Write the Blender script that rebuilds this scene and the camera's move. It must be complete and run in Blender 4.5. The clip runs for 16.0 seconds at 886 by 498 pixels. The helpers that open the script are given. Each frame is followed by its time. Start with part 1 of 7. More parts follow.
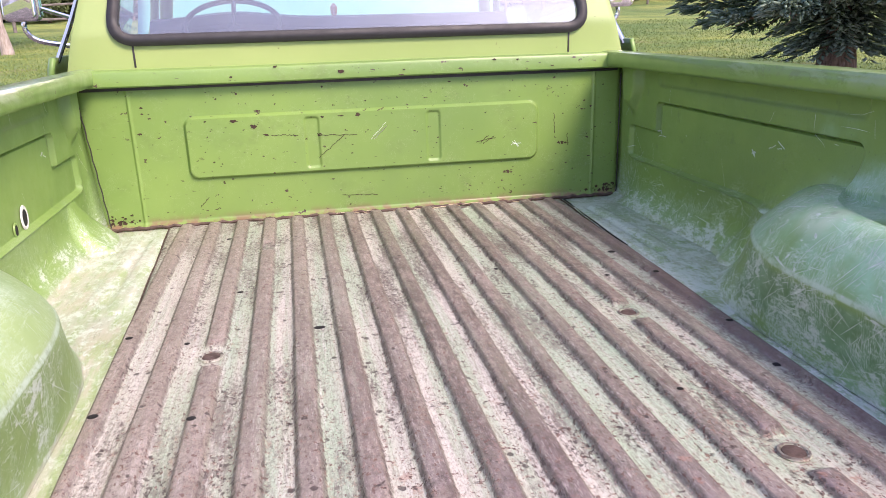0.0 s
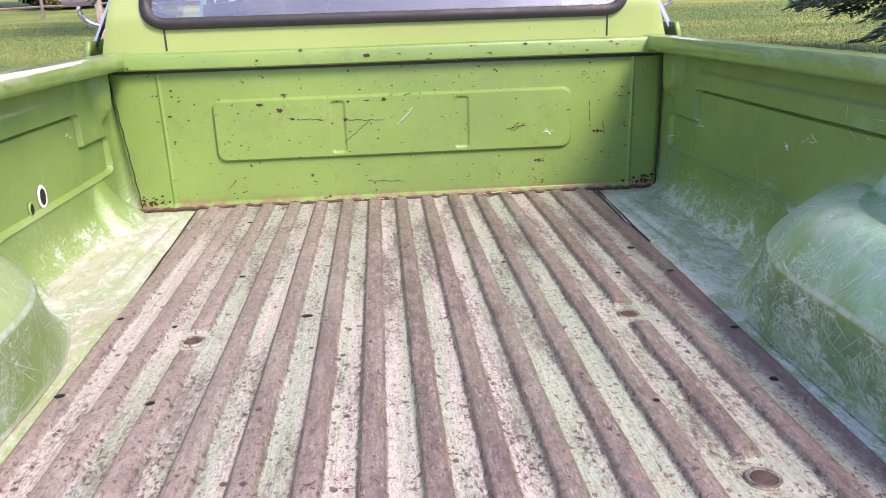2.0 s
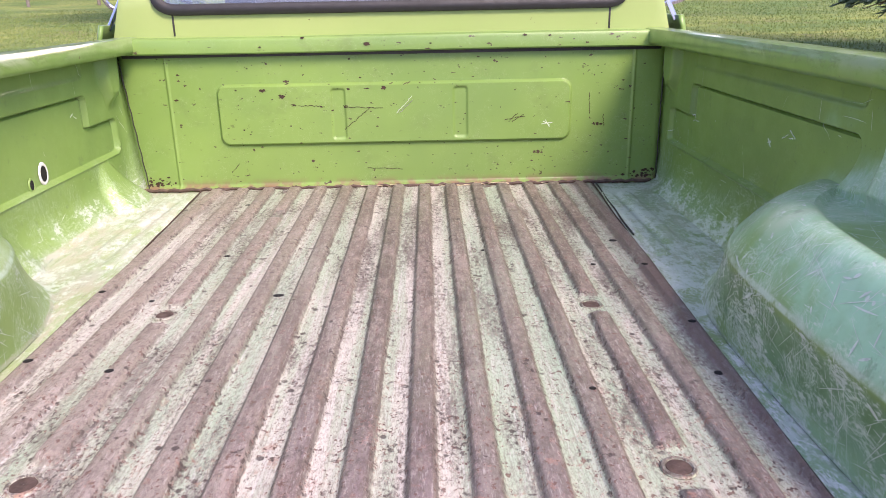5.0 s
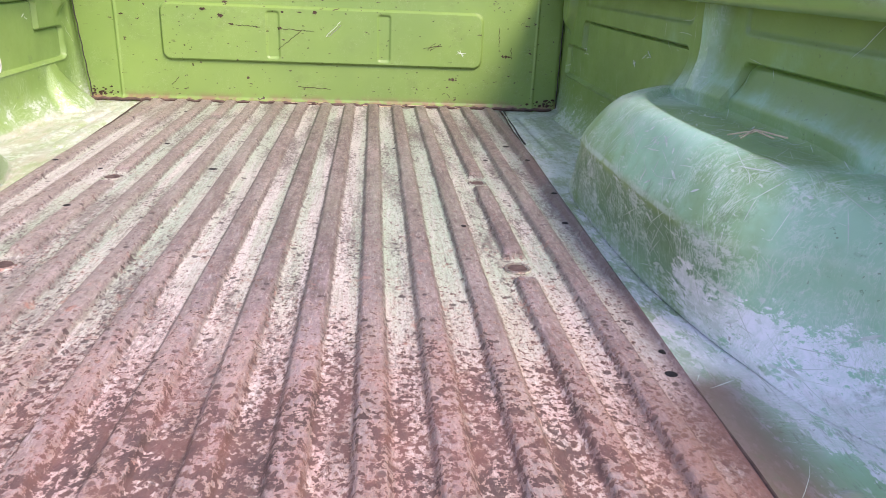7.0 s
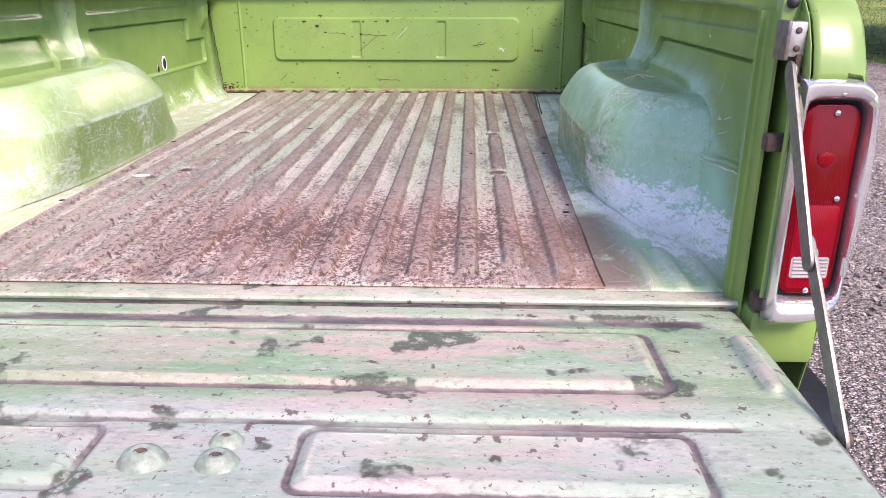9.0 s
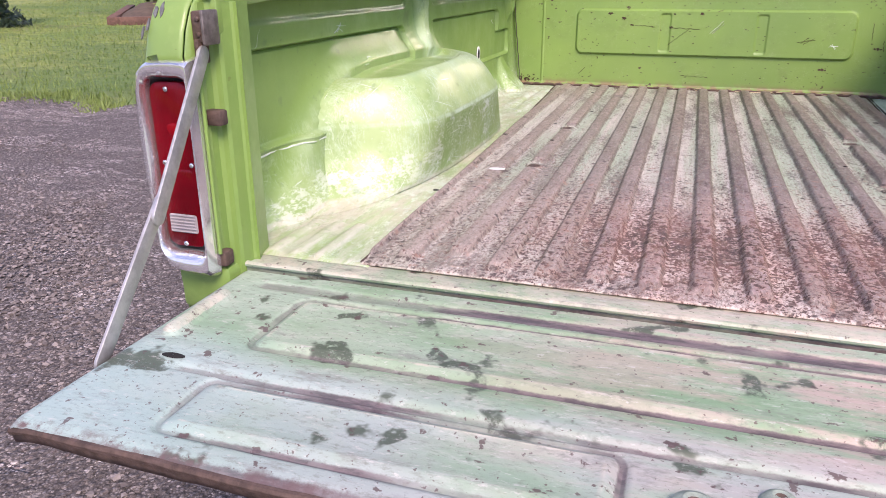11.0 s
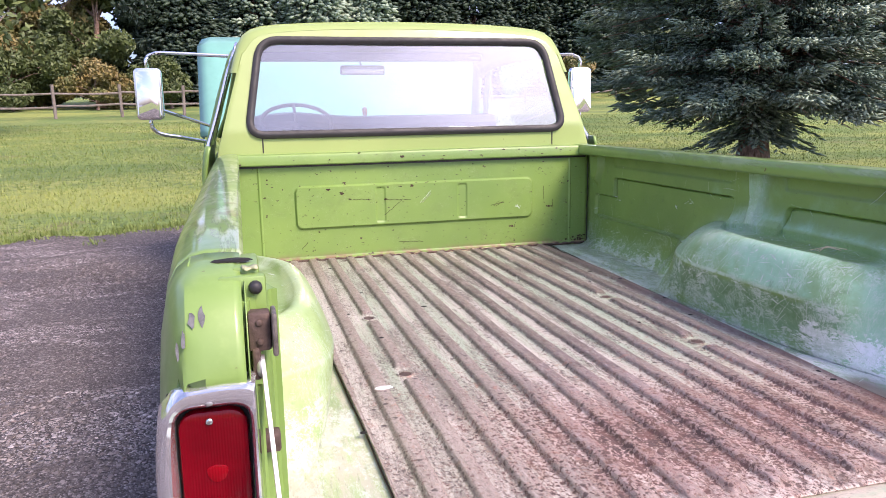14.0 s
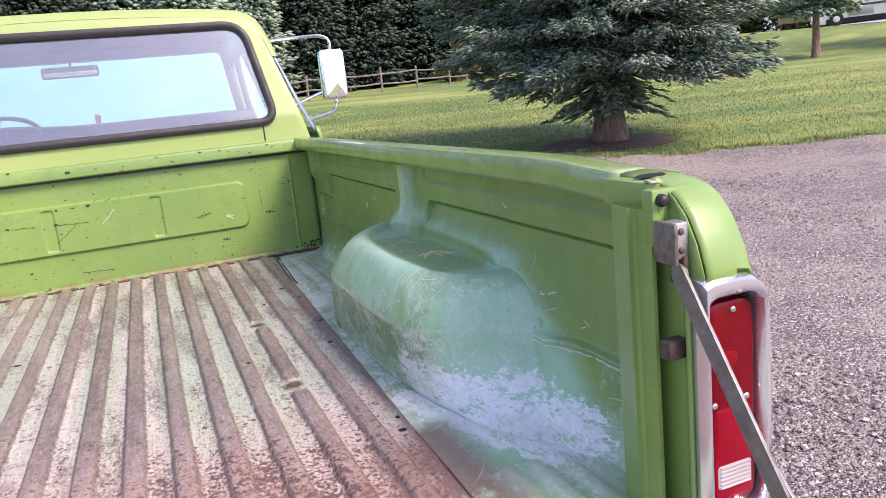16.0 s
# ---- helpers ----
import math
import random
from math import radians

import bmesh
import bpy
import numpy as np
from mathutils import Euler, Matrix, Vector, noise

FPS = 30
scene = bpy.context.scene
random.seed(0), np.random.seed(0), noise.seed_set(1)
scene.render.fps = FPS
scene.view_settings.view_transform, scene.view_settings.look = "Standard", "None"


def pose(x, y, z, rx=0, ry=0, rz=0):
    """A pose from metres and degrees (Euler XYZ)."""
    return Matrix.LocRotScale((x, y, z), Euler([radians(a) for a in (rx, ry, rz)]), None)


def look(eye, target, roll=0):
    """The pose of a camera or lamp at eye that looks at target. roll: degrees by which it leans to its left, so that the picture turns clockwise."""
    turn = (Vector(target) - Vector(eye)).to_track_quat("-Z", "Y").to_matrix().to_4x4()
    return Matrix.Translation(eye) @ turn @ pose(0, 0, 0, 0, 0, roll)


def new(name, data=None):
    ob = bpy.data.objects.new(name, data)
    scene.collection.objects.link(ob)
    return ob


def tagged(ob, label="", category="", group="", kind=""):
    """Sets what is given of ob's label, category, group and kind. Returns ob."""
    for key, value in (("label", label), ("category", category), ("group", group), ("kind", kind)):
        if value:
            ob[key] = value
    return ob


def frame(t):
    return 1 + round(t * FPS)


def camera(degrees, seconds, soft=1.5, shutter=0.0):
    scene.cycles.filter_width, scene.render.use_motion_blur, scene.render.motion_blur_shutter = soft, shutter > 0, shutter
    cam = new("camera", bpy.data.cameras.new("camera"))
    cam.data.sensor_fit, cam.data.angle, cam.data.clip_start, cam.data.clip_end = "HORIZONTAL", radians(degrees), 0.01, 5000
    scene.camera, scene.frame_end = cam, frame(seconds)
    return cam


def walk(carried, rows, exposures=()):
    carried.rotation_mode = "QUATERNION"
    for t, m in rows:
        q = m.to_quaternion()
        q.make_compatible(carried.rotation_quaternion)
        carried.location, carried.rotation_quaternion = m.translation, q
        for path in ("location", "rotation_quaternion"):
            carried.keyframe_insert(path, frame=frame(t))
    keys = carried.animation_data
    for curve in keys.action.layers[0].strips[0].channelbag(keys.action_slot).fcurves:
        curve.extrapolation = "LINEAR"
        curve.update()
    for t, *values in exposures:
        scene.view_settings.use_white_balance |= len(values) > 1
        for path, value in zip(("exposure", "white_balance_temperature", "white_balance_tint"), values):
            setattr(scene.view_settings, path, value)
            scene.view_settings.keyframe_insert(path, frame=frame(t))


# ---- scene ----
cam = camera(62.0, 16.0, 0.9)
PATH = [
    (0, (-0.236, 0.044, 1.412), (0.128, 1.92, 0.822), -1.6),
    (0.5, (-0.151, 0.054, 1.419), (0.131, 1.952, 0.851), -0.4),
    (1, (-0.059, 0.079, 1.397), (0.116, 1.979, 0.798), 0.1),
    (1.5, (-0.051, 0.066, 1.406), (0.091, 1.961, 0.783), -1.2),
    (2, (-0.042, 0.07, 1.405), (0.102, 1.965, 0.782), -1.8),
    (2.5, (-0.013, 0.065, 1.406), (0.126, 1.961, 0.785), -2.1),
    (3, (0.016, 0.071, 1.396), (0.146, 1.968, 0.775), -2.0),
    (3.5, (0.022, 0.056, 1.403), (0.136, 1.951, 0.774), -1.8),
    (4, (0.013, 0.038, 1.397), (0.11, 1.93, 0.758), -1.8),
    (4.2, (0.022, 0.037, 1.396), (0.115, 1.928, 0.752), -1.8),
    (6.3, (0.228, -0.052, 1.414), (0.121, 1.852, 0.81), -0.5),
    (6.5, (0.216, -0.104, 1.417), (0.123, 1.805, 0.827), -1.3),
    (7, (0.176, -0.33, 1.289), (0.369, 1.531, 0.584), 2.6),
    (7.5, (0.228, -0.5, 1.306), (0.454, 1.33, 0.532), 3.2),
    (8, (0.326, -0.768, 1.289), (0.333, 1.095, 0.562), 1.6),
    (8.2, (0.357, -0.869, 1.288), (0.38, 1.0, 0.578), 0.6),
    (10.3, (0.29, -1.193, 1.271), (-0.182, 0.641, 0.628), -0.5),
    (10.5, (0.221, -1.178, 1.27), (-0.321, 0.634, 0.618), -0.3),
    (11, (-0.052, -1.082, 1.288), (-0.642, 0.698, 0.594), -0.2),
    (11.5, (-0.354, -1.036, 1.307), (-0.679, 0.805, 0.595), -1.3),
    (12, (-0.577, -0.979, 1.342), (-0.609, 0.904, 0.67), -2.4),
    (12.5, (-0.743, -0.921, 1.384), (-0.564, 0.979, 0.785), -2.7),
    (13, (-0.842, -0.945, 1.412), (-0.496, 0.955, 0.889), -1.1),
    (13.5, (-0.842, -0.929, 1.431), (-0.411, 0.974, 0.994), -0.1),
    (14, (-0.814, -0.927, 1.471), (-0.297, 0.97, 1.105), -1.0),
    (14.5, (-0.74, -0.911, 1.468), (-0.114, 0.959, 1.136), -2.6),
    (15, (-0.454, -0.887, 1.432), (0.307, 0.934, 1.11), -5.3),
    (15.5, (-0.168, -0.858, 1.412), (0.687, 0.911, 1.041), -6.9),
    (16, (0.204, -0.776, 1.423), (0.909, 1.05, 1.013), -5.9),
]
walk(cam, [(t, look(eye, target, roll)) for t, eye, target, roll in PATH], [(0.0, 1.43, 5350.0, 31.0), (8.2, 1.46, 5350.0, 31.0), (10.4, 1.20, 5350.0, 31.0), (12.2, 1.16, 5350.0, 31.0), (14.0, 1.42, 5350.0, 31.0), (16.0, 1.45, 5350.0, 31.0)])

# ---- world, sun, exposure ----
SUN_ELEV, SUN_AZ = 45.0, 148.0      # degrees; azimuth from +y towards +x
world = bpy.data.worlds.new("sky")
scene.world = world
world.use_nodes = True
wn, wl = world.node_tree.nodes, world.node_tree.links
sky = wn.new("ShaderNodeTexSky")
sky.sky_type = "NISHITA"
sky.sun_disc = False
sky.sun_elevation, sky.sun_rotation = radians(SUN_ELEV), radians(SUN_AZ)
sky.dust_density, sky.air_density = 3.0, 1.0
# thin broken cloud over the blue
wtc = wn.new("ShaderNodeTexCoord")
wmap = wn.new("ShaderNodeMapping")
wmap.inputs["Scale"].default_value = (1.0, 1.0, 2.6)
wnoise = wn.new("ShaderNodeTexNoise")
wnoise.inputs["Scale"].default_value, wnoise.inputs["Detail"].default_value, wnoise.inputs["Roughness"].default_value = 2.6, 6, 0.6
wramp = wn.new("ShaderNodeMapRange")
wramp.interpolation_type = "SMOOTHSTEP"
wramp.inputs[1].default_value, wramp.inputs[2].default_value, wramp.inputs[4].default_value = 0.41, 0.65, 0.75
wmix = wn.new("ShaderNodeMix")
wmix.data_type = "RGBA"
wmix.inputs[7].default_value = (6.6, 6.3, 6.6, 1)
wl.new(wtc.outputs["Generated"], wmap.inputs[0])
wl.new(wmap.outputs[0], wnoise.inputs["Vector"])
wl.new(wnoise.outputs["Fac"], wramp.inputs[0])
wl.new(wramp.outputs[0], wmix.inputs[0])
wl.new(sky.outputs[0], wmix.inputs[6])
wl.new(wmix.outputs[2], wn["Background"].inputs[0])
wn["Background"].inputs[1].default_value = 0.084
sun_data = bpy.data.lights.new("sun", "SUN")
sun_data.energy, sun_data.angle, sun_data.color = 2.3, radians(20), (1.0, 0.77, 0.45)
sun = new("sun", sun_data)
sa, se = radians(SUN_AZ), radians(SUN_ELEV)
sun_dir = Vector((math.sin(sa) * math.cos(se), math.cos(sa) * math.cos(se), math.sin(se)))
sun.matrix_world = look(sun_dir * 50, (0, 0, 0))

# ---- material helpers ----


class Mat:
    """A node material under construction."""

    def __init__(self, name, rough=0.5, metal=0.0, color=None):
        self.m = bpy.data.materials.new(name)
        self.m.use_nodes = True
        self.n, self.l = self.m.node_tree.nodes, self.m.node_tree.links
        self.bsdf = self.n["Principled BSDF"]
        self.bsdf.inputs["Roughness"].default_value = rough
        self.bsdf.inputs["Metallic"].default_value = metal
        if color:
            self.bsdf.inputs["Base Color"].default_value = (*color, 1)
        self.tc = self.n.new("ShaderNodeTexCoord")

    def coord(self, scale=(1, 1, 1), rot=(0, 0, 0), kind="Object"):
        mp = self.n.new("ShaderNodeMapping")
        mp.inputs["Scale"].default_value = scale
        mp.inputs["Rotation"].default_value = [radians(a) for a in rot]
        self.l.new(self.tc.outputs[kind], mp.inputs["Vector"])
        return mp.outputs[0]

    def noise(self, scale, detail=4, rough=0.6, vec=None, distort=0.0):
        nd = self.n.new("ShaderNodeTexNoise")
        nd.inputs["Scale"].default_value, nd.inputs["Detail"].default_value = scale, detail
        nd.inputs["Roughness"].default_value, nd.inputs["Distortion"].default_value = rough, distort
        self.l.new(vec if vec else self.tc.outputs["Object"], nd.inputs["Vector"])
        return nd.outputs["Fac"]

    def voronoi(self, scale, vec=None, out="Distance", feature="F1", rand=1.0):
        nd = self.n.new("ShaderNodeTexVoronoi")
        nd.feature = feature
        nd.inputs["Scale"].default_value = scale
        nd.inputs["Randomness"].default_value = rand
        self.l.new(vec if vec else self.tc.outputs["Object"], nd.inputs["Vector"])
        return nd.outputs[out]

    def step(self, x, lo, hi, a=0.0, b=1.0):
        nd = self.n.new("ShaderNodeMapRange")
        nd.interpolation_type = "SMOOTHSTEP"
        self._in(nd.inputs[0], x)
        for k, v in zip((1, 2, 3, 4), (lo, hi, a, b)):
            nd.inputs[k].default_value = v
        return nd.outputs[0]

    def _in(self, sock, v):
        if isinstance(v, bpy.types.NodeSocket):
            self.l.new(v, sock)
        elif isinstance(v, tuple) and len(v) == 3 and sock.type == "RGBA":
            sock.default_value = (*v, 1)
        else:
            sock.default_value = v

    def math(self, op, a, b=0.0):
        nd = self.n.new("ShaderNodeMath")
        nd.operation = op
        self._in(nd.inputs[0], a)
        self._in(nd.inputs[1], b)
        return nd.outputs[0]

    def xyz(self, which, kind="Object"):
        nd = self.n.new("ShaderNodeSeparateXYZ")
        self.l.new(self.tc.outputs[kind], nd.inputs[0])
        return nd.outputs["XYZ".index(which)]

    def mix(self, f, a, b):
        nd = self.n.new("ShaderNodeMix")
        nd.data_type = "RGBA"
        self._in(nd.inputs[0], f)
        self._in(nd.inputs[6], a)
        self._in(nd.inputs[7], b)
        return nd.outputs[2]

    def rand(self, island=True):
        if island:
            return self.n.new("ShaderNodeNewGeometry").outputs["Random Per Island"]
        return self.n.new("ShaderNodeObjectInfo").outputs["Random"]

    def box(self, x0, x1, y0, y1, soft=0.1):
        """1 inside a soft box of the plan."""
        X, Y = self.xyz("X"), self.xyz("Y")
        a = self.math("MULTIPLY", self.step(X, x0 - soft, x0 + soft), self.step(X, x1 - soft, x1 + soft, 1, 0))
        b = self.math("MULTIPLY", self.step(Y, y0 - soft, y0 + soft), self.step(Y, y1 - soft, y1 + soft, 1, 0))
        return self.math("MULTIPLY", a, b)

    def color(self, c):
        self._in(self.bsdf.inputs["Base Color"], c)
        return self

    def rough(self, r):
        self._in(self.bsdf.inputs["Roughness"], r)
        return self

    def bump(self, h, strength=0.3, dist=0.01):
        nd = self.n.new("ShaderNodeBump")
        nd.inputs["Strength"].default_value, nd.inputs["Distance"].default_value = strength, dist
        self.l.new(h, nd.inputs["Height"])
        self.l.new(nd.outputs[0], self.bsdf.inputs["Normal"])
        return self

    def coat(self, w, r=0.05):
        self.bsdf.inputs["Coat Weight"].default_value, self.bsdf.inputs["Coat Roughness"].default_value = w, r
        return self


GREEN = (0.200, 0.312, 0.064)
GREEN_B = (0.155, 0.255, 0.056)
RUST = (0.085, 0.030, 0.016)


def scratches(m, scale=9.0, width=0.012):
    """Fine light scratch lines in three directions: 0..1."""
    total = None
    for k, (rot, sc) in enumerate((((20, 35, 10), (1, 7, 2)), ((-40, 10, 70), (6, 1, 2)), ((60, -20, 120), (2, 5, 1)))):
        v = m.coord(sc, rot)
        n = m.noise(scale * (1 + 0.35 * k), 5, 0.62, v, 0.6)
        line = m.step(m.math("ABSOLUTE", m.math("SUBTRACT", n, 0.5)), 0.0, width, 1, 0)
        gate = m.step(m.noise(6.0 + 2 * k, 3, 0.6), 0.50, 0.60)
        line = m.math("MULTIPLY", line, gate)
        total = line if total is None else m.math("MAXIMUM", total, line)
    return total


def green_paint(name="green_paint", a=GREEN, b=GREEN_B):
    m = Mat(name, 0.32)
    base = m.mix(m.step(m.noise(1.7, 3), 0.3, 0.7), a, b)
    base = m.mix(m.math("MULTIPLY", m.step(m.noise(38, 4), 0.5, 0.75), 0.25), base, (0.27, 0.38, 0.10))
    base = m.mix(m.math("MULTIPLY", m.step(m.noise(5, 6, 0.7), 0.62, 0.75), 0.35), base, (0.12, 0.16, 0.05))
    chip = m.step(m.noise(46, 3, 0.55, m.coord((1, 1, 1.5))), 0.735, 0.75)
    chip = m.math("MULTIPLY", chip, m.step(m.noise(3.1, 2), 0.44, 0.56))
    base = m.mix(chip, base, RUST)
    m.color(base).rough(m.step(m.noise(12, 4), 0.3, 0.7, 0.34, 0.52))
    m.bump(m.noise(60, 3), 0.05, 0.004).coat(0.35, 0.12)
    return m.m


def rail_paint():
    """Green paint rubbed pale and stained in long patches on top of the bed rails, sky glare painted in."""
    m = Mat("rubbed_rail_paint", 0.34)
    X, Y, Z = m.xyz("X"), m.xyz("Y"), m.xyz("Z")
    base = m.mix(m.step(m.noise(1.7, 3), 0.3, 0.7), GREEN, GREEN_B)
    top = m.math("MULTIPLY", m.step(Z, 1.255, 1.285), m.step(X, -0.2, 0.2, 1.0, 0.45))
    # pale patches hold both the rub and the sky's glare on the rail
    rub = m.step(m.noise(5, 6, 0.68, m.coord((5, 0.8, 3)), 0.5), 0.47, 0.60)
    top = m.math("MULTIPLY", top, m.step(Y, 1.5, 2.2, 1.0, 0.25))
    base = m.mix(m.math("MULTIPLY", m.math("MULTIPLY", rub, top), 0.65), base, (0.42, 0.46, 0.33))
    edge = m.step(m.math("ABSOLUTE", m.math("SUBTRACT", m.noise(5, 6, 0.68, m.coord((5, 0.8, 3)), 0.5), 0.50)), 0.0, 0.018, 1, 0)
    base = m.mix(m.math("MULTIPLY", m.math("MULTIPLY", edge, top), 0.55), base, (0.085, 0.075, 0.035))
    blot = m.math("MULTIPLY", m.step(m.noise(9, 5, 0.7, m.coord((2, 0.7, 2))), 0.58, 0.68), top)
    base = m.mix(m.math("MULTIPLY", blot, 0.6), base, (0.20, 0.15, 0.075))
    chip = m.math("MULTIPLY", m.step(m.noise(46, 3, 0.55), 0.72, 0.74), m.step(m.noise(3.1, 2), 0.44, 0.56))
    base = m.mix(chip, base, RUST)
    m.color(base).rough(m.step(m.noise(12, 4), 0.3, 0.7, 0.30, 0.50))
    m.bump(m.noise(60, 3), 0.03, 0.004).coat(0.6, 0.06)
    return m.m


def bulkhead_paint():
    m = Mat("chipped_green_paint", 0.36)
    base = m.mix(m.step(m.noise(1.7, 3), 0.3, 0.7), GREEN, GREEN_B)
    base = m.mix(m.math("MULTIPLY", m.step(m.noise(6, 5, 0.7), 0.55, 0.72), 0.35), base, (0.12, 0.17, 0.045))
    chip = m.step(m.noise(36, 4, 0.6, m.coord((1, 1, 1.7))), 0.665, 0.68)
    chip = m.math("MULTIPLY", chip, m.step(m.noise(3.7, 2), 0.40, 0.50))
    chip2 = m.step(m.noise(95, 3, 0.5, m.coord((0.5, 1, 2.2))), 0.72, 0.74)
    chip = m.math("MAXIMUM", chip, m.math("MULTIPLY", chip2, 0.8))
    Z = m.xyz("Z")
    low = m.math("MULTIPLY", m.step(Z, 0.80, 0.84, 1, 0), m.step(m.noise(25, 4), 0.40, 0.6))
    base = m.mix(chip, base, (0.05, 0.025, 0.018))
    base = m.mix(m.math("MULTIPLY", scratches(m, 14, 0.006), 0.35), base, (0.40, 0.48, 0.25))
    base = m.mix(low, base, (0.20, 0.11, 0.075))
    m.color(base).rough(m.step(m.noise(12, 4), 0.3, 0.7, 0.3, 0.5)).bump(m.noise(60, 3), 0.06, 0.004)
    m.coat(0.15, 0.2)
    return m.m


def worn_paint():
    """Scuffed green paint of the bed sides and wheel wells, chalky on the wells and worn to primer low down."""
    m = Mat("scuffed_green_paint", 0.36)
    base = m.mix(m.step(m.noise(1.7, 3), 0.3, 0.7), GREEN, GREEN_B)
    X, Y, Z = m.xyz("X"), m.xyz("Y"), m.xyz("Z")
    ax = m.math("ABSOLUTE", X)
    wob = m.math("MULTIPLY", m.math("SUBTRACT", m.noise(8, 4), 0.5), 0.05)
    # chalky bloom over the shoulder of the wheel well, its rear slope and the wall round it
    wide = m.math("MULTIPLY", m.step(m.math("ADD", Y, wob), 0.30, 0.42), m.step(m.math("ADD", Y, wob), 1.34, 1.62, 1, 0))
    over = m.math("MULTIPLY", m.math("MULTIPLY", wide, m.step(m.math("ADD", ax, wob), 0.860, 0.888, 1, 0)), m.step(Z, 0.945, 0.965))
    dish = m.math("MULTIPLY", m.math("MULTIPLY", m.step(ax, 0.715, 0.740), m.step(ax, 0.858, 0.872, 1, 0)), m.math("MULTIPLY", m.step(Y, 0.61, 0.66), m.step(Y, 1.10, 1.22, 1, 0)))
    over = m.math("MULTIPLY", over, m.step(m.math("MULTIPLY", dish, m.step(Z, 1.03, 1.045)), 0.0, 1.0, 1.0, 0.22))
    back = m.math("MULTIPLY", m.step(m.math("ADD", Y, wob), 0.62, 0.72, 1, 0), m.step(m.math("ADD", ax, wob), 0.845, 0.885, 1, 0.0))
    back = m.math("MULTIPLY", back, m.step(Y, 0.18, 0.40, 0.45, 1.0))
    low = m.math("MULTIPLY", m.step(Z, 0.81, 0.90, 0.55, 0.0), m.math("MAXIMUM", m.step(X, -0.2, 0.2, 1.0, 0.0), m.step(Y, 0.9, 1.4, 1.0, 0.45)))
    well = m.math("MAXIMUM", m.math("MAXIMUM", over, back), low)
    bloom = m.math("MULTIPLY", well, m.math("MULTIPLY", m.step(m.noise(4.2, 5, 0.65), 0.34, 0.60, 0.30, 0.98), m.step(Y, 0.95, 1.25, 1.0, 0.65)))
    # chalk tone also carries light: sun yellow at left, sky mint at right
    base = m.mix(bloom, base, m.mix(m.step(X, -0.2, 0.2), (0.37, 0.48, 0.21), (0.345, 0.585, 0.375)))
    # right well's inner face painted deeper green for the shade it stands in
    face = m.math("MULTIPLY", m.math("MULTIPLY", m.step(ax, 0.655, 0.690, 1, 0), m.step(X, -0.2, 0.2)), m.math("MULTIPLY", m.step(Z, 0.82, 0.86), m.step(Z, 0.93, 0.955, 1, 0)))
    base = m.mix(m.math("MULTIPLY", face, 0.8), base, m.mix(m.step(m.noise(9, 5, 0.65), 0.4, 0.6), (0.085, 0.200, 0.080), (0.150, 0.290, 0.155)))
    wisp = m.step(m.noise(6, 5, 0.62, m.coord((1, 1.6, 1), (20, 0, 30))), 0.50, 0.66)
    base = m.mix(m.math("MULTIPLY", m.math("MULTIPLY", wisp, well), m.step(X, -0.2, 0.2, 0.15, 0.5)), base, (0.40, 0.57, 0.41))
    # pale streak running down the pillar on to the well
    run = m.math("MULTIPLY", m.step(m.math("ABSOLUTE", m.math("SUBTRACT", Y, 1.195)), 0.02, 0.08, 1, 0), m.step(Z, 1.06, 1.20, 0.85, 0.15))
    base = m.mix(m.math("MULTIPLY", m.math("MULTIPLY", run, m.step(Z, 1.0, 1.05)), m.step(m.noise(14, 5, 0.7, m.coord((1, 2, 0.4))), 0.35, 0.6)), base, (0.42, 0.53, 0.36))
    # paint scoured to white primer on the slope behind each wheel well and along its foot
    slope = m.math("ADD", m.math("SUBTRACT", Z, m.math("MULTIPLY", m.math("SUBTRACT", Y, 0.2), 0.10)), m.math("MULTIPLY", m.math("SUBTRACT", m.noise(11, 5, 0.7), 0.5), 0.16))
    rear = m.math("MULTIPLY", m.step(Y, 0.10, 0.24), m.step(Y, 0.66, 0.80, 1, 0))
    rear = m.math("MULTIPLY", rear, m.step(slope, 0.82, 0.90, 1, 0))
    rear = m.math("MULTIPLY", rear, m.step(m.math("ADD", ax, m.math("MULTIPLY", Y, 0.34)), 0.770, 0.835))
    foot = m.math("MULTIPLY", m.step(Z, 0.802, 0.840, 0.75, 0), m.step(ax, 0.63, 0.72, 1, 0.3))
    bare = m.math("MAXIMUM", rear, foot)
    streak = m.math("ADD", m.math("MULTIPLY", m.noise(34, 8, 0.82, m.coord((1, 0.5, 1.7), (25, 0, 35))), 0.55), m.math("ADD", m.math("MULTIPLY", m.noise(9, 6, 0.75), 0.2), m.math("MULTIPLY", m.noise(130, 5, 0.8, m.coord((1, 0.4, 1.4), (25, 0, 35))), 0.25)))
    patch = m.step(m.math("ADD", m.math("MULTIPLY", bare, m.step(X, -0.2, 0.2, 0.185, 0.212)), streak), 0.670, 0.688)
    patch = m.math("MULTIPLY", m.math("MULTIPLY", patch, m.step(bare, 0.02, 0.12)), m.step(X, -0.2, 0.2, 0.42, 1.0))
    base = m.mix(m.math("MULTIPLY", patch, m.step(m.noise(60, 5, 0.75), 0.3, 0.6, 0.65, 1.0)), base, (0.80, 0.82, 0.81))
    front = m.math("MULTIPLY", m.step(Y, 1.5, 1.75), m.step(Z, 0.80, 0.83, 1, 0))
    fpatch = m.math("MULTIPLY", front, m.step(m.noise(11, 7, 0.75, m.coord((2.4, 0.8, 1))), 0.42, 0.62))
    base = m.mix(m.math("MULTIPLY", fpatch, m.step(X, -0.2, 0.2, 0.70, 0.38)), base, (0.45, 0.48, 0.42))
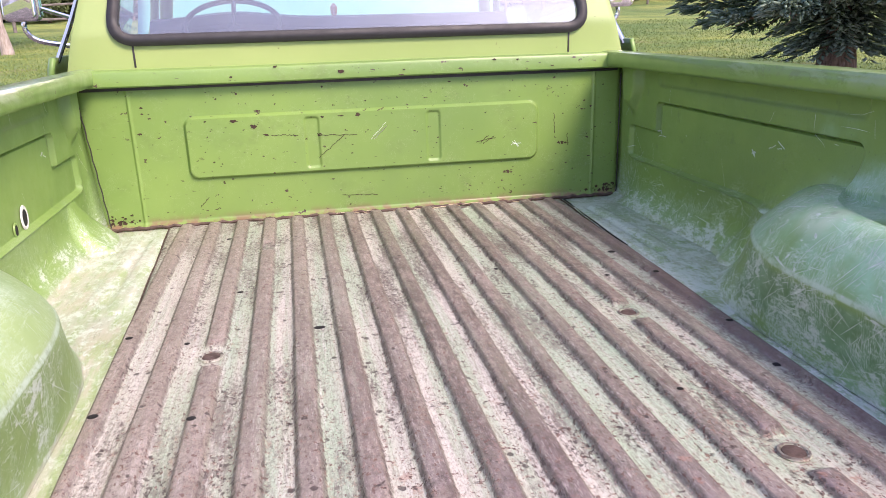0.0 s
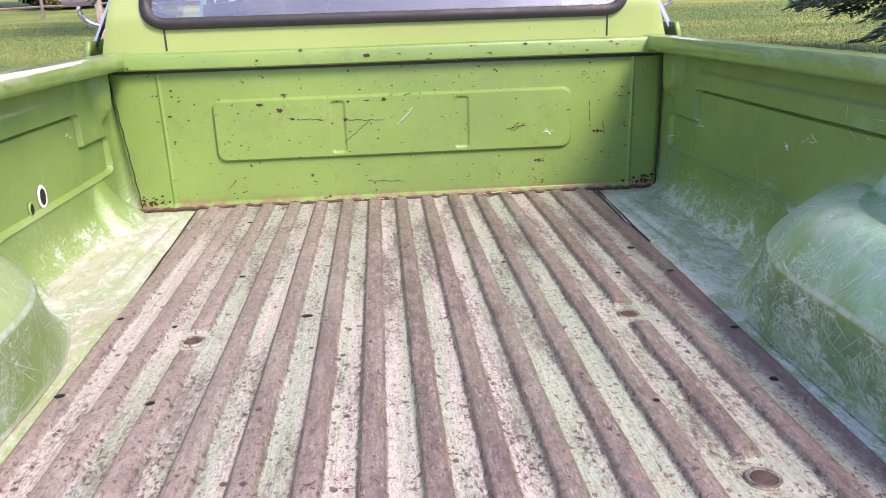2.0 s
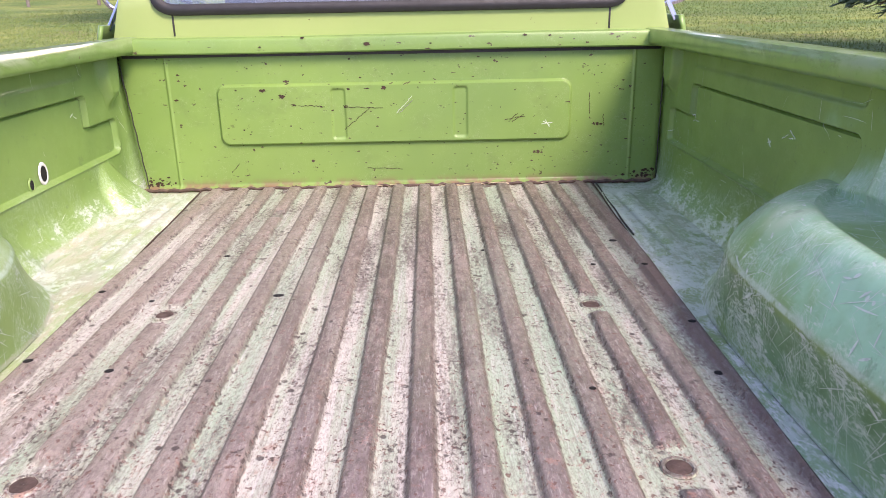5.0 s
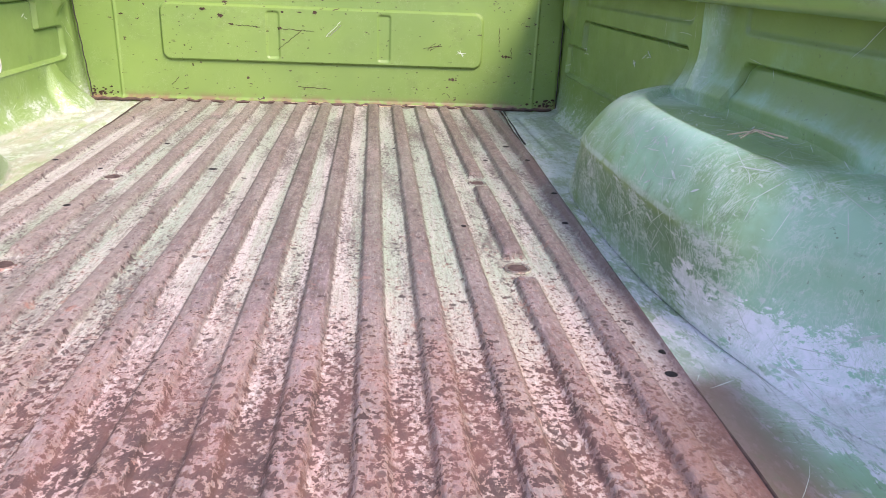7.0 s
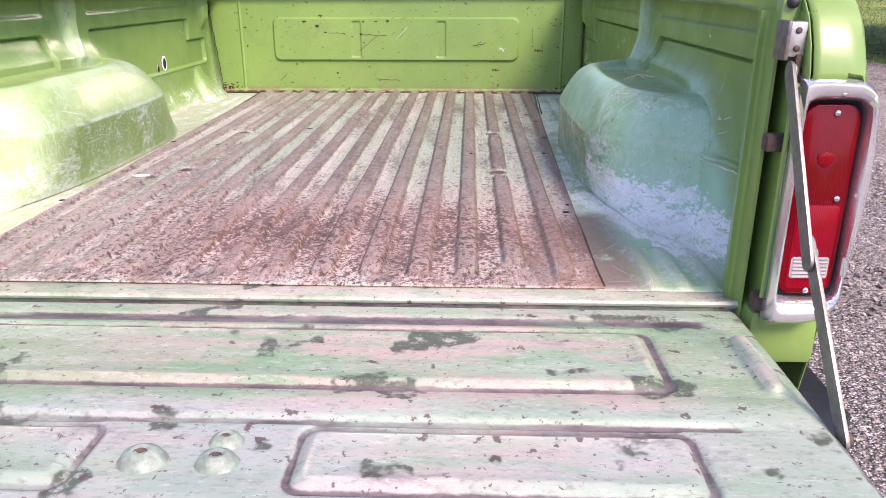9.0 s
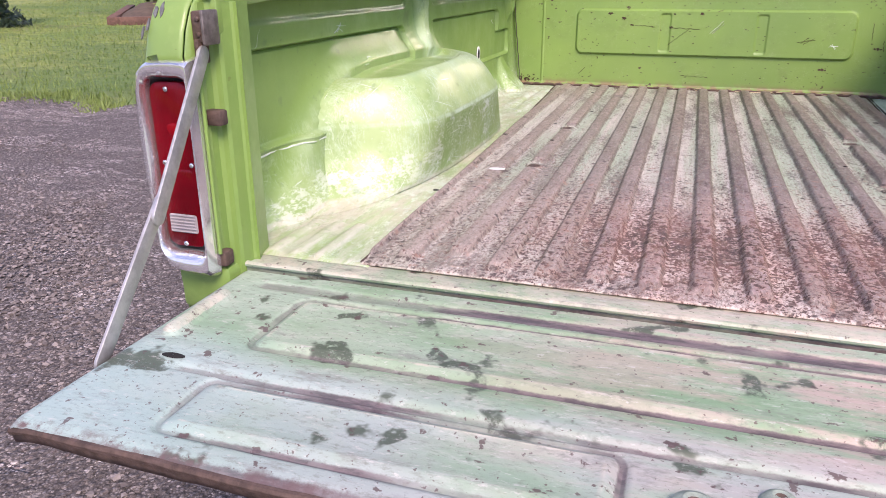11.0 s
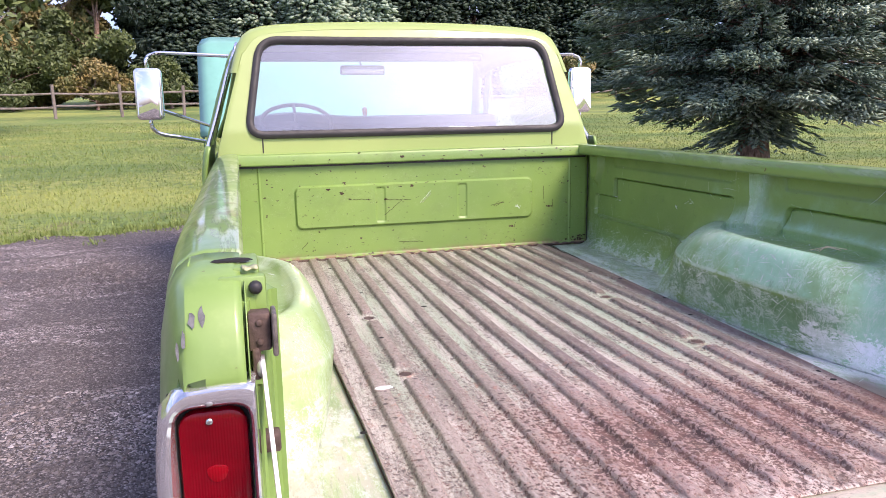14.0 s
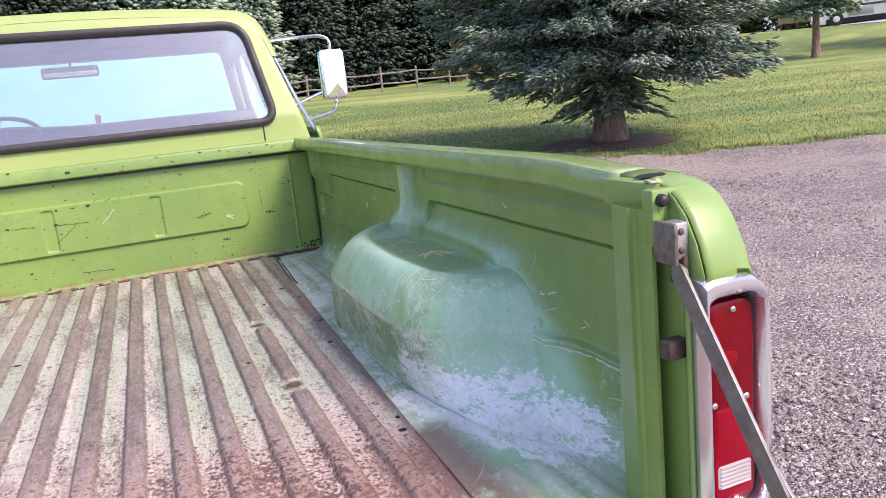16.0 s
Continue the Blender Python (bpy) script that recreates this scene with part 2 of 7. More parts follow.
    # rubbed crease round the well
    cr = m.math("MULTIPLY", m.step(m.math("ABSOLUTE", m.math("SUBTRACT", m.math("ADD", Z, m.math("MULTIPLY", wob, 0.10)), 0.955)), 0.002, 0.008, 1, 0), m.step(ax, 0.845, 0.87, 1, 0))
    cr = m.math("MULTIPLY", cr, m.step(m.noise(26, 6, 0.75), 0.36, 0.58, 0.15, 0.9))
    base = m.mix(m.math("MULTIPLY", cr, m.step(Y, 0.66, 0.78, 0.35, 1.0)), base, (0.50, 0.62, 0.48))
    lim = m.math("MAXIMUM", m.step(Z, 0.90, 1.02, 0.95, 0.08), m.math("MULTIPLY", well, 0.9))
    lim = m.math("MULTIPLY", m.math("MULTIPLY", lim, m.step(ax, 0.835, 0.875, 1.0, 0.45)), m.step(X, -0.2, 0.2, 0.55, 1.0))
    base = m.mix(m.math("MULTIPLY", m.math("MULTIPLY", scratches(m, 7, 0.018), lim), 0.85), base, (0.56, 0.66, 0.54))
    base = m.mix(m.math("MULTIPLY", m.math("MULTIPLY", scratches(m, 19, 0.028), lim), 0.75), base, (0.55, 0.65, 0.53))
    fleck = m.step(m.noise(70, 4, 0.65, m.coord((1, 0.45, 1.4), (15, 0, 20))), 0.64, 0.68)
    base = m.mix(m.math("MULTIPLY", fleck, m.math("MULTIPLY", lim, 0.9)), base, (0.56, 0.64, 0.54))
    rub = m.step(m.noise(55, 7, 0.82, m.coord((1, 0.35, 1.2), (30, 10, 25))), 0.57, 0.64)
    base = m.mix(m.math("MULTIPLY", m.math("MULTIPLY", rub, m.step(m.noise(6, 4), 0.42, 0.62)), m.math("MULTIPLY", lim, 0.8)), base, (0.54, 0.64, 0.54))
    speck = m.math("MULTIPLY", m.step(m.noise(120, 3, 0.6), 0.66, 0.70), m.step(m.noise(5, 3), 0.45, 0.6))
    base = m.mix(m.math("MULTIPLY", speck, 0.6), base, (0.10, 0.13, 0.05))
    # pale rubbed streaks and dirt on the flat strips beside the ridged sheet
    flat = m.step(Z, 0.806, 0.812, 1, 0)
    grey = m.step(m.noise(13, 7, 0.75, m.coord((2.6, 0.42, 1))), 0.40, 0.60, 0.15, 0.85)
    base = m.mix(m.math("MULTIPLY", flat, m.math("MULTIPLY", grey, m.step(X, -0.2, 0.2, 0.75, 0.35))), base, m.mix(m.step(m.noise(4, 4), 0.4, 0.6), (0.47, 0.47, 0.40), (0.52, 0.44, 0.39)))
    base = m.mix(m.math("MULTIPLY", flat, m.step(m.noise(60, 6, 0.8, m.coord((2.4, 0.35, 1))), 0.54, 0.66, 0.0, 0.55)), base, (0.17, 0.21, 0.13))
    ribtop = m.math("MULTIPLY", m.math("MULTIPLY", m.step(Z, 0.7985, 0.8015), flat), m.math("MULTIPLY", m.step(Y, 0.30, 0.45, 1.0, 0.3), m.math("MULTIPLY", m.step(X, -0.2, 0.2, 1.0, 0.4), m.step(m.noise(30, 5, 0.7), 0.34, 0.56, 0.10, 0.50))))
    base = m.mix(ribtop, base, (0.58, 0.56, 0.49))
    scuff = m.math("ADD", m.math("MULTIPLY", m.noise(52, 8, 0.84, m.coord((1, 0.5, 1.2), (10, 20, 30))), 0.6), m.math("MULTIPLY", m.noise(7, 5, 0.7), 0.4))
    zone = m.math("MULTIPLY", m.step(Z, 0.80, 0.90, 1.0, 0.0), m.step(Y, 1.05, 1.40, 0.25, 1.0))
    inner = m.math("MULTIPLY", m.step(Z, 0.93, 0.97, 0.45, 0.0), m.step(ax, 0.66, 0.70, 1.0, 0.0))
    zone = m.math("MULTIPLY", m.math("MAXIMUM", zone, inner), m.step(X, -0.2, 0.2, 0.75, 1.0))
    scuff = m.math("MULTIPLY", m.step(m.math("ADD", scuff, m.math("MULTIPLY", zone, 0.085)), 0.560, 0.605), m.step(zone, 0.05, 0.35))
    base = m.mix(m.math("MULTIPLY", scuff, 0.80), base, (0.56, 0.63, 0.55))
    stain = m.math("MULTIPLY", m.math("MULTIPLY", m.box(0.56, 0.665, 0.04, 0.50, 0.04), m.step(Z, 0.80, 0.83, 1, 0)), m.step(m.noise(7, 5, 0.65), 0.28, 0.42))
    base = m.mix(m.math("MULTIPLY", stain, 0.9), base, (0.150, 0.088, 0.064))
    dark = m.math("MULTIPLY", m.step(m.noise(14, 5, 0.7), 0.60, 0.70), 0.4)
    base = m.mix(dark, base, (0.10, 0.16, 0.06))
    m.color(base).rough(m.step(m.noise(10, 4), 0.3, 0.7, 0.36, 0.58)).bump(m.noise(45, 4), 0.10, 0.004)
    m.coat(0.30, 0.30)
    return m.m


def floor_paint():
    """Ridged bed floor: cream and mint paint worn thin on the flats, brown and mauve rust on the ribs, pitted towards the tailgate."""
    m = Mat("rusty_bed_floor", 0.6)
    mul, add, sub = (lambda a, b: m.math("MULTIPLY", a, b)), (lambda a, b: m.math("ADD", a, b)), (lambda a, b: m.math("SUBTRACT", a, b))
    X, Y, Z = m.xyz("X"), m.xyz("Y"), m.xyz("Z")
    long1 = m.noise(7, 5, 0.65, m.coord((4.5, 0.30, 1)))
    long2 = m.noise(22, 6, 0.72, m.coord((3.0, 0.14, 1)))
    fine = m.noise(70, 6, 0.75, m.coord((1.5, 0.5, 1)))
    grain = m.noise(190, 4, 0.8, m.coord((1.4, 0.6, 1)))
    lane = m.noise(1.0, 3, 0.5, m.coord((11.5, 0.35, 1)))
    wander = mul(sub(m.noise(2.2, 4), 0.5), 1.1)
    side = m.step(add(X, mul(wander, 0.25)), -0.52, -0.12)
    back = m.step(add(Y, mul(wander, 0.5)), 0.42, 0.92, 1, 0)
    mid = m.step(add(Y, mul(wander, 0.5)), 0.75, 1.35, 1, 0)
    # flats: cream, with mint lanes and thin long streaks
    pale = m.mix(m.step(long1, 0.38, 0.62), (0.505, 0.485, 0.405), (0.385, 0.445, 0.320))
    pale = m.mix(m.step(lane, 0.48, 0.60, 0.0, 0.75), pale, (0.330, 0.425, 0.300))
    pale = m.mix(m.step(lane, 0.40, 0.48, 0.55, 0.0), pale, (0.540, 0.500, 0.445))
    pale = m.mix(m.step(long2, 0.50, 0.64, 0.0, 0.55), pale, (0.300, 0.360, 0.245))
    pale = m.mix(m.step(m.noise(28, 6, 0.75, m.coord((2.6, 0.12, 1), (0, 0, 1))), 0.52, 0.64, 0.0, 0.5), pale, (0.590, 0.560, 0.520))
    salmon = m.mix(m.step(m.noise(11, 5, 0.7, m.coord((1.5, 0.7, 1))), 0.42, 0.62), (0.59, 0.465, 0.410), (0.62, 0.560, 0.500))
    pale = m.mix(mul(m.step(X, 0.15, 0.45, 0.0, 0.55), m.step(m.noise(8, 5, 0.7, m.coord((2.5, 0.6, 1))), 0.40, 0.60)), pale, (0.285, 0.400, 0.270))
    pale = m.mix(mul(back, mul(side, 0.90)), pale, salmon)
    pale = m.mix(mul(back, m.step(side, 0, 1, 0.55, 0.0)), pale, (0.56, 0.505, 0.440))
    # ribs: olive brown at the front, mauve half way, salmon and beige at the rear
    olive = m.mix(m.step(m.noise(38, 7, 0.8, m.coord((1.2, 0.5, 1))), 0.40, 0.60), (0.070, 0.050, 0.039), (0.235, 0.186, 0.150))
    olive = m.mix(m.step(m.noise(3.4, 4, 0.6, m.coord((5, 0.6, 1))), 0.46, 0.62, 0.0, 0.65), olive, (0.165, 0.160, 0.102))
    mauve = m.mix(m.step(m.noise(30, 7, 0.8, m.coord((1.3, 0.7, 1))), 0.38, 0.62), (0.095, 0.066, 0.070), (0.215, 0.165, 0.170))
    mauve = m.mix(m.step(m.noise(9, 5, 0.65), 0.54, 0.66, 0.0, 0.6), mauve, (0.225, 0.145, 0.122))
    tail = m.mix(m.step(m.noise(10, 5, 0.7, m.coord((1.4, 0.7, 1))), 0.40, 0.60), (0.315, 0.258, 0.252), (0.370, 0.280, 0.245))
    tail = m.mix(side, (0.43, 0.360, 0.315), tail)
    brown = m.mix(mul(mid, m.step(m.noise(5, 4), 0.30, 0.55, 0.5, 1.0)), olive, mauve)
    brown = m.mix(mul(back, 0.88), brown, tail)
    brown = m.mix(m.step(m.noise(1.1, 3, 0.5, m.coord((9, 0.4, 1))), 0.48, 0.60, 0.0, 0.30), brown, (0.220, 0.210, 0.165))
    vary = m.noise(6.5, 6, 0.72, m.coord((2.4, 0.8, 1)))
    brown = m.mix(mul(m.step(vary, 0.40, 0.50, 1, 0), m.step(back, 0, 1, 0.72, 0.30)), brown, (0.068, 0.046, 0.040))
    brown = m.mix(m.step(vary, 0.54, 0.66, 0.0, 0.60), brown, (0.335, 0.270, 0.235))
    brown = m.mix(m.step(X, -0.50, 0.05, 0.55, 0.0), brown, (0.370, 0.315, 0.265))
    # ragged border between them, spilling off the ribs here and there
    rag = add(mul(fine, 0.5), mul(m.noise(150, 5, 0.75, m.coord((1.2, 0.6, 1))), 0.5))
    edge = add(Z, mul(sub(rag, 0.5), 0.020))
    edge = add(edge, mul(sub(m.noise(4.5, 5, 0.65, m.coord((3.0, 0.55, 1))), 0.5), 0.018))
    on_rib = m.step(edge, 0.8000, 0.8095)
    base = m.mix(mul(on_rib, 0.96), pale, brown)
    cling = mul(m.step(m.noise(3.1, 6, 0.72, m.coord((6, 0.55, 1))), 0.52, 0.62), m.step(fine, 0.36, 0.56, 0.25, 0.8))
    base = m.mix(mul(cling, mul(m.step(X, -0.35, 0.35, 0.8, 0.45), m.step(Y, 0.6, 1.2, 0.35, 1.0))), base, m.mix(0.40, pale, (0.24, 0.19, 0.17)))
    # rib flanks: their shade painted in as a dark line, with rust
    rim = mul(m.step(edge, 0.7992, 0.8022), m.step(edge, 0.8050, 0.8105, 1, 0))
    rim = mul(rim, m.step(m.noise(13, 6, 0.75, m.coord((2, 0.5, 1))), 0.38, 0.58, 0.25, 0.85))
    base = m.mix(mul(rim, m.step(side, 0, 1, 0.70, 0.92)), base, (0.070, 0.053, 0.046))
    # grain, thin drag marks and stains over both
    base = m.mix(m.step(grain, 0.46, 0.64, 0.0, 0.60), base, (0.165, 0.135, 0.115))
    base = m.mix(m.step(m.noise(130, 4, 0.8, m.coord((1.9, 0.25, 1))), 0.54, 0.66, 0.0, 0.34), base, (0.62, 0.590, 0.550))
    base = m.mix(m.step(m.noise(90, 6, 0.8, m.coord((2.2, 0.14, 1), (0, 0, -1.5))), 0.50, 0.62, 0.0, 0.50), base, (0.225, 0.205, 0.160))
    crust = mul(m.step(m.noise(75, 7, 0.82, m.coord((1.1, 0.7, 1))), 0.50, 0.62), mul(on_rib, 0.66))
    base = m.mix(crust, base, (0.105, 0.078, 0.066))
    lite = mul(m.step(m.noise(120, 6, 0.8, m.coord((1.2, 0.6, 1))), 0.53, 0.66), mul(on_rib, 0.42))
    base = m.mix(lite, base, (0.40, 0.345, 0.310))
    # scattered chips: few at the front, orange stained spots half way
    chip = m.step(m.noise(95, 3, 0.55, m.coord((1, 0.8, 1))), 0.620, 0.655)
    chip = mul(chip, m.step(add(m.noise(4.5, 4, 0.6), mul(mid, 0.16)), 0.36, 0.54))
    base = m.mix(mul(chip, 0.88), base, (0.130, 0.072, 0.055))
    fringe = mul(m.step(edge, 0.7985, 0.8010), m.step(edge, 0.8075, 0.8120, 1, 0))
    nick = mul(m.step(m.noise(120, 4, 0.65, m.coord((1, 0.7, 1))), 0.53, 0.58), m.step(m.noise(9, 4, 0.6), 0.40, 0.55, 0.25, 1.0))
    base = m.mix(mul(mul(nick, fringe), 0.85), base, (0.060, 0.042, 0.036))
    rust = mul(m.step(m.noise(27, 5, 0.65, m.coord((1.2, 0.9, 1))), 0.60, 0.68), mul(mid, m.step(m.noise(3, 3), 0.36, 0.58, 0.15, 1.0)))
    base = m.mix(mul(rust, 0.72), base, (0.300, 0.160, 0.110))
    # clustered pits on flats and ribs near the tailgate
    hot = m.box(-0.32, 0.55, 0.10, 0.56, 0.24)
    thick_in = add(mul(mul(back, m.step(side, 0, 1, 0.30, 1.0)), 0.022), mul(hot, 0.112))
    thick_in = add(thick_in, mul(mid, 0.030))
    thick_in = add(thick_in, mul(sub(m.noise(6, 4, 0.6, m.coord((2.6, 0.8, 1))), 0.5), 0.22))
    thick_in = sub(thick_in, mul(on_rib, 0.022))
    small = add(m.noise(125, 4, 0.62, m.coord((1, 0.85, 1))), sub(thick_in, 0.020))
    large = add(sub(m.noise(58, 6, 0.72, m.coord((1, 0.8, 1))), 0.040), thick_in)
    pit = m.math("MAXIMUM", small, large)
    halo = m.mix(m.step(m.noise(21, 3), 0.42, 0.60), (0.40, 0.250, 0.205), (0.40, 0.280, 0.195))
    base = m.mix(m.step(pit, 0.590, 0.650, 0, 0.55), base, halo)
    dark = m.step(pit, 0.640, 0.672)
    spot = add(m.voronoi(46), mul(sub(m.noise(180, 3), 0.5), 0.40))
    spot = mul(m.step(spot, 0.20, 0.32, 1, 0), m.step(add(m.noise(19, 4, 0.6), mul(thick_in, 1.2)), 0.55, 0.62))
    dark = m.math("MAXIMUM", dark, mul(spot, 0.9))
    base = m.mix(mul(dark, 0.92), base, m.mix(m.step(m.noise(19, 3), 0.4, 0.6), (0.088, 0.048, 0.038), (0.042, 0.028, 0.025)))
    brim = mul(m.step(add(X, mul(sub(fine, 0.5), 0.05)), 0.560, 0.592), m.step(m.noise(5, 5, 0.7), 0.36, 0.52, 0.20, 0.75))
    base = m.mix(mul(brim, m.step(Y, 1.6, 2.2, 1.0, 0.5)), base, m.mix(fine, (0.075, 0.045, 0.040), (0.21, 0.145, 0.125)))
    base = m.mix(mul(mul(hot, m.step(m.noise(7, 5, 0.7, m.coord((2, 0.8, 1))), 0.38, 0.62, 0.15, 1.0)), 0.30), base, (0.320, 0.155, 0.118))
    stain = mul(m.box(0.50, 0.80, 0.02, 0.42, 0.08), m.step(m.noise(7, 5, 0.65), 0.34, 0.56))
    base = m.mix(mul(stain, 0.75), base, (0.20, 0.105, 0.075))
    base = m.mix(m.step(m.noise(85, 6, 0.8, m.coord((1.3, 0.7, 1))), 0.52, 0.68, 0.0, 0.45), base, (0.15, 0.115, 0.095))
    m.color(base).rough(m.step(fine, 0.3, 0.7, 0.42, 0.68))
    h = sub(add(fine, mul(grain, 0.4)), mul(dark, 0.7))
    m.bump(h, 0.45, 0.005)
    return m.m


def gate_paint():
    """Weathered tailgate: green turning chalky, pink primer, olive blotches, and grimy pressed grooves with shade
    painted in.
    """
    m = Mat("weathered_tailgate_paint", 0.5)
    X, Y, Z = m.xyz("X"), m.xyz("Y"), m.xyz("Z")
    st = m.noise(3.2, 5, 0.62, m.coord((0.8, 2.6, 1)))
    base = m.mix(m.step(st, 0.35, 0.62), (0.19, 0.31, 0.165), (0.31, 0.40, 0.28))
    base = m.mix(m.math("MULTIPLY", m.step(m.noise(14, 7, 0.75, m.coord((0.7, 1.8, 1))), 0.50, 0.66), 0.6), base, (0.43, 0.47, 0.37))
    pinkzone = m.step(m.math("ADD", X, m.math("MULTIPLY", m.math("SUBTRACT", m.noise(3, 3), 0.5), 0.9)), -0.55, 0.25)
    pinkzone = m.math("MULTIPLY", pinkzone, m.step(X, 0.54, 0.70, 1.0, 0.12))
    pink = m.math("MULTIPLY", pinkzone, m.step(m.noise(5, 6, 0.7, m.coord((0.6, 3.2, 1))), 0.42, 0.60))
    base = m.mix(m.math("MULTIPLY", pink, 0.85), base, (0.48, 0.355, 0.315))
    chalk = m.math("MULTIPLY", m.step(m.math("ADD", X, m.math("MULTIPLY", m.math("SUBTRACT", m.noise(4, 4), 0.5), 0.35)), -0.72, -0.50, 0.7, 0.0), m.step(Y, -0.30, -0.22, 1.0, 0.25))
    base = m.mix(chalk, base, (0.42, 0.53, 0.49))
    base = m.mix(m.math("MULTIPLY", m.step(Y, -0.34, -0.29, 0.55, 0.0), m.step(m.noise(3.4, 4, 0.6), 0.36, 0.60, 0.25, 1.0)), base, (0.40, 0.45, 0.425))
    cool = m.math("MULTIPLY", m.math("MULTIPLY", m.step(Y, -0.36, -0.28, 1.0, 0.0), m.step(X, -0.05, 0.30, 1.0, 0.35)), m.step(m.noise(4, 5, 0.65, m.coord((0.8, 1.6, 1))), 0.36, 0.58, 0.05, 0.60))
    base = m.mix(cool, base, m.mix(m.step(X, -0.65, -0.25), (0.310, 0.430, 0.410), (0.350, 0.375, 0.375)))
    # raised rims rubbed pale
    hi = m.math("ADD", Z, m.math("MULTIPLY", m.math("SUBTRACT", m.noise(22, 5, 0.7), 0.5), 0.004))
    base = m.mix(m.math("MULTIPLY", m.step(hi, 0.7932, 0.7950), m.step(m.noise(17, 5, 0.7), 0.36, 0.6, 0.2, 0.75)), base, (0.58, 0.52, 0.42))
    dirt = m.math("MULTIPLY", m.step(m.noise(9, 7, 0.75, m.coord((0.7, 1.8, 1))), 0.55, 0.66), 0.6)
    base = m.mix(dirt, base, (0.20, 0.20, 0.175))
    blot = m.math("MULTIPLY", m.step(m.noise(10, 4, 0.52), 0.585, 0.625), m.step(m.noise(45, 5, 0.7), 0.34, 0.50))
    base = m.mix(m.math("MULTIPLY", blot, 0.92), base, (0.050, 0.070, 0.040))
    grain = m.noise(110, 5, 0.75, m.coord((0.6, 1.4, 1)))
    base = m.mix(m.step(grain, 0.50, 0.70, 0.0, 0.6), base, (0.15, 0.17, 0.13))
    base = m.mix(m.step(m.noise(90, 5, 0.75, m.coord((0.5, 1.5, 1))), 0.56, 0.70, 0.0, 0.55), base, (0.60, 0.58, 0.54))
    fleck = m.step(m.noise(40, 4, 0.6), 0.645, 0.675)
    base = m.mix(m.math("MULTIPLY", fleck, 0.85), base, (0.085, 0.050, 0.045))
    tiny = m.step(m.noise(130, 3, 0.55), 0.665, 0.69)
    base = m.mix(m.math("MULTIPLY", tiny, 0.8), base, (0.09, 0.055, 0.05))
    # dirt lodged in the pressed grooves, with their shade painted in
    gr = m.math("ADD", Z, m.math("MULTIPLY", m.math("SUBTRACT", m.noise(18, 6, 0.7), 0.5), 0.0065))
    grime_shade = m.mix(m.step(m.noise(30, 6, 0.75, m.coord((0.5, 2, 1))), 0.4, 0.6), (0.060, 0.045, 0.050), (0.155, 0.118, 0.122))
    groove_amount = m.math("MULTIPLY", m.step(m.noise(2.6, 5, 0.65, m.coord((1, 2, 1))), 0.36, 0.54, 0.30, 0.94), m.step(X, -0.62, -0.40, 0.55, 1.0))
    base = m.mix(m.math("MULTIPLY", m.step(gr, 0.7850, 0.7872, 1, 0), groove_amount), base, grime_shade)
    wear = m.math("MULTIPLY", m.step(Y, -0.522, -0.505, 1, 0), m.step(m.noise(20, 6, 0.75), 0.44, 0.58))
    base = m.mix(m.math("MULTIPLY", wear, 0.8), base, (0.12, 0.080, 0.075))
    base = m.mix(0.10, base, (0.06, 0.05, 0.055))
    m.color(base).rough(m.step(m.noise(8, 4), 0.3, 0.7, 0.42, 0.66)).bump(m.noise(40, 6, 0.7), 0.25, 0.004)
    m.coat(0.06, 0.3)
    return m.m


def plain(name, col, rough=0.5, metal=0.0, var=0.25, scale=25, bump=0.1):
    m = Mat(name, rough, metal)
    dark = tuple(c * (1 - var) for c in col)
    m.color(m.mix(m.step(m.noise(scale, 5, 0.65), 0.3, 0.7), col, dark))
    m.rough(m.step(m.noise(scale * 0.6, 4), 0.3, 0.7, max(0.03, rough - 0.08), rough + 0.1))
    if bump:
        m.bump(m.noise(scale * 2, 4), bump, 0.004)
    return m.m


def glass_mat(name, tint=(0.86, 0.95, 0.93), gloss=2.2, haze=0.0):
    m = Mat(name)
    tr = m.n.new("ShaderNodeBsdfTransparent")
    tr.inputs[0].default_value = (*tint, 1)
    gl = m.n.new("ShaderNodeBsdfGlossy")
    gl.inputs["Roughness"].default_value = 0.02
    fr = m.n.new("ShaderNodeFresnel")
    fr.inputs[0].default_value = 1.5
    mx = m.n.new("ShaderNodeMixShader")
    m.l.new(m.math("MULTIPLY", fr.outputs[0], gloss), mx.inputs[0])
    m.l.new(tr.outputs[0], mx.inputs[1])
    m.l.new(gl.outputs[0], mx.inputs[2])
    # pale diffuse film standing in for sky haze reflected by the pane
    film = m.n.new("ShaderNodeBsdfDiffuse")
    film.inputs[0].default_value = (0.80, 0.80, 0.82, 1)
    m2 = m.n.new("ShaderNodeMixShader")
    m.l.new(m.step(m.noise(3.5, 5, 0.65), 0.3, 0.7, haze * 0.5, haze * 1.5), m2.inputs[0])
    m.l.new(mx.outputs[0], m2.inputs[1])
    m.l.new(film.outputs[0], m2.inputs[2])
    m.l.new(m2.outputs[0], m.n["Material Output"].inputs[0])
    return m.m


def leaf_mat(name, a, b, tip=None, rough=0.6):
    m = Mat(name, rough)
    c = m.mix(m.rand(), a, b)
    if name == "grass_blades":
        # tree shade and sunlit strips painted as bands, matching the lawn
        shade_band = m.noise(0.5, 4, 0.55, m.coord((0.3, 1, 1), (0, 0, 8)))
        c = m.mix(m.step(shade_band, 0.50, 0.60, 0.0, 0.65), c, (0.075, 0.140, 0.030))
        c = m.mix(m.step(shade_band, 0.36, 0.46, 0.5, 0.0), c, (0.34, 0.36, 0.075))
    c = m.mix(m.step(m.noise(0.9, 3), 0.35, 0.65), c, tip if tip else a)
    m.color(c)
    return m.m


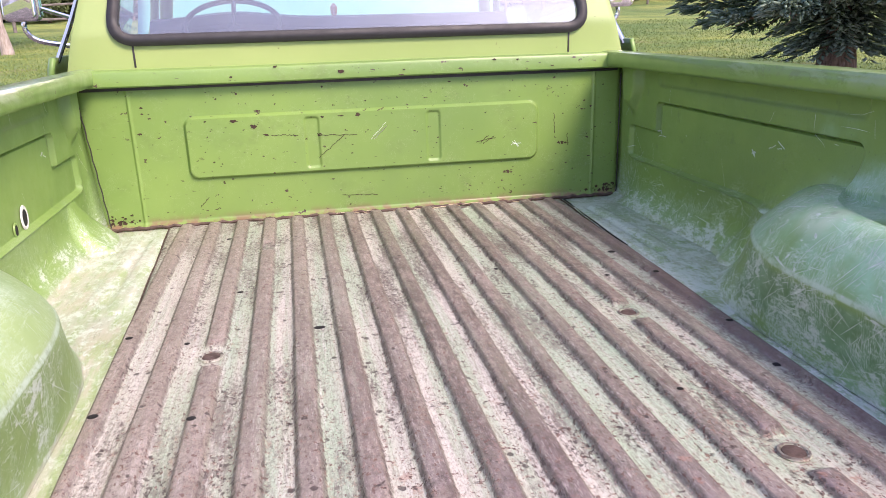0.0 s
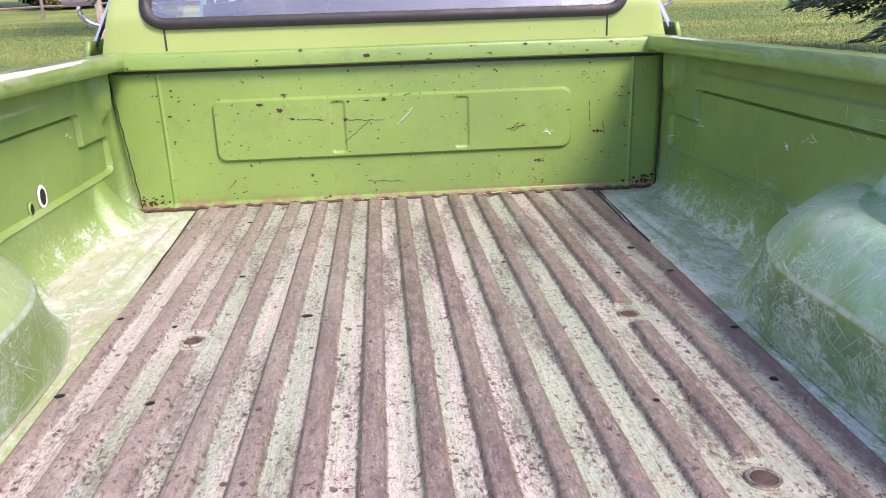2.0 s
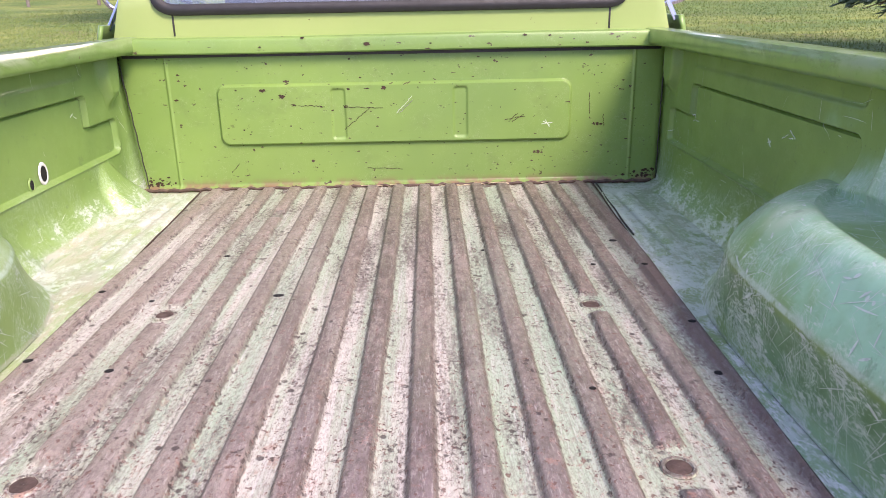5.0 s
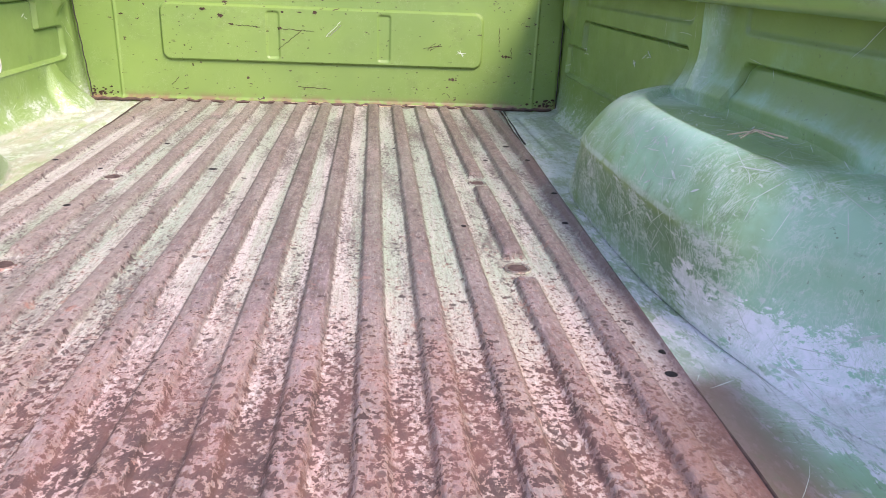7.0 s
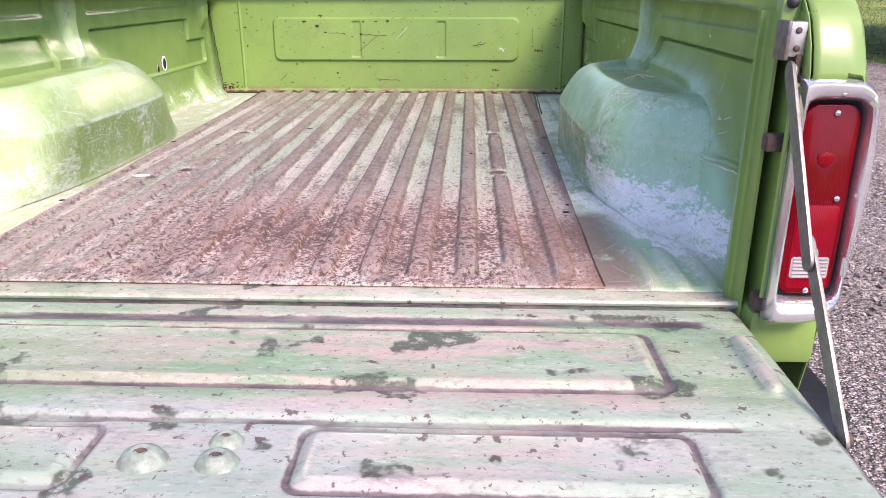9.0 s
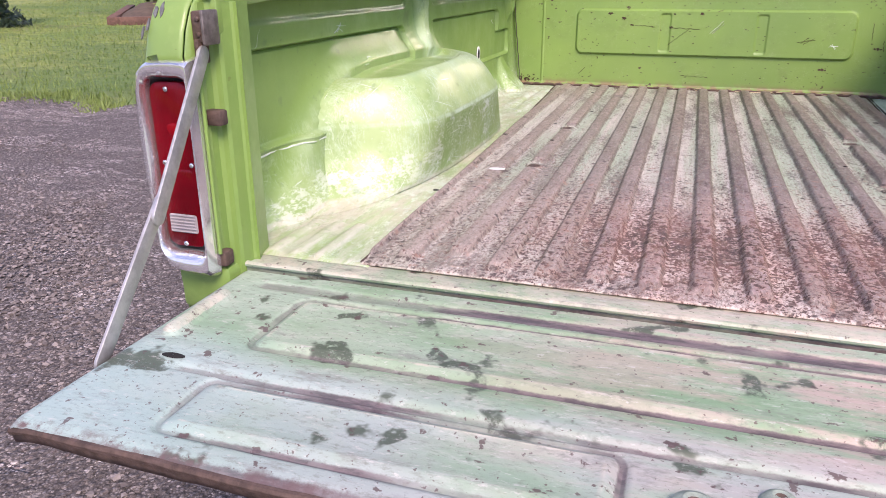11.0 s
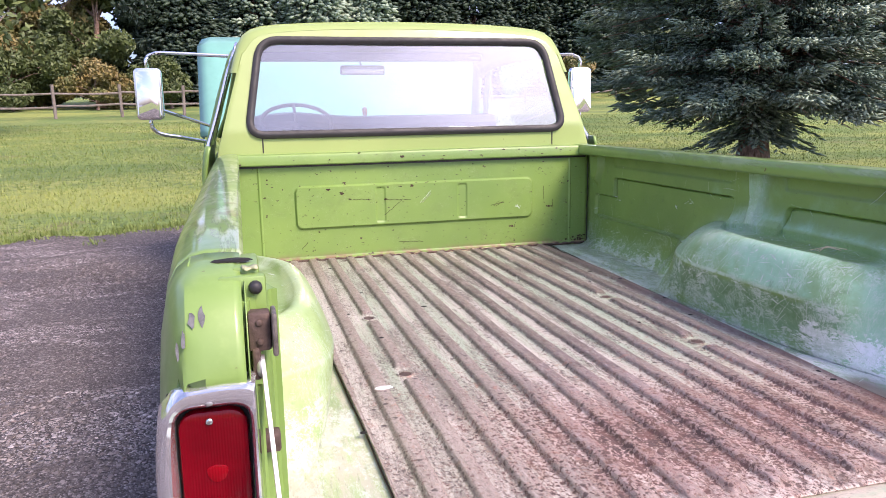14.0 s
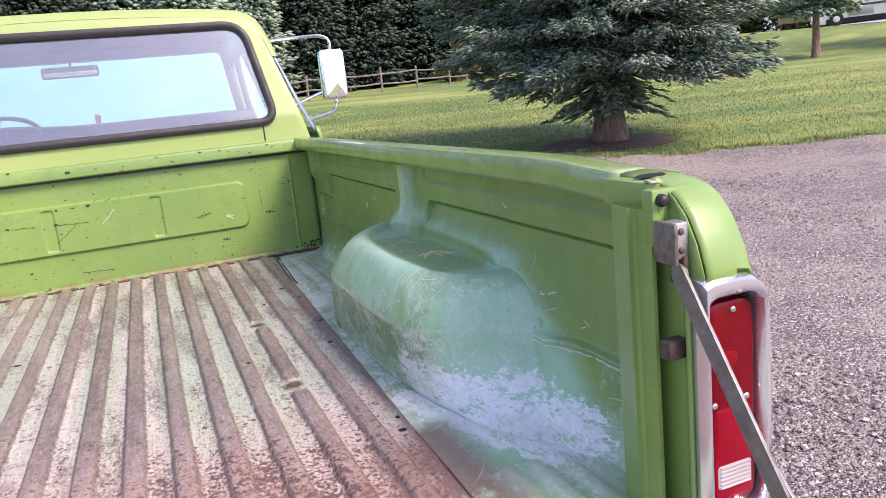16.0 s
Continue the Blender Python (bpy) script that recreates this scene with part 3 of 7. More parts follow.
def lens_mat(name, col):
    m = Mat(name, 0.12)
    m.color(m.mix(m.step(m.noise(8, 3), 0.35, 0.7), col, tuple(c * 0.65 for c in col)))
    wv = m.n.new("ShaderNodeTexWave")
    wv.inputs["Scale"].default_value = 95
    wv.bands_direction = "X"
    m.l.new(m.tc.outputs["Object"], wv.inputs["Vector"])
    m.bump(wv.outputs["Fac"], 0.18, 0.002)
    m.coat(0.35, 0.02)
    m.bsdf.inputs["Specular IOR Level"].default_value = 0.08
    return m.m


def gravel_mat():
    """Crushed stone of mixed greys with patches of packed dark soil; shade painted in on the left, sun on the right."""
    m = Mat("gravel", 0.95)
    warp = m.coord((1, 1, 1))
    big = m.n.new("ShaderNodeSeparateColor")
    m.l.new(m.voronoi(46, warp, "Color"), big.inputs[0])
    small = m.n.new("ShaderNodeSeparateColor")
    m.l.new(m.voronoi(115, warp, "Color"), small.inputs[0])
    db, ds = m.voronoi(46), m.voronoi(115)
    fine = m.mix(m.math("POWER", small.outputs[0], 1.5), (0.105, 0.091, 0.086), (0.66, 0.595, 0.57))
    fine = m.mix(m.step(ds, 0.35, 0.70), fine, (0.056, 0.048, 0.046))
    stone = m.mix(m.math("POWER", big.outputs[0], 1.6), (0.15, 0.131, 0.126), (0.70, 0.635, 0.61))
    stone = m.mix(m.step(big.outputs[1], 0.70, 0.85, 0.0, 0.5), stone, (0.36, 0.26, 0.23))
    c = m.mix(m.math("MULTIPLY", m.step(big.outputs[2], 0.52, 0.62), m.step(db, 0.42, 0.55, 1, 0)), fine, stone)
    clump = m.noise(5.0, 6, 0.72)
    c = m.mix(m.step(clump, 0.52, 0.66, 0.0, 0.55), c, m.mix(m.noise(80, 5, 0.7), (0.085, 0.072, 0.068), (0.30, 0.262, 0.248)))
    # lighter, warmer tone painted on the right for the sun there
    c = m.mix(m.math("MULTIPLY", m.step(m.xyz("X"), 0.0, 3.6), m.step(m.noise(0.9, 6, 0.7), 0.36, 0.60, 0.10, 0.75)), c, m.mix(m.step(m.noise(95, 5, 0.75), 0.36, 0.64), (0.150, 0.125, 0.100), (0.60, 0.535, 0.455)))
    # more dark soil on the left, standing in for the shade there
    side_shade = m.step(m.xyz("X"), -1.5, 3.5, 0.062, -0.15)
    packed = m.step(m.math("ADD", m.noise(1.1, 7, 0.70, m.coord((0.7, 1.7, 1))), side_shade), 0.49, 0.57)
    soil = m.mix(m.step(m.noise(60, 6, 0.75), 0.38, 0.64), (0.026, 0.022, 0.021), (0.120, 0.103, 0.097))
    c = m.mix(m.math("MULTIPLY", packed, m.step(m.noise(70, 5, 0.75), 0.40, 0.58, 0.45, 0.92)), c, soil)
    h = m.math("ADD", m.math("MULTIPLY", m.math("ADD", db, m.math("MULTIPLY", ds, 0.5)), m.step(packed, 0, 1, -1.0, -0.4)), m.math("MULTIPLY", clump, 1.2))
    m.color(c).bump(h, 1.0, 0.022)
    return m.m


def lawn_mat():
    m = Mat("lawn", 0.9)
    c = m.mix(m.step(m.noise(0.55, 4, 0.6), 0.35, 0.65), (0.165, 0.245, 0.050), (0.28, 0.315, 0.075))
    c = m.mix(m.step(m.noise(9, 5, 0.7), 0.4, 0.7), c, (0.085, 0.140, 0.035))
    c = m.mix(m.math("MULTIPLY", m.step(m.noise(0.8, 4), 0.56, 0.68), 0.5), c, (0.20, 0.17, 0.075))
    # long tree shadows and sunlit strips between them, painted into the colour
    shade_band = m.noise(0.5, 4, 0.55, m.coord((0.3, 1, 1), (0, 0, 8)))
    c = m.mix(m.step(shade_band, 0.50, 0.60, 0.0, 0.6), c, (0.085, 0.150, 0.035))
    c = m.mix(m.step(shade_band, 0.36, 0.46, 0.55, 0.0), c, (0.33, 0.36, 0.075))
    m.color(c).bump(m.noise(30, 5, 0.75), 0.7, 0.05)
    return m.m


def stone_mat():
    m = Mat("gravel_stone", 0.85)
    c = m.mix(m.math("POWER", m.rand(), 2.0), (0.10, 0.086, 0.082), (0.56, 0.50, 0.48))
    c = m.mix(m.math("MULTIPLY", m.noise(90, 3), 0.5), c, (0.20, 0.175, 0.17))
    # stones on the left painted darker for the shade beside the truck
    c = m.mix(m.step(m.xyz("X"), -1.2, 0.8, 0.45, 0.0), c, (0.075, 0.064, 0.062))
    m.color(c)
    return m.m


def bark_mat(name, a, b):
    m = Mat(name, 0.9)
    n = m.noise(9, 6, 0.7, m.coord((2.5, 2.5, 0.5)))
    m.color(m.mix(m.step(n, 0.35, 0.65), a, b)).bump(n, 0.8, 0.04)
    return m.m


M_GREEN = green_paint()
# paler, yellower mix of the green for the cab back and roof
M_CAB = green_paint("pale_lime_cab_green", (0.32, 0.40, 0.125), (0.275, 0.36, 0.105))
M_BULK = bulkhead_paint()
M_RAIL = rail_paint()
M_WORN = worn_paint()
M_WELL = M_WORN
M_PRIMER = plain("bare_primer", (0.62, 0.70, 0.60), 0.5, 0, 0.3, 60, 0.2)
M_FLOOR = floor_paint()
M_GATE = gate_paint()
M_CHROME = plain("chrome", (0.80, 0.80, 0.80), 0.10, 1.0, 0.12, 14, 0.03)
M_BEZEL = plain("silver_bezel", (0.84, 0.84, 0.87), 0.14, 0.86, 0.06, 6, 0.0)
M_STEEL = plain("galvanised_steel", (0.52, 0.51, 0.50), 0.42, 0.75, 0.3, 45, 0.12)
# darker copy of the steel for the arm on the shaded side
M_ARM_SHADED = plain("shaded_arm_steel", (0.27, 0.26, 0.25), 0.48, 0.75, 0.35, 45, 0.15)
M_ROSETTE = plain("greyed_green_metal", (0.30, 0.36, 0.29), 0.5, 0, 0.45, 60, 0.2)
M_RUSTY = plain("rusty_steel", (0.125, 0.085, 0.068), 0.7, 0.3, 0.5, 60, 0.4)
M_RUBBER = plain("black_rubber", (0.022, 0.021, 0.022), 0.55, 0, 0.3, 40, 0.1)
# seams, and the dark strips that stand in for shade
M_SEAL_SHADE = plain("dark_seal_shade", (0.035, 0.030, 0.032), 0.45, 0, 0.3, 40, 0.1)
M_CHIP = plain("rust_chip", (0.060, 0.034, 0.020), 0.85, 0, 0.5, 90, 0.2)
M_PALECHIP = plain("pale_chipped_edge", (0.42, 0.44, 0.24), 0.6, 0, 0.4, 70, 0.2)
M_DARKSTEEL = plain("dull_worn_steel", (0.23, 0.20, 0.18), 0.5, 0.6, 0.45, 70, 0.3)
M_GREYCHIP = plain("grey_primer_chip", (0.15, 0.155, 0.16), 0.8, 0, 0.5, 120, 0.2)
M_GLINT = lens_mat("glint_red_lens", (0.24, 0.0012, 0.006))
M_STRAW = plain("dry_straw", (0.62, 0.52, 0.34), 0.8, 0, 0.25, 60, 0.1)
M_BLACK = plain("black_bumper_paint", (0.02, 0.021, 0.025), 0.4, 0, 0.3, 20, 0.2)
M_TREAD = plain("worn_tread_metal", (0.20, 0.20, 0.21), 0.35, 0.6, 0.5, 60, 0.2)
M_HOLE = plain("dark_cavity", (0.01, 0.009, 0.008), 0.9, 0, 0.2, 20, 0)
M_RED = lens_mat("red_lens", (0.150, 0.0006, 0.005))
M_RED2 = lens_mat("bright_red_lens", (0.26, 0.001, 0.012))
M_CLEAR = lens_mat("clear_lens", (0.50, 0.46, 0.46))
M_GLASS = glass_mat("window_glass")
M_REARGLASS = glass_mat("hazy_rear_glass", (0.90, 0.96, 0.95), 6.5, 0.05)
M_MIRROR = Mat("mirror", 0.02, 1.0, (0.9, 0.9, 0.9)).m
M_INNER = plain("dark_interior_trim", (0.055, 0.060, 0.065), 0.55, 0, 0.3, 12, 0.1)
M_SEAT = plain("grey_seat_vinyl", (0.23, 0.23, 0.22), 0.5, 0, 0.25, 9, 0.1)
M_WHITE = plain("white_plastic", (0.72, 0.72, 0.70), 0.4, 0, 0.1, 9, 0.0)
M_ORANGE = plain("orange_plastic", (0.85, 0.30, 0.04), 0.4, 0, 0.1, 9, 0.0)
M_HOOD = plain("teal_hood", (0.19, 0.41, 0.335), 0.2, 0, 0.15, 3, 0.0)
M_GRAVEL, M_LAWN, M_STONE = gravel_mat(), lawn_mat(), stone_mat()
M_BARK = bark_mat("spruce_bark", (0.13, 0.085, 0.062), (0.30, 0.205, 0.155))
M_PALEBARK = bark_mat("pale_bark", (0.34, 0.28, 0.23), (0.50, 0.43, 0.37))
M_NEEDLE = leaf_mat("blue_spruce_needles", (0.036, 0.068, 0.053), (0.44, 0.54, 0.39), (0.125, 0.190, 0.132))
M_NEEDLE_D = leaf_mat("dark_needles", (0.022, 0.042, 0.028), (0.070, 0.105, 0.060))
M_LEAF = leaf_mat("green_leaves", (0.042, 0.070, 0.020), (0.150, 0.185, 0.052), (0.075, 0.100, 0.030))
M_AUTUMN = leaf_mat("turning_leaves", (0.110, 0.085, 0.028), (0.34, 0.255, 0.085), (0.130, 0.140, 0.042))
M_GRASS = leaf_mat("grass_blades", (0.105, 0.175, 0.032), (0.25, 0.285, 0.065), (0.165, 0.225, 0.048))
M_HERB = leaf_mat("yellow_green_leaves", (0.11, 0.17, 0.03), (0.30, 0.36, 0.07), (0.19, 0.26, 0.05))
M_BOULDER = plain("tan_boulder", (0.50, 0.41, 0.30), 0.85, 0, 0.35, 9, 0.5)
M_FENCE = plain("weathered_fence_wood", (0.22, 0.190, 0.165), 0.85, 0, 0.4, 6, 0.3)
M_TIMBER = plain("red_brown_timber", (0.17, 0.095, 0.070), 0.88, 0, 0.5, 14, 0.6)
M_SOIL = plain("bare_soil", (0.115, 0.085, 0.060), 0.95, 0, 0.4, 7, 0.6)
M_RVWHITE = plain("white_trailer_panel", (0.70, 0.69, 0.66), 0.4, 0, 0.12, 3, 0.0)
M_TAN = plain("tan_siding", (0.50, 0.38, 0.20), 0.7, 0, 0.2, 3, 0.0)

# ---- mesh helpers ----


def part(name, bm, material, parent, label="", smooth=True):
    """Links a bmesh as one mesh object under a thing or a part."""
    me = bpy.data.meshes.new(name)
    bm.normal_update()
    if smooth:
        for f in bm.faces:
            f.smooth = True
    bm.to_mesh(me)
    bm.free()
    me.materials.append(material)
    if smooth:
        me.set_sharp_from_angle(angle=radians(38))
    ob = new(name, me)
    if parent:
        ob.parent = parent
    if label:
        ob["label"] = label
    return ob


def empty(name, at=(0, 0, 0)):
    ob = new(name)
    ob.location = at
    return ob


def surface(rows, flip=False, close_u=False, close_v=False):
    """A bmesh of quads over rows of points."""
    bm = bmesh.new()
    vs = [[bm.verts.new(p) for p in r] for r in rows]
    nu, nv = len(vs), len(vs[0])
    for i in range(nu if close_u else nu - 1):
        for j in range(nv if close_v else nv - 1):
            q = [vs[i][j], vs[(i + 1) % nu][j], vs[(i + 1) % nu][(j + 1) % nv], vs[i][(j + 1) % nv]]
            try:
                bm.faces.new(q[::-1] if flip else q)
            except ValueError:
                pass
    return bm


def thick(ob, t, offset=-1):
    md = ob.modifiers.new("thickness", "SOLIDIFY")
    md.thickness, md.offset = t, offset
    return ob


def rbox(x0, x1, y0, y1, z0, z1, r=0.005, seg=2, bm=None):
    own = bm is None
    b = bmesh.new()
    bmesh.ops.create_cube(b, size=1)
    for v in b.verts:
        v.co = Vector(((x0 + x1) / 2 + v.co.x * (x1 - x0), (y0 + y1) / 2 + v.co.y * (y1 - y0), (z0 + z1) / 2 + v.co.z * (z1 - z0)))
    if r > 0:
        bmesh.ops.bevel(b, geom=b.edges[:], offset=r, segments=seg, profile=0.5, affect="EDGES")
    if own:
        return b
    join(bm, b)
    return bm


def join(bm, other):
    me = bpy.data.meshes.new("tmp")
    other.to_mesh(me)
    other.free()
    bm.from_mesh(me)
    bpy.data.meshes.remove(me)


def tube(pts, r, n=10, cap=True, radii=None):
    """A round bar along a polyline."""
    pts = [Vector(p) for p in pts]
    bm = bmesh.new()
    rings = []
    up = Vector((0.13, 0.21, 0.97))
    for i, p in enumerate(pts):
        d = (pts[min(i + 1, len(pts) - 1)] - pts[max(i - 1, 0)]).normalized()
        a = d.cross(up)
        if a.length < 1e-4:
            a = d.cross(Vector((1, 0, 0)))
        a.normalize()
        b = d.cross(a)
        rr = radii[i] if radii else r
        rings.append([bm.verts.new(p + (a * math.cos(2 * math.pi * k / n) + b * math.sin(2 * math.pi * k / n)) * rr) for k in range(n)])
    for i in range(len(rings) - 1):
        for k in range(n):
            bm.faces.new((rings[i][k], rings[i][(k + 1) % n], rings[i + 1][(k + 1) % n], rings[i + 1][k]))
    if cap:
        bm.faces.new(rings[0][::-1])
        bm.faces.new(rings[-1])
    return bm


def smooth_path(pts, n=6):
    """Catmull-Rom through points."""
    P = [Vector(p) for p in pts]
    P = [P[0] * 2 - P[1]] + P + [P[-1] * 2 - P[-2]]
    out = []
    for i in range(1, len(P) - 2):
        for k in range(n):
            t = k / n
            a, b, c, d = P[i - 1], P[i], P[i + 1], P[i + 2]
            out.append(0.5 * ((2 * b) + (c - a) * t + (2 * a - 5 * b + 4 * c - d) * t * t + (3 * b - a - 3 * c + d) * t ** 3))
    out.append(P[-2])
    return out


def rrect(x0, x1, z0, z1, r, n=6):
    """A rounded rectangle outline, anticlockwise."""
    out = []
    for cx, cz, a0 in ((x1 - r, z1 - r, 0), (x0 + r, z1 - r, 90), (x0 + r, z0 + r, 180), (x1 - r, z0 + r, 270)):
        for k in range(n + 1):
            a = radians(a0 + 90 * k / n)
            out.append((cx + r * math.cos(a), cz + r * math.sin(a)))
    return out


def prism(outline, to3, depth, bevel=0.0):
    """A solid from a 2-D outline; to3(u, v, w) places it, w from 0 to depth."""
    bm = bmesh.new()
    a = [bm.verts.new(to3(u, v, 0)) for u, v in outline]
    b = [bm.verts.new(to3(u, v, depth)) for u, v in outline]
    bm.faces.new(a[::-1])
    top = bm.faces.new(b)
    n = len(a)
    for i in range(n):
        bm.faces.new((a[i], a[(i + 1) % n], b[(i + 1) % n], b[i]))
    bmesh.ops.recalc_face_normals(bm, faces=bm.faces[:])
    if bevel:
        bmesh.ops.bevel(bm, geom=list(top.edges), offset=bevel, segments=2, profile=0.5, affect="EDGES")
    return bm


def sstep(a, b, x):
    t = min(1.0, max(0.0, (x - a) / (b - a)))
    return t * t * (3 - 2 * t)


def sd_rect(u, v, u0, u1, v0, v1, r):
    """Signed distance to a rounded rectangle, negative inside."""
    cx, cy, hx, hy = (u0 + u1) / 2, (v0 + v1) / 2, (u1 - u0) / 2 - r, (v1 - v0) / 2 - r
    dx, dy = abs(u - cx) - hx, abs(v - cy) - hy
    return math.hypot(max(dx, 0), max(dy, 0)) + min(max(dx, dy), 0) - r


def inside(sd, w=0.006):
    return 1 - sstep(-w, w, sd)


def bolt(at, axis, r, h, material, parent, name="bolt", dome=True):
    """A round head of radius r standing h along an axis."""
    bm = bmesh.new()
    prof = [(r, 0), (r, h * 0.45), (r * 0.82, h * 0.8), (r * 0.45, h), (0.0, h)] if dome else [(r, 0), (r, h), (r * 0.7, h), (r * 0.6, h * 0.5), (0, h * 0.5)]
    ax = Vector(axis).normalized()
    a = ax.orthogonal().normalized()
    b = ax.cross(a)
    n = 12
    rings = []
    for rr, hh in prof[:-1]:
        rings.append([bm.verts.new(Vector(at) + ax * hh + (a * math.cos(2 * math.pi * k / n) + b * math.sin(2 * math.pi * k / n)) * rr) for k in range(n)])
    for i in range(len(rings) - 1):
        for k in range(n):
            bm.faces.new((rings[i][k], rings[i][(k + 1) % n], rings[i + 1][(k + 1) % n], rings[i + 1][k]))
    tip = bm.verts.new(Vector(at) + ax * prof[-1][1])
    for k in range(n):
        bm.faces.new((rings[-1][k], rings[-1][(k + 1) % n], tip))
    return part(name, bm, material, parent)


def ground_z(x, y):
    """The drive and the lawn rise gently ahead of the truck."""
    return 0.05 * max(-40.0, min(60.0, y)) + 1.4 * sstep(41.0, 55.0, math.hypot(x, y)) * sstep(14.0, 30.0, x)

# ---- the pickup truck ----
FZ = 0.80            # top of the bed floor ridges
BED = 2.49           # inside length of the bed
truck = tagged(empty("pickup_truck"), "lime green vintage pickup truck with lowered tailgate on gravel", "truck")

PITCH = 0.0868
RINGS = [(sx * PITCH * 5, y) for sx in (-1, 1) for y in (1.418, 0.864)]


def sheet_edge(y):
    """Half-width of the ribbed floor sheet, which flares towards the cab."""
    return 0.587 + 0.008 * y + 0.009 * y * y


def rib_height(x, y):
    """Height of the pressed ribs over the flats of the bed floor."""
    k = round((x - 0.004) / PITCH)
    if abs(k) > 7:
        return 0.0
    d = abs(x - 0.004 - k * PITCH)
    g = 1 - sstep(0.0130, 0.0245, d)
    toe = 0.135 if abs(k) == 5 else 0.082
    g *= sstep(toe, toe + 0.032, y) * (1 - sstep(2.445, 2.47, y))
    if abs(k) == 5:
        for ry in (1.418, 0.864):
            g *= sstep(0.040, 0.062, abs(y - ry))
    if abs(k) == 4:
        g *= 0.25 + 0.75 * sstep(0.02, 0.05, abs(y - 2.13))
    return 0.0125 * g


def lines(a, b, coarse, fine):
    """Grid lines from a to b, closer round the given places (centre, half-width, step)."""
    out = [a + (b - a) * i / round((b - a) / coarse) for i in range(round((b - a) / coarse) + 1)]
    for c, h, s in fine:
        out = [v for v in out if abs(v - c) > h + s]
        out += [c - h + s * i for i in range(int(round(2 * h / s)) + 1)]
    return sorted(v for v in set(round(v, 5) for v in out) if a <= v <= b)


def bed_floor():
    xs = []
    for k in range(-6, 7):
        c = k * PITCH + 0.004
        xs += [c - 0.0255, c - 0.0225, c - 0.019, c - 0.0155, c - 0.0125, c, c + 0.0125, c + 0.0155, c + 0.019, c + 0.0225, c + 0.0255]
    cols = 14
    xs = [-2 + i / cols for i in range(cols)] + sorted(xs) + [1 + (i + 1) / cols for i in range(cols)]

    def at(u, y):
        """Columns past the last full rib stretch out to the flaring edge."""
        if u < -0.99:
            return -0.5555 - (-1 - u) * (sheet_edge(y) - 0.5555)
        if u > 0.99:
            return 0.5555 + (u - 1) * (sheet_edge(y) - 0.5555)
        return u
    ys = sorted(set([0.055, 0.06] + [0.08 + 0.006 * i for i in range(6)] + [0.14 + 0.045 * i for i in range(52)] + [0.13 + 0.007 * i for i in range(7)] + [2.44 + 0.006 * i for i in range(7)]
                    + [ry + s * d for ry in (1.418, 0.864, 2.13) for s in (-1, 1) for d in (0.036, 0.044, 0.052, 0.060, 0.068)] + [2.488]))
    rng = random.Random(3)
    ph = [rng.uniform(0, 6) for _ in range(8)]

    def z(x, y):
        e = 0.0008 * math.sin(3.1 * y + ph[0] + 2 * x) + 0.0006 * math.sin(7 * y + 5 * x + ph[1])
        lip = -0.002 if abs(x) > sheet_edge(y) - 0.002 or y < 0.057 else 0.0
        return FZ + e + rib_height(x, y) + lip

    bm = surface([[(at(u, y), y, z(at(u, y), y)) for y in ys] for u in xs])
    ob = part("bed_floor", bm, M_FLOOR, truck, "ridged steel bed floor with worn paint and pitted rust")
    thick(ob, 0.003)
    for (x, y) in RINGS + [(-0.415, 0.108), (0.415, 0.108), (-PITCH * 4 - 0.02, 2.42), (PITCH * 3.5, 2.44)]:
        rr = 0.021 if y < 2 else 0.013
        ring = bmesh.new()
        rows = []
        for k in range(20):
            a = 2 * math.pi * k / 20
            rows.append([(x + math.cos(a) * r, y + math.sin(a) * r, FZ + h) for r, h in ((rr + 0.004, 0.0), (rr + 0.002, 0.0030), (rr - 0.002, 0.0030), (rr - 0.004, -0.0005), (rr * 0.4, 0.0012), (0.0005, 0.0012))])
        ring.free()
        head = part("bolt_head", surface(rows, close_u=True), M_FLOOR, ob)
        if y > 0.2:
            part("bolt_core", surface([[(x + math.cos(2 * math.pi * k / 16) * r, y + math.sin(2 * math.pi * k / 16) * r, FZ + h) for r, h in ((rr * 0.84, -0.0002), (rr * 0.80, 0.0020), (rr * 0.45, 0.0032), (0.0005, 0.0024))] for k in range(16)], close_u=True), M_RUSTY, head)
    holes = [(-0.222, 1.513, 0.013, 0.010), (0.585, 1.12, 0.009, 0.009), (-0.599, 1.205, 0.009, 0.009), (0.575, 0.499, 0.009, 0.009), (0.578, 1.833, 0.011, 0.011),
             (0.60, 1.30, 0.008, 0.008), (0.60, 1.62, 0.008, 0.008), (-0.605, 1.53, 0.008, 0.008), (0.49, 1.66, 0.007, 0.007), (-0.49, 1.50, 0.007, 0.007), (-0.60, 0.52, 0.008, 0.008),
             (-0.44, 1.16, 0.008, 0.008), (0.24, 1.78, 0.008, 0.008), (-0.46, 2.27, 0.009, 0.008), (-0.40, 1.78, 0.008, 0.008), (0.36, 1.06, 0.006, 0.006), (0.588, 0.56, 0.008, 0.008)]
    for x, y, rx, ry in holes:
        zz = z(x, y) + 0.0012
        rows = [[(x + math.cos(2 * math.pi * k / 12) * rx * 0.8 * r, y + math.sin(2 * math.pi * k / 12) * ry * 0.72 * r, zz + h) for r, h in ((1.25, -0.0008), (1.0, 0.0), (0.02, 0.0002))] for k in range(12)]
        part("drain_hole", surface(rows, close_u=True), M_HOLE, ob)
    # overlapping seam strips at each edge of the ridged sheet
    for sx in (-1, 1):
        part("seam", tube([(sx * (sheet_edge(0.06 + 0.08 * i) + 0.001 * math.sin(5 * i)), 0.06 + 0.08 * i, FZ + 0.0004 + 0.0006 * math.sin(9 * i)) for i in range(31)], 0.0022, 6), M_RUSTY, ob)
    return ob


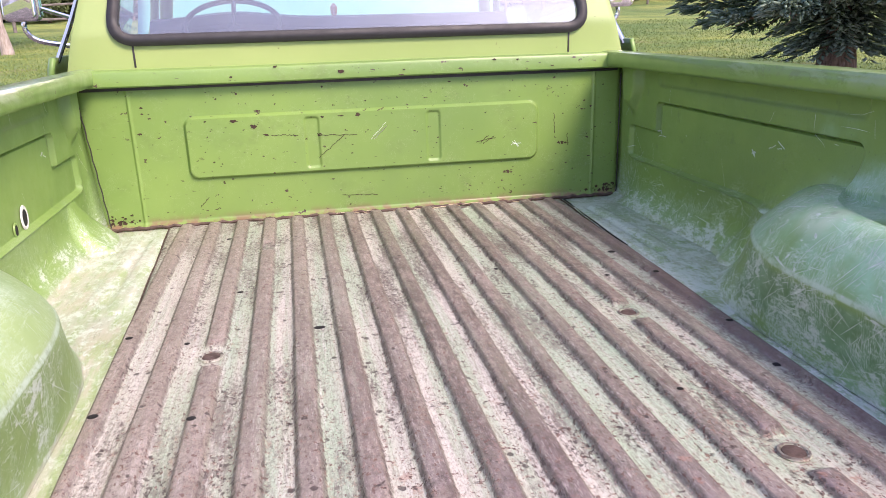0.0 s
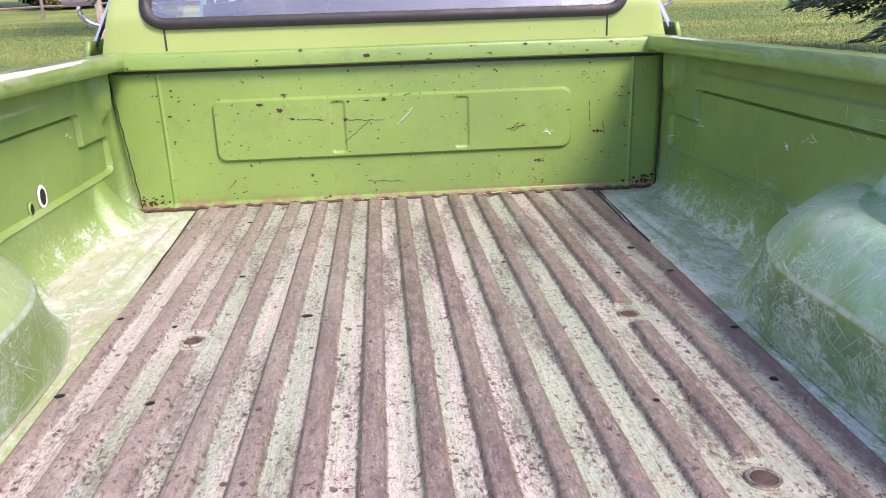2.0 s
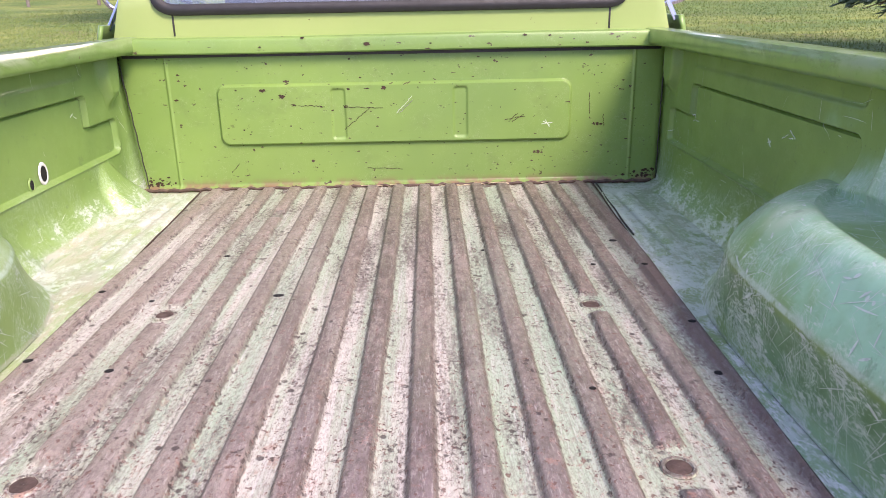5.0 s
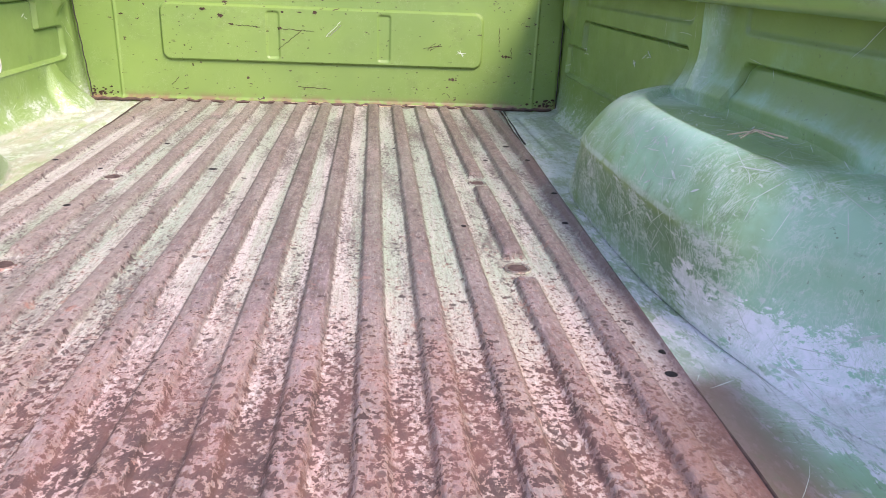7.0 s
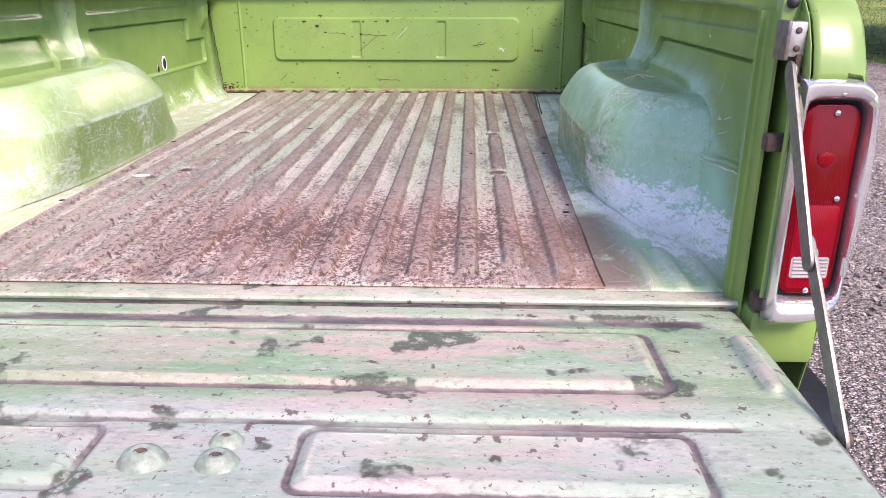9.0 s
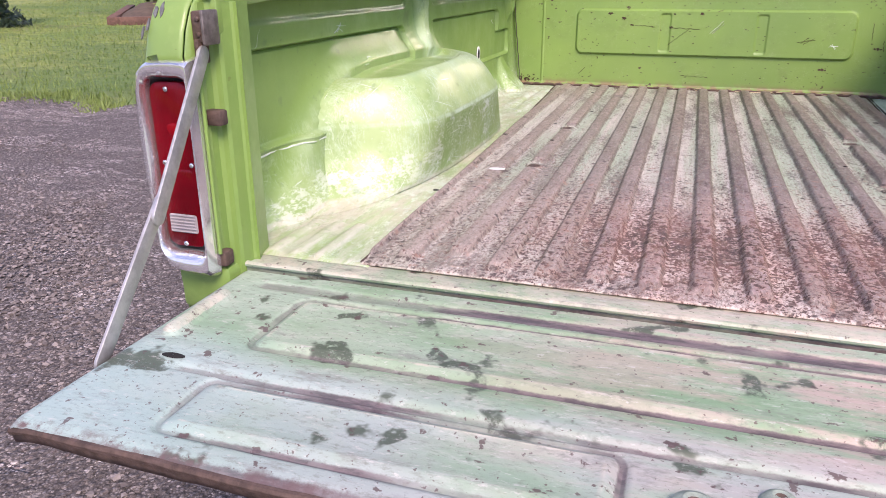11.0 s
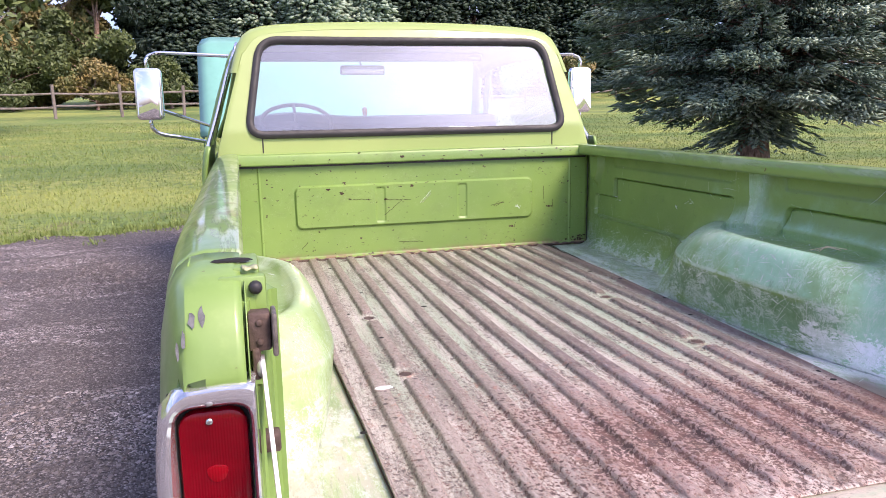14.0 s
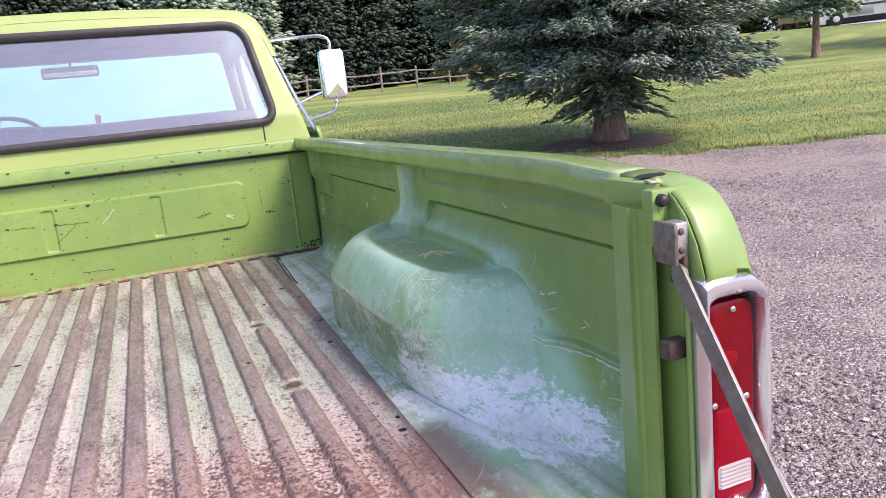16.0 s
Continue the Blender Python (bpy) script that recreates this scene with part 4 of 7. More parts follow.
bed_floor()


# rings of the wheel well from its front end on the side wall, round the inner face, to its rear end on the wall
WELL_FOOT = [(0.885, 1.70), (0.80, 1.64), (0.72, 1.55), (0.665, 1.41), (0.645, 1.28), (0.642, 1.05), (0.645, 0.85), (0.655, 0.72), (0.676, 0.58), (0.71, 0.46), (0.765, 0.35), (0.83, 0.28), (0.885, 0.24)]
WELL_CREASE = [(0.885, 1.60), (0.80, 1.53), (0.715, 1.43), (0.655, 1.31), (0.630, 1.19), (0.626, 1.02), (0.626, 0.86), (0.630, 0.73), (0.650, 0.62), (0.70, 0.555), (0.77, 0.515), (0.84, 0.46), (0.885, 0.41)]
WELL_RIM = [(0.885, 1.36), (0.83, 1.31), (0.775, 1.25), (0.735, 1.17), (0.712, 1.08), (0.702, 0.97), (0.698, 0.85), (0.704, 0.75), (0.724, 0.665), (0.758, 0.61), (0.80, 0.585), (0.845, 0.585), (0.885, 0.59)]


def wall_x(y, z):
    """Inside face of the bed side at height z, before pressings."""
    if z >= 0.905:
        return 0.885
    t = (0.905 - z) / (0.905 - FZ)
    return 0.885 - (0.046 - 0.038 * sstep(2.30, 2.46, y)) * t ** 2.2


WELL_ON_WALL = [(0.24, 0.80), (0.36, 0.90), (0.43, 0.965), (0.53, 1.035), (0.63, 1.072), (0.80, 1.082), (1.20, 1.080), (1.36, 1.055), (1.50, 1.005), (1.60, 0.945), (1.70, 0.80)]


def well_gap(y, z):
    """Distance on the side wall from the outline of the wheel well, 0 inside it."""
    p = Vector((y, z))
    best, within = 9.0, False
    for (ya, za), (yb, zb) in zip(WELL_ON_WALL, WELL_ON_WALL[1:]):
        a, e = Vector((ya, za)), Vector((yb - ya, zb - za))
        t = max(0.0, min(1.0, (p - a).dot(e) / e.dot(e)))
        best = min(best, (p - a - e * t).length)
        if ya <= y < yb and z < za + (zb - za) * (y - ya) / (yb - ya):
            within = True
    return 0.0 if within else best


def gusset(y, z):
    """Pressed wedge in the lower front corner, spreading from the crease to the floor."""
    t = max(0.0, (0.955 - z) / 0.155)
    return 0.070 * t ** 1.15 * (1 - sstep(0.012 + 0.075 * t, 0.030 + 0.105 * t, abs(y - 2.265 - 0.055 * t)))


def side_press(y, z):
    """Inward relief of the bed side pressings."""
    g = well_gap(y, z)
    d = 0.036 * max(0.0, 1 - g / 0.085) ** 2.2
    a = min(sd_rect(y, z, 1.33, 2.215, 0.957, 1.152, 0.02), sd_rect(y, z, 1.9, 2.40, 0.957, 1.060, 0.02))
    b = sd_rect(y, z, 0.150, 1.06, 0.952, 1.150, 0.02)
    q = min(a, b)
    d -= 0.013 * inside(q, 0.0045)
    d -= 0.010 * inside(abs(q + 0.004) - 0.0015, 0.004) * sstep(1.03, 1.07, z)
    d += 0.006 * inside(abs(q - 0.006) - 0.002, 0.005) * (1 - sstep(0.97, 1.0, z))
    hi = min(sd_rect(y, z, 1.33, 2.215, 1.203, 1.30, 0.015), sd_rect(y, z, 0.15, 1.08, 1.203, 1.30, 0.015))
    d -= 0.005 * inside(hi, 0.006)
    # pillar above the wheel well and the pocket by the front corner
    w = 0.030 + 0.020 * sstep(1.10, 1.28, z)
    d += 0.026 * (1 - sstep(w * 0.55, w * 1.25, abs(y - 1.195))) * sstep(1.04, 1.12, z)
    w = 0.018 + 0.040 * sstep(1.10, 1.20, z)
    d += 0.030 * (1 - sstep(w * 0.6, w * 1.2, abs(y - 2.375))) * sstep(1.09, 1.15, z)
    return d


def scratch_ribbons(grid, count, seed, zone, length=(0.02, 0.15), width=(0.0005, 0.0013)):
    """Thin curved ribbons lying on a grid of points; zone(p) gives the chance of one starting at p."""
    rng = random.Random(seed)
    nu, nv = len(grid), len(grid[0])

    def at(u, v):
        i, j = min(nu - 2, max(0, int(u))), min(nv - 2, max(0, int(v)))
        a, b = u - i, v - j
        p = [Vector(grid[i + di][j + dj]) for di, dj in ((0, 0), (1, 0), (0, 1), (1, 1))]
        return (p[0] * (1 - a) + p[1] * a) * (1 - b) + (p[2] * (1 - a) + p[3] * a) * b, (p[1] - p[0]), (p[2] - p[0])
    V, F = [], []
    tries = 0
    while count > 0 and tries < 30000:
        tries += 1
        u, v = rng.uniform(0, nu - 1.01), rng.uniform(0, nv - 1.01)
        p, du, dv = at(u, v)
        if rng.random() > zone(p) * min(1.0, (du.length * dv.length) / 2e-4) or du.length < 1e-5 or dv.length < 1e-5:
            continue
        count -= 1
        an, L, w = rng.uniform(0, 2 * math.pi), rng.uniform(*length) * rng.uniform(0.3, 1.0), rng.uniform(*width)
        bend = rng.uniform(-2.5, 2.5)
        steps = max(3, int(L / 0.008))
        line = []
        for k in range(steps + 1):
            p, du, dv = at(u, v)
            if du.length < 1e-5 or dv.length < 1e-5 or not (0 < u < nu - 1.01 and 0 < v < nv - 1.01):
                break
            nrm = du.cross(dv)
            if nrm.length < 1e-9:
                break
            nrm.normalize()
            if nrm.dot(Vector((-math.copysign(1, p.x), 0, 0.4))) < 0:
                nrm = -nrm
            line.append((p + nrm * 0.0007, nrm))
            u += math.cos(an) * (L / steps) / du.length
            v += math.sin(an) * (L / steps) / dv.length
            an += bend * L / steps
        if len(line) < 3:
            continue
        base = len(V)
        for k, (p, nrm) in enumerate(line):
            d = line[min(k + 1, len(line) - 1)][0] - line[max(k - 1, 0)][0]
            side = d.cross(nrm).normalized() * w * 0.5 * (0.25 + math.sin(math.pi * k / (len(line) - 1)))
            V += [tuple(p - side), tuple(p + side)]
            if k:
                F.append((base + 2 * k - 2, base + 2 * k - 1, base + 2 * k + 1, base + 2 * k))
    bm = bmesh.new()
    vs = [bm.verts.new(p) for p in V]
    for f in F:
        bm.faces.new([vs[i] for i in f])
    return bm


def bed_side(sx):
    ys = lines(0.05, BED, 0.03, [(c, 0.022, 0.004) for c in (0.152, 1.07, 1.33, 2.215, 2.40)] + [(1.195, 0.06, 0.008), (2.30, 0.13, 0.007), (0.26, 0.01, 0.005), (1.72, 0.01, 0.005), (2.34, 0.01, 0.005)])
    ws = lines(FZ + 0.009, 1.285, 0.012, [(0.954, 0.018, 0.003), (1.060, 0.018, 0.003), (1.151, 0.018, 0.0025), (1.203, 0.012, 0.004)])
    rows = []
    for y in ys:
        r = []
        edge = wall_x(y, FZ + 0.009) - side_press(y, FZ + 0.009) - (gusset(y, FZ + 0.009) + 0.028 * sstep(2.44, BED, y) if sx < 0 else 0.0)
        for i in range(43):          # side strip of the floor
            x = 0.570 + (min(0.838, edge - 0.006) - 0.570) * i / 42
            h = 0.0
            for cx in (0.675, 0.735):
                h += 0.006 * inside(sd_rect(x, y, cx - 0.019, cx + 0.019, 1.72 if cx < 0.7 else 1.80, 2.34, 0.015), 0.005)
            for cx in (0.675, 0.725, 0.775):
                h += 0.007 * inside(sd_rect(x, y, cx - 0.013, cx + 0.013, 0.075, 0.26, 0.01), 0.005)
            r.append((sx * x, y, FZ - 0.0035 + h))
        for z in ws:                 # fillet and wall
            gus = gusset(y, z) + 0.028 * sstep(2.44, BED, y) * (1 - sstep(0.80, 1.25, z)) if sx < 0 else 0.0
            r.append((sx * (wall_x(y, z) - side_press(y, z) - gus), y, z))
        rows.append(r)
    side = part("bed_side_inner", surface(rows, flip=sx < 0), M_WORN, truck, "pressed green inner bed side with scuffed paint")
    thick(side, 0.002, 1)
    low = (lambda p: (1.0 if p.y > 1.35 else 0.2) if p.z < 0.86 else (0.12 if p.z < 1.0 else 0.03)) if sx > 0 else (lambda p: (0.8 if p.y > 1.35 else 0.1) if p.z < 0.87 else 0.03)
    tagged(part("scuff", scratch_ribbons(rows, 480 if sx > 0 else 220, 60 + sx, low), M_PRIMER, side, smooth=False), "fine pale scratches in the paint", kind="stuff")
    rng = random.Random(31 + sx)
    for y0, y1 in ((0.185, 0.29), (0.30, 0.41), (0.42, 0.50)):
        pts = [(y0 + (y1 - y0) * k / 10, 0.936 + rng.uniform(-0.0012, 0.0012)) for k in range(11)]
        part("worn_edge", tube([(sx * (wall_x(u, v) - side_press(u, v) - 0.0002), u, v) for u, v in pts], 0.0022, 6, True, [0.0006 + 0.002 * math.sin(math.pi * k / 10) for k in range(11)]), M_PRIMER, side)
    spots = [(1.62, 1.10, 0.05), (1.72, 1.07, 0.03), (1.38, 1.03, 0.06), (1.18, 1.02, 0.05), (0.62, 1.17, 0.03), (0.45, 1.02, 0.03), (0.35, 0.98, 0.04), (2.2, 1.05, 0.03)] if sx > 0 else [(0.62, 1.17, 0.04), (0.75, 1.08, 0.03), (2.15, 1.10, 0.025)]
    for (y0, z0, L) in spots:
        for _ in range(rng.randint(2, 4)):
            yy, zz, an, ll = y0 + rng.uniform(-0.02, 0.02), z0 + rng.uniform(-0.012, 0.012), rng.uniform(-0.5, 0.9), L * rng.uniform(0.35, 0.8)
            pts = [(yy + ll * (k / 6 - 0.5) * math.cos(an), zz + ll * (k / 6 - 0.5) * math.sin(an) + rng.uniform(-0.0015, 0.0015)) for k in range(7)]
            part("scrape", tube([(sx * (wall_x(u, v) - side_press(u, v) - 0.0003), u, v) for u, v in pts], 0.0011, 5), M_PRIMER, side)
    if sx < 0:
        for (y, z, r) in ((1.932, 0.987, 0.017), (1.866, 0.972, 0.0105)):
            ring = [[(-0.8955 + e, y + math.cos(2 * math.pi * k / 16) * r * s, z + math.sin(2 * math.pi * k / 16) * r * 1.35 * s) for s, e in ((1.35, 0.0), (1.25, 0.003), (0.98, 0.003), (0.9, 0.001))] for k in range(16)]
            part("hole_rim", surface(ring, close_u=True), M_WHITE if r > 0.015 else M_WORN, side)
            disc = [[(-0.893, y + math.cos(2 * math.pi * k / 16) * r * s, z + math.sin(2 * math.pi * k / 16) * r * 1.35 * s) for s in (0.92, 0.02)] for k in range(16)]
            part("hole", surface(disc, close_u=True), M_HOLE, side)


for sx in (-1, 1):
    bed_side(sx)


def wheel_well(sx):
    F, C, R = ([p.xy for p in smooth_path([(x, y, 0) for x, y in ring], 8)] for ring in (WELL_FOOT, WELL_CREASE, WELL_RIM))
    rng = random.Random(6)
    rows = []
    n = len(F)
    for k in range(n):
        f, c, m = F[k], C[k], R[k]
        rear = 1 - sstep(0.50, 0.74, c.y)
        front = sstep(1.20, 1.45, c.y)
        bow = 1.0 + 0.9 * rear + 0.35 * front
        zc = 0.952 - 0.006 * front - 0.004 * rear
        zr = 1.068 - 0.012 * rear - 0.006 * front
        r = [(f + (f - c).normalized() * 0.024).to_3d() + Vector((0, 0, FZ - 0.0030))]
        for i in range(11):                  # inner face, upright; behind it a hollow slope
            v = i / 10
            p = f + (c - f) * (1 - (1 - v) ** bow)
            z = FZ - 0.001 + (zc - FZ) * v ** bow
            r.append(Vector((p.x, p.y, z)))
        ridge = 0.004 * (1 - 0.7 * rear)
        for i in range(1, 15):               # shoulder over the crease
            v = i / 14
            p = c + (m - c) * (0.80 * v + 0.20 * v * v)
            z = zc + (zr - zc) * ((1 - rear) * math.sin(math.pi / 2 * v) + rear * math.sin(math.pi / 2 * v) ** 0.9)
            z += ridge * math.exp(-(v / 0.10) ** 2) - 0.008 * math.exp(-((v - 0.45) / 0.2) ** 2) * math.exp(-((p.y - 0.95) / 0.10) ** 2)
            r.append(Vector((p.x, p.y, z)))
        w = Vector((0.889, 0.93 + (m.y - 0.93) * 0.92))
        for i in range(1, 17):               # sunken plateau, rising again into the side wall
            v = i / 16
            p = m + (w - m) * v
            dip = 0.017 * sstep(0.0, 0.16, v) * (1 - sstep(0.80, 0.885, m.x))
            up = 0.046 * max(0.0, (p.x - 0.838) / 0.05) ** 2.2 * (1 - sstep(0.80, 0.875, m.x))
            r.append(Vector((p.x, p.y, zr - dip + up)))
        rows.append([(sx * p.x, p.y, p.z + rng.uniform(-0.0003, 0.0003)) for p in r])
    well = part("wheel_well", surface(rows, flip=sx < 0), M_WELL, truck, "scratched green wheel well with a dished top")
    near = (lambda p: (1.0 if p.z < 0.95 else 0.45) * (0.22 if p.y < 0.70 else 1.0)) if sx > 0 else (lambda p: 0.8 if p.z < 0.95 and p.y > 0.7 else 0.12)
    fine = scratch_ribbons(rows, 480 if sx > 0 else 150, 40 + sx, near)
    join(fine, scratch_ribbons(rows, 150 if sx > 0 else 12, 44 + sx, lambda p: (1.0 if p.y > 0.85 else 0.35) if p.z > 0.93 and p.y > 0.6 else 0.15, (0.010, 0.06), (0.0016, 0.0062)))
    tagged(part("scuff", fine, M_PRIMER, well, smooth=False), "fine pale scratches in the paint", kind="stuff")
    return well


for sx in (-1, 1):
    wheel_well(sx)


def bulkhead():
    xs = lines(-0.885, 0.885, 0.02, [(-0.578, 0.034, 0.003), (0.578, 0.034, 0.003), (-0.207, 0.012, 0.003), (-0.163, 0.012, 0.003), (0.193, 0.012, 0.003), (0.237, 0.012, 0.003), (-0.735, 0.010, 0.002), (0.785, 0.010, 0.002)])
    zs = lines(FZ - 0.004, 1.250, 0.02, [(0.950, 0.034, 0.003), (1.143, 0.034, 0.003), (FZ + 0.008, 0.012, 0.003)])

    def y(x, z):
        d = 0.013 * inside(sd_rect(x, z, -0.578, 0.578, 0.950, 1.143, 0.030), 0.0045)
        for c in (-0.185, 0.215):
            d -= 0.006 * inside(sd_rect(x, z, c - 0.022, c + 0.022, 0.966, 1.128, 0.010), 0.004)
        d += 0.005 * (1 - sstep(0.001, 0.007, abs(x + 0.735))) + 0.004 * (1 - sstep(0.001, 0.007, abs(x - 0.785)))
        d += 0.003 * math.sin(2.2 * x + 0.5) * math.sin(5 * (z - 0.7))
        d += 0.018 * (1 - sstep(FZ, FZ + 0.018, z))
        return BED - d
    ob = part("bulkhead", surface([[(x, y(x, z), z) for z in zs] for x in xs]), M_BULK, truck, "chipped green bed front panel with a pressed rectangle")
    thick(ob, 0.003)
    lip = [(BED + 0.05, 1.285), (BED + 0.045, 1.296), (BED - 0.018, 1.298), (BED - 0.030, 1.293), (BED - 0.034, 1.284), (BED - 0.033, 1.250), (BED - 0.027, 1.2455), (BED - 0.012, 1.247), (BED - 0.010, 1.2555), (BED + 0.004, 1.2555)]
    rows = [[(x, yy, z + 0.001 * math.sin(4 * x)) for yy, z in lip] for x in [-0.875 + 1.75 * i / 40 for i in range(41)]]
    part("top_lip", surface(rows), M_BULK, ob, "rolled green top edge with chipped paint")
    # added dark strip in place of the shadow under the lip
    part("lip_shadow", rbox(-0.868, 0.868, BED - 0.0075, BED - 0.0005, 1.2350, 1.2462, 0.001, 1), M_SEAL_SHADE, ob, "dark strip for the shadow below the rolled edge")
    for sx in (-1, 1):               # welded corner seams
        part("corner_seam", tube([(sx * (0.878 + 0.0012 * math.sin(1.7 * i)) + (0.040 * (1 - i / 23) if sx < 0 else 0.0), BED - 0.012, FZ + 0.01 + 0.018 * i) for i in range(24)], 0.0020, 6), M_SEAL_SHADE, ob)
    bm = tube([(-0.86 + 0.0215 * i, BED - 0.022 + 0.004 * math.sin(i * 1.9), FZ + 0.004 + 0.003 * math.sin(2.7 * i)) for i in range(81)], 0.006, 6)
    part("foot_seam", bm, M_RUSTY, ob, "rusty crusted seam along the floor")
    for sx in (-1, 1):
        rr = random.Random(20 + sx)
        for _ in range(26):
            cx, cz, q = sx * (0.872 - abs(rr.gauss(0, 0.05))) + (0.03 if sx < 0 else 0.0), FZ + 0.014 + abs(rr.gauss(0, 0.016)), rr.uniform(0.002, 0.008)
            out = [(cx + math.cos(a) * q * rr.uniform(0.4, 1.4), cz + math.sin(a) * q * rr.uniform(0.3, 0.9)) for a in [2 * math.pi * k / 9 for k in range(9)]]
            part("rust_chip", prism(out, lambda u, v, w: (u, y(u, v) - 0.0008 - w, v), 0.0006), M_CHIP, ob, smooth=False)
    # knocks down to rust and scrapes in the paint
    rng = random.Random(11)
    marks = [(-0.427, 1.128, 0.016), (-0.370, 1.108, 0.014), (-0.328, 1.079, 0.013), (-0.089, 1.129, 0.011), (-0.036, 1.129, 0.012), (-0.164, 1.071, 0.011), (-0.150, 1.128, 0.008),
             (0.660, 0.997, 0.008), (0.672, 0.998, 0.009), (0.684, 0.995, 0.007), (0.274, 1.221, 0.007), (0.751, 1.138, 0.006), (-0.70, 1.18, 0.008), (-0.715, 1.10, 0.008)]
    marks += [(rng.uniform(-0.83, 0.83), rng.uniform(0.82, 1.24), rng.uniform(0.0016, 0.0050)) for _ in range(130)]
    for x, z, r in marks:
        r *= 0.85
        flat = rng.uniform(0.35, 0.85)
        out = [(x + math.cos(a) * r * rng.uniform(0.30, 1.35), z + math.sin(a) * r * flat * rng.uniform(0.30, 1.2)) for a in [2 * math.pi * k / 11 for k in range(11)]]
        part("rust_chip", prism(out, lambda u, v, w: (u, y(u, v) - 0.0012 + 0.0006 - w, v), 0.0006), M_CHIP, ob, smooth=False)
    for x0, z0, x1, z1, mt in ((-0.313, 1.077, -0.229, 1.073, M_CHIP), (-0.156, 1.070, -0.038, 1.064, M_CHIP), (-0.167, 0.996, -0.084, 1.064, M_CHIP), (0.007, 1.048, 0.055, 1.100, M_PRIMER), (0.015, 1.046, 0.060, 1.092, M_STEEL),
                               (0.36, 1.018, 0.43, 1.030, M_CHIP), (0.375, 1.012, 0.405, 1.040, M_CHIP), (0.385, 1.010, 0.425, 1.036, M_CHIP), (0.488, 1.010, 0.512, 0.998, M_PRIMER), (0.495, 1.016, 0.508, 0.992, M_PRIMER), (0.482, 1.002, 0.520, 1.006, M_PRIMER),
                               (0.690, 1.03, 0.694, 0.985, M_CHIP), (-0.56, 0.855, -0.53, 0.885, M_CHIP), (-0.10, 0.862, 0.02, 0.858, M_CHIP), (0.64, 1.10, 0.645, 1.03, M_CHIP)):
        n = 12
        pts = [(x0 + (x1 - x0) * k / n + rng.uniform(-1, 1) * 0.002, z0 + (z1 - z0) * k / n + rng.uniform(-1, 1) * 0.002) for k in range(n + 1)]
        part("scrape", tube([(u, y(u, v) - 0.0004, v) for u, v in pts], 0.0010, 5), mt, ob)
    for x, z, r in ((-0.085, 1.270, 0.014), (-0.284, 1.292, 0.009), (0.42, 1.288, 0.008), (0.50, 1.286, 0.007), (-0.42, 1.265, 0.006), (0.62, 1.262, 0.006), (0.12, 1.268, 0.005)):
        out = [(x + math.cos(a) * r * rng.uniform(0.35, 1.3), z + math.sin(a) * r * rng.uniform(0.18, 0.65)) for a in [2 * math.pi * k / 11 for k in range(11)]]
        part("rust_chip", prism(out, lambda u, v, w: (u, BED - 0.0345 - w, v), 0.0008), M_CHIP, ob, smooth=False)
    return ob


bulkhead()


def shoulder(y):
    """Outer skin of the bed side in section: x, z from the rail down."""
    bulge = 0.030 * sstep(0.0, 0.5, y)
    return [(0.820, 1.252), (0.817, 1.262), (0.817, 1.290), (0.822, 1.299), (0.832, 1.301), (0.868, 1.3015), (0.888, 1.297), (0.904 + bulge * 0.2, 1.284), (0.917 + bulge * 0.35, 1.258),
            (0.927 + bulge * 0.6, 1.205), (0.934 + bulge * 0.9, 1.12), (0.937 + bulge, 1.0), (0.935 + bulge, 0.88), (0.928 + bulge, 0.76), (0.915 + bulge, 0.66), (0.880 + bulge, 0.60)]


def rail_drop(y):
    """The rail sags a little towards its rear end."""
    return 0.0160 * (1 - sstep(0.0, 0.35, y))


def sag(z, drop):
    return 1.3015 - (1.3015 - z) * (1 - drop / 0.72) - drop if z > 1.10 else z


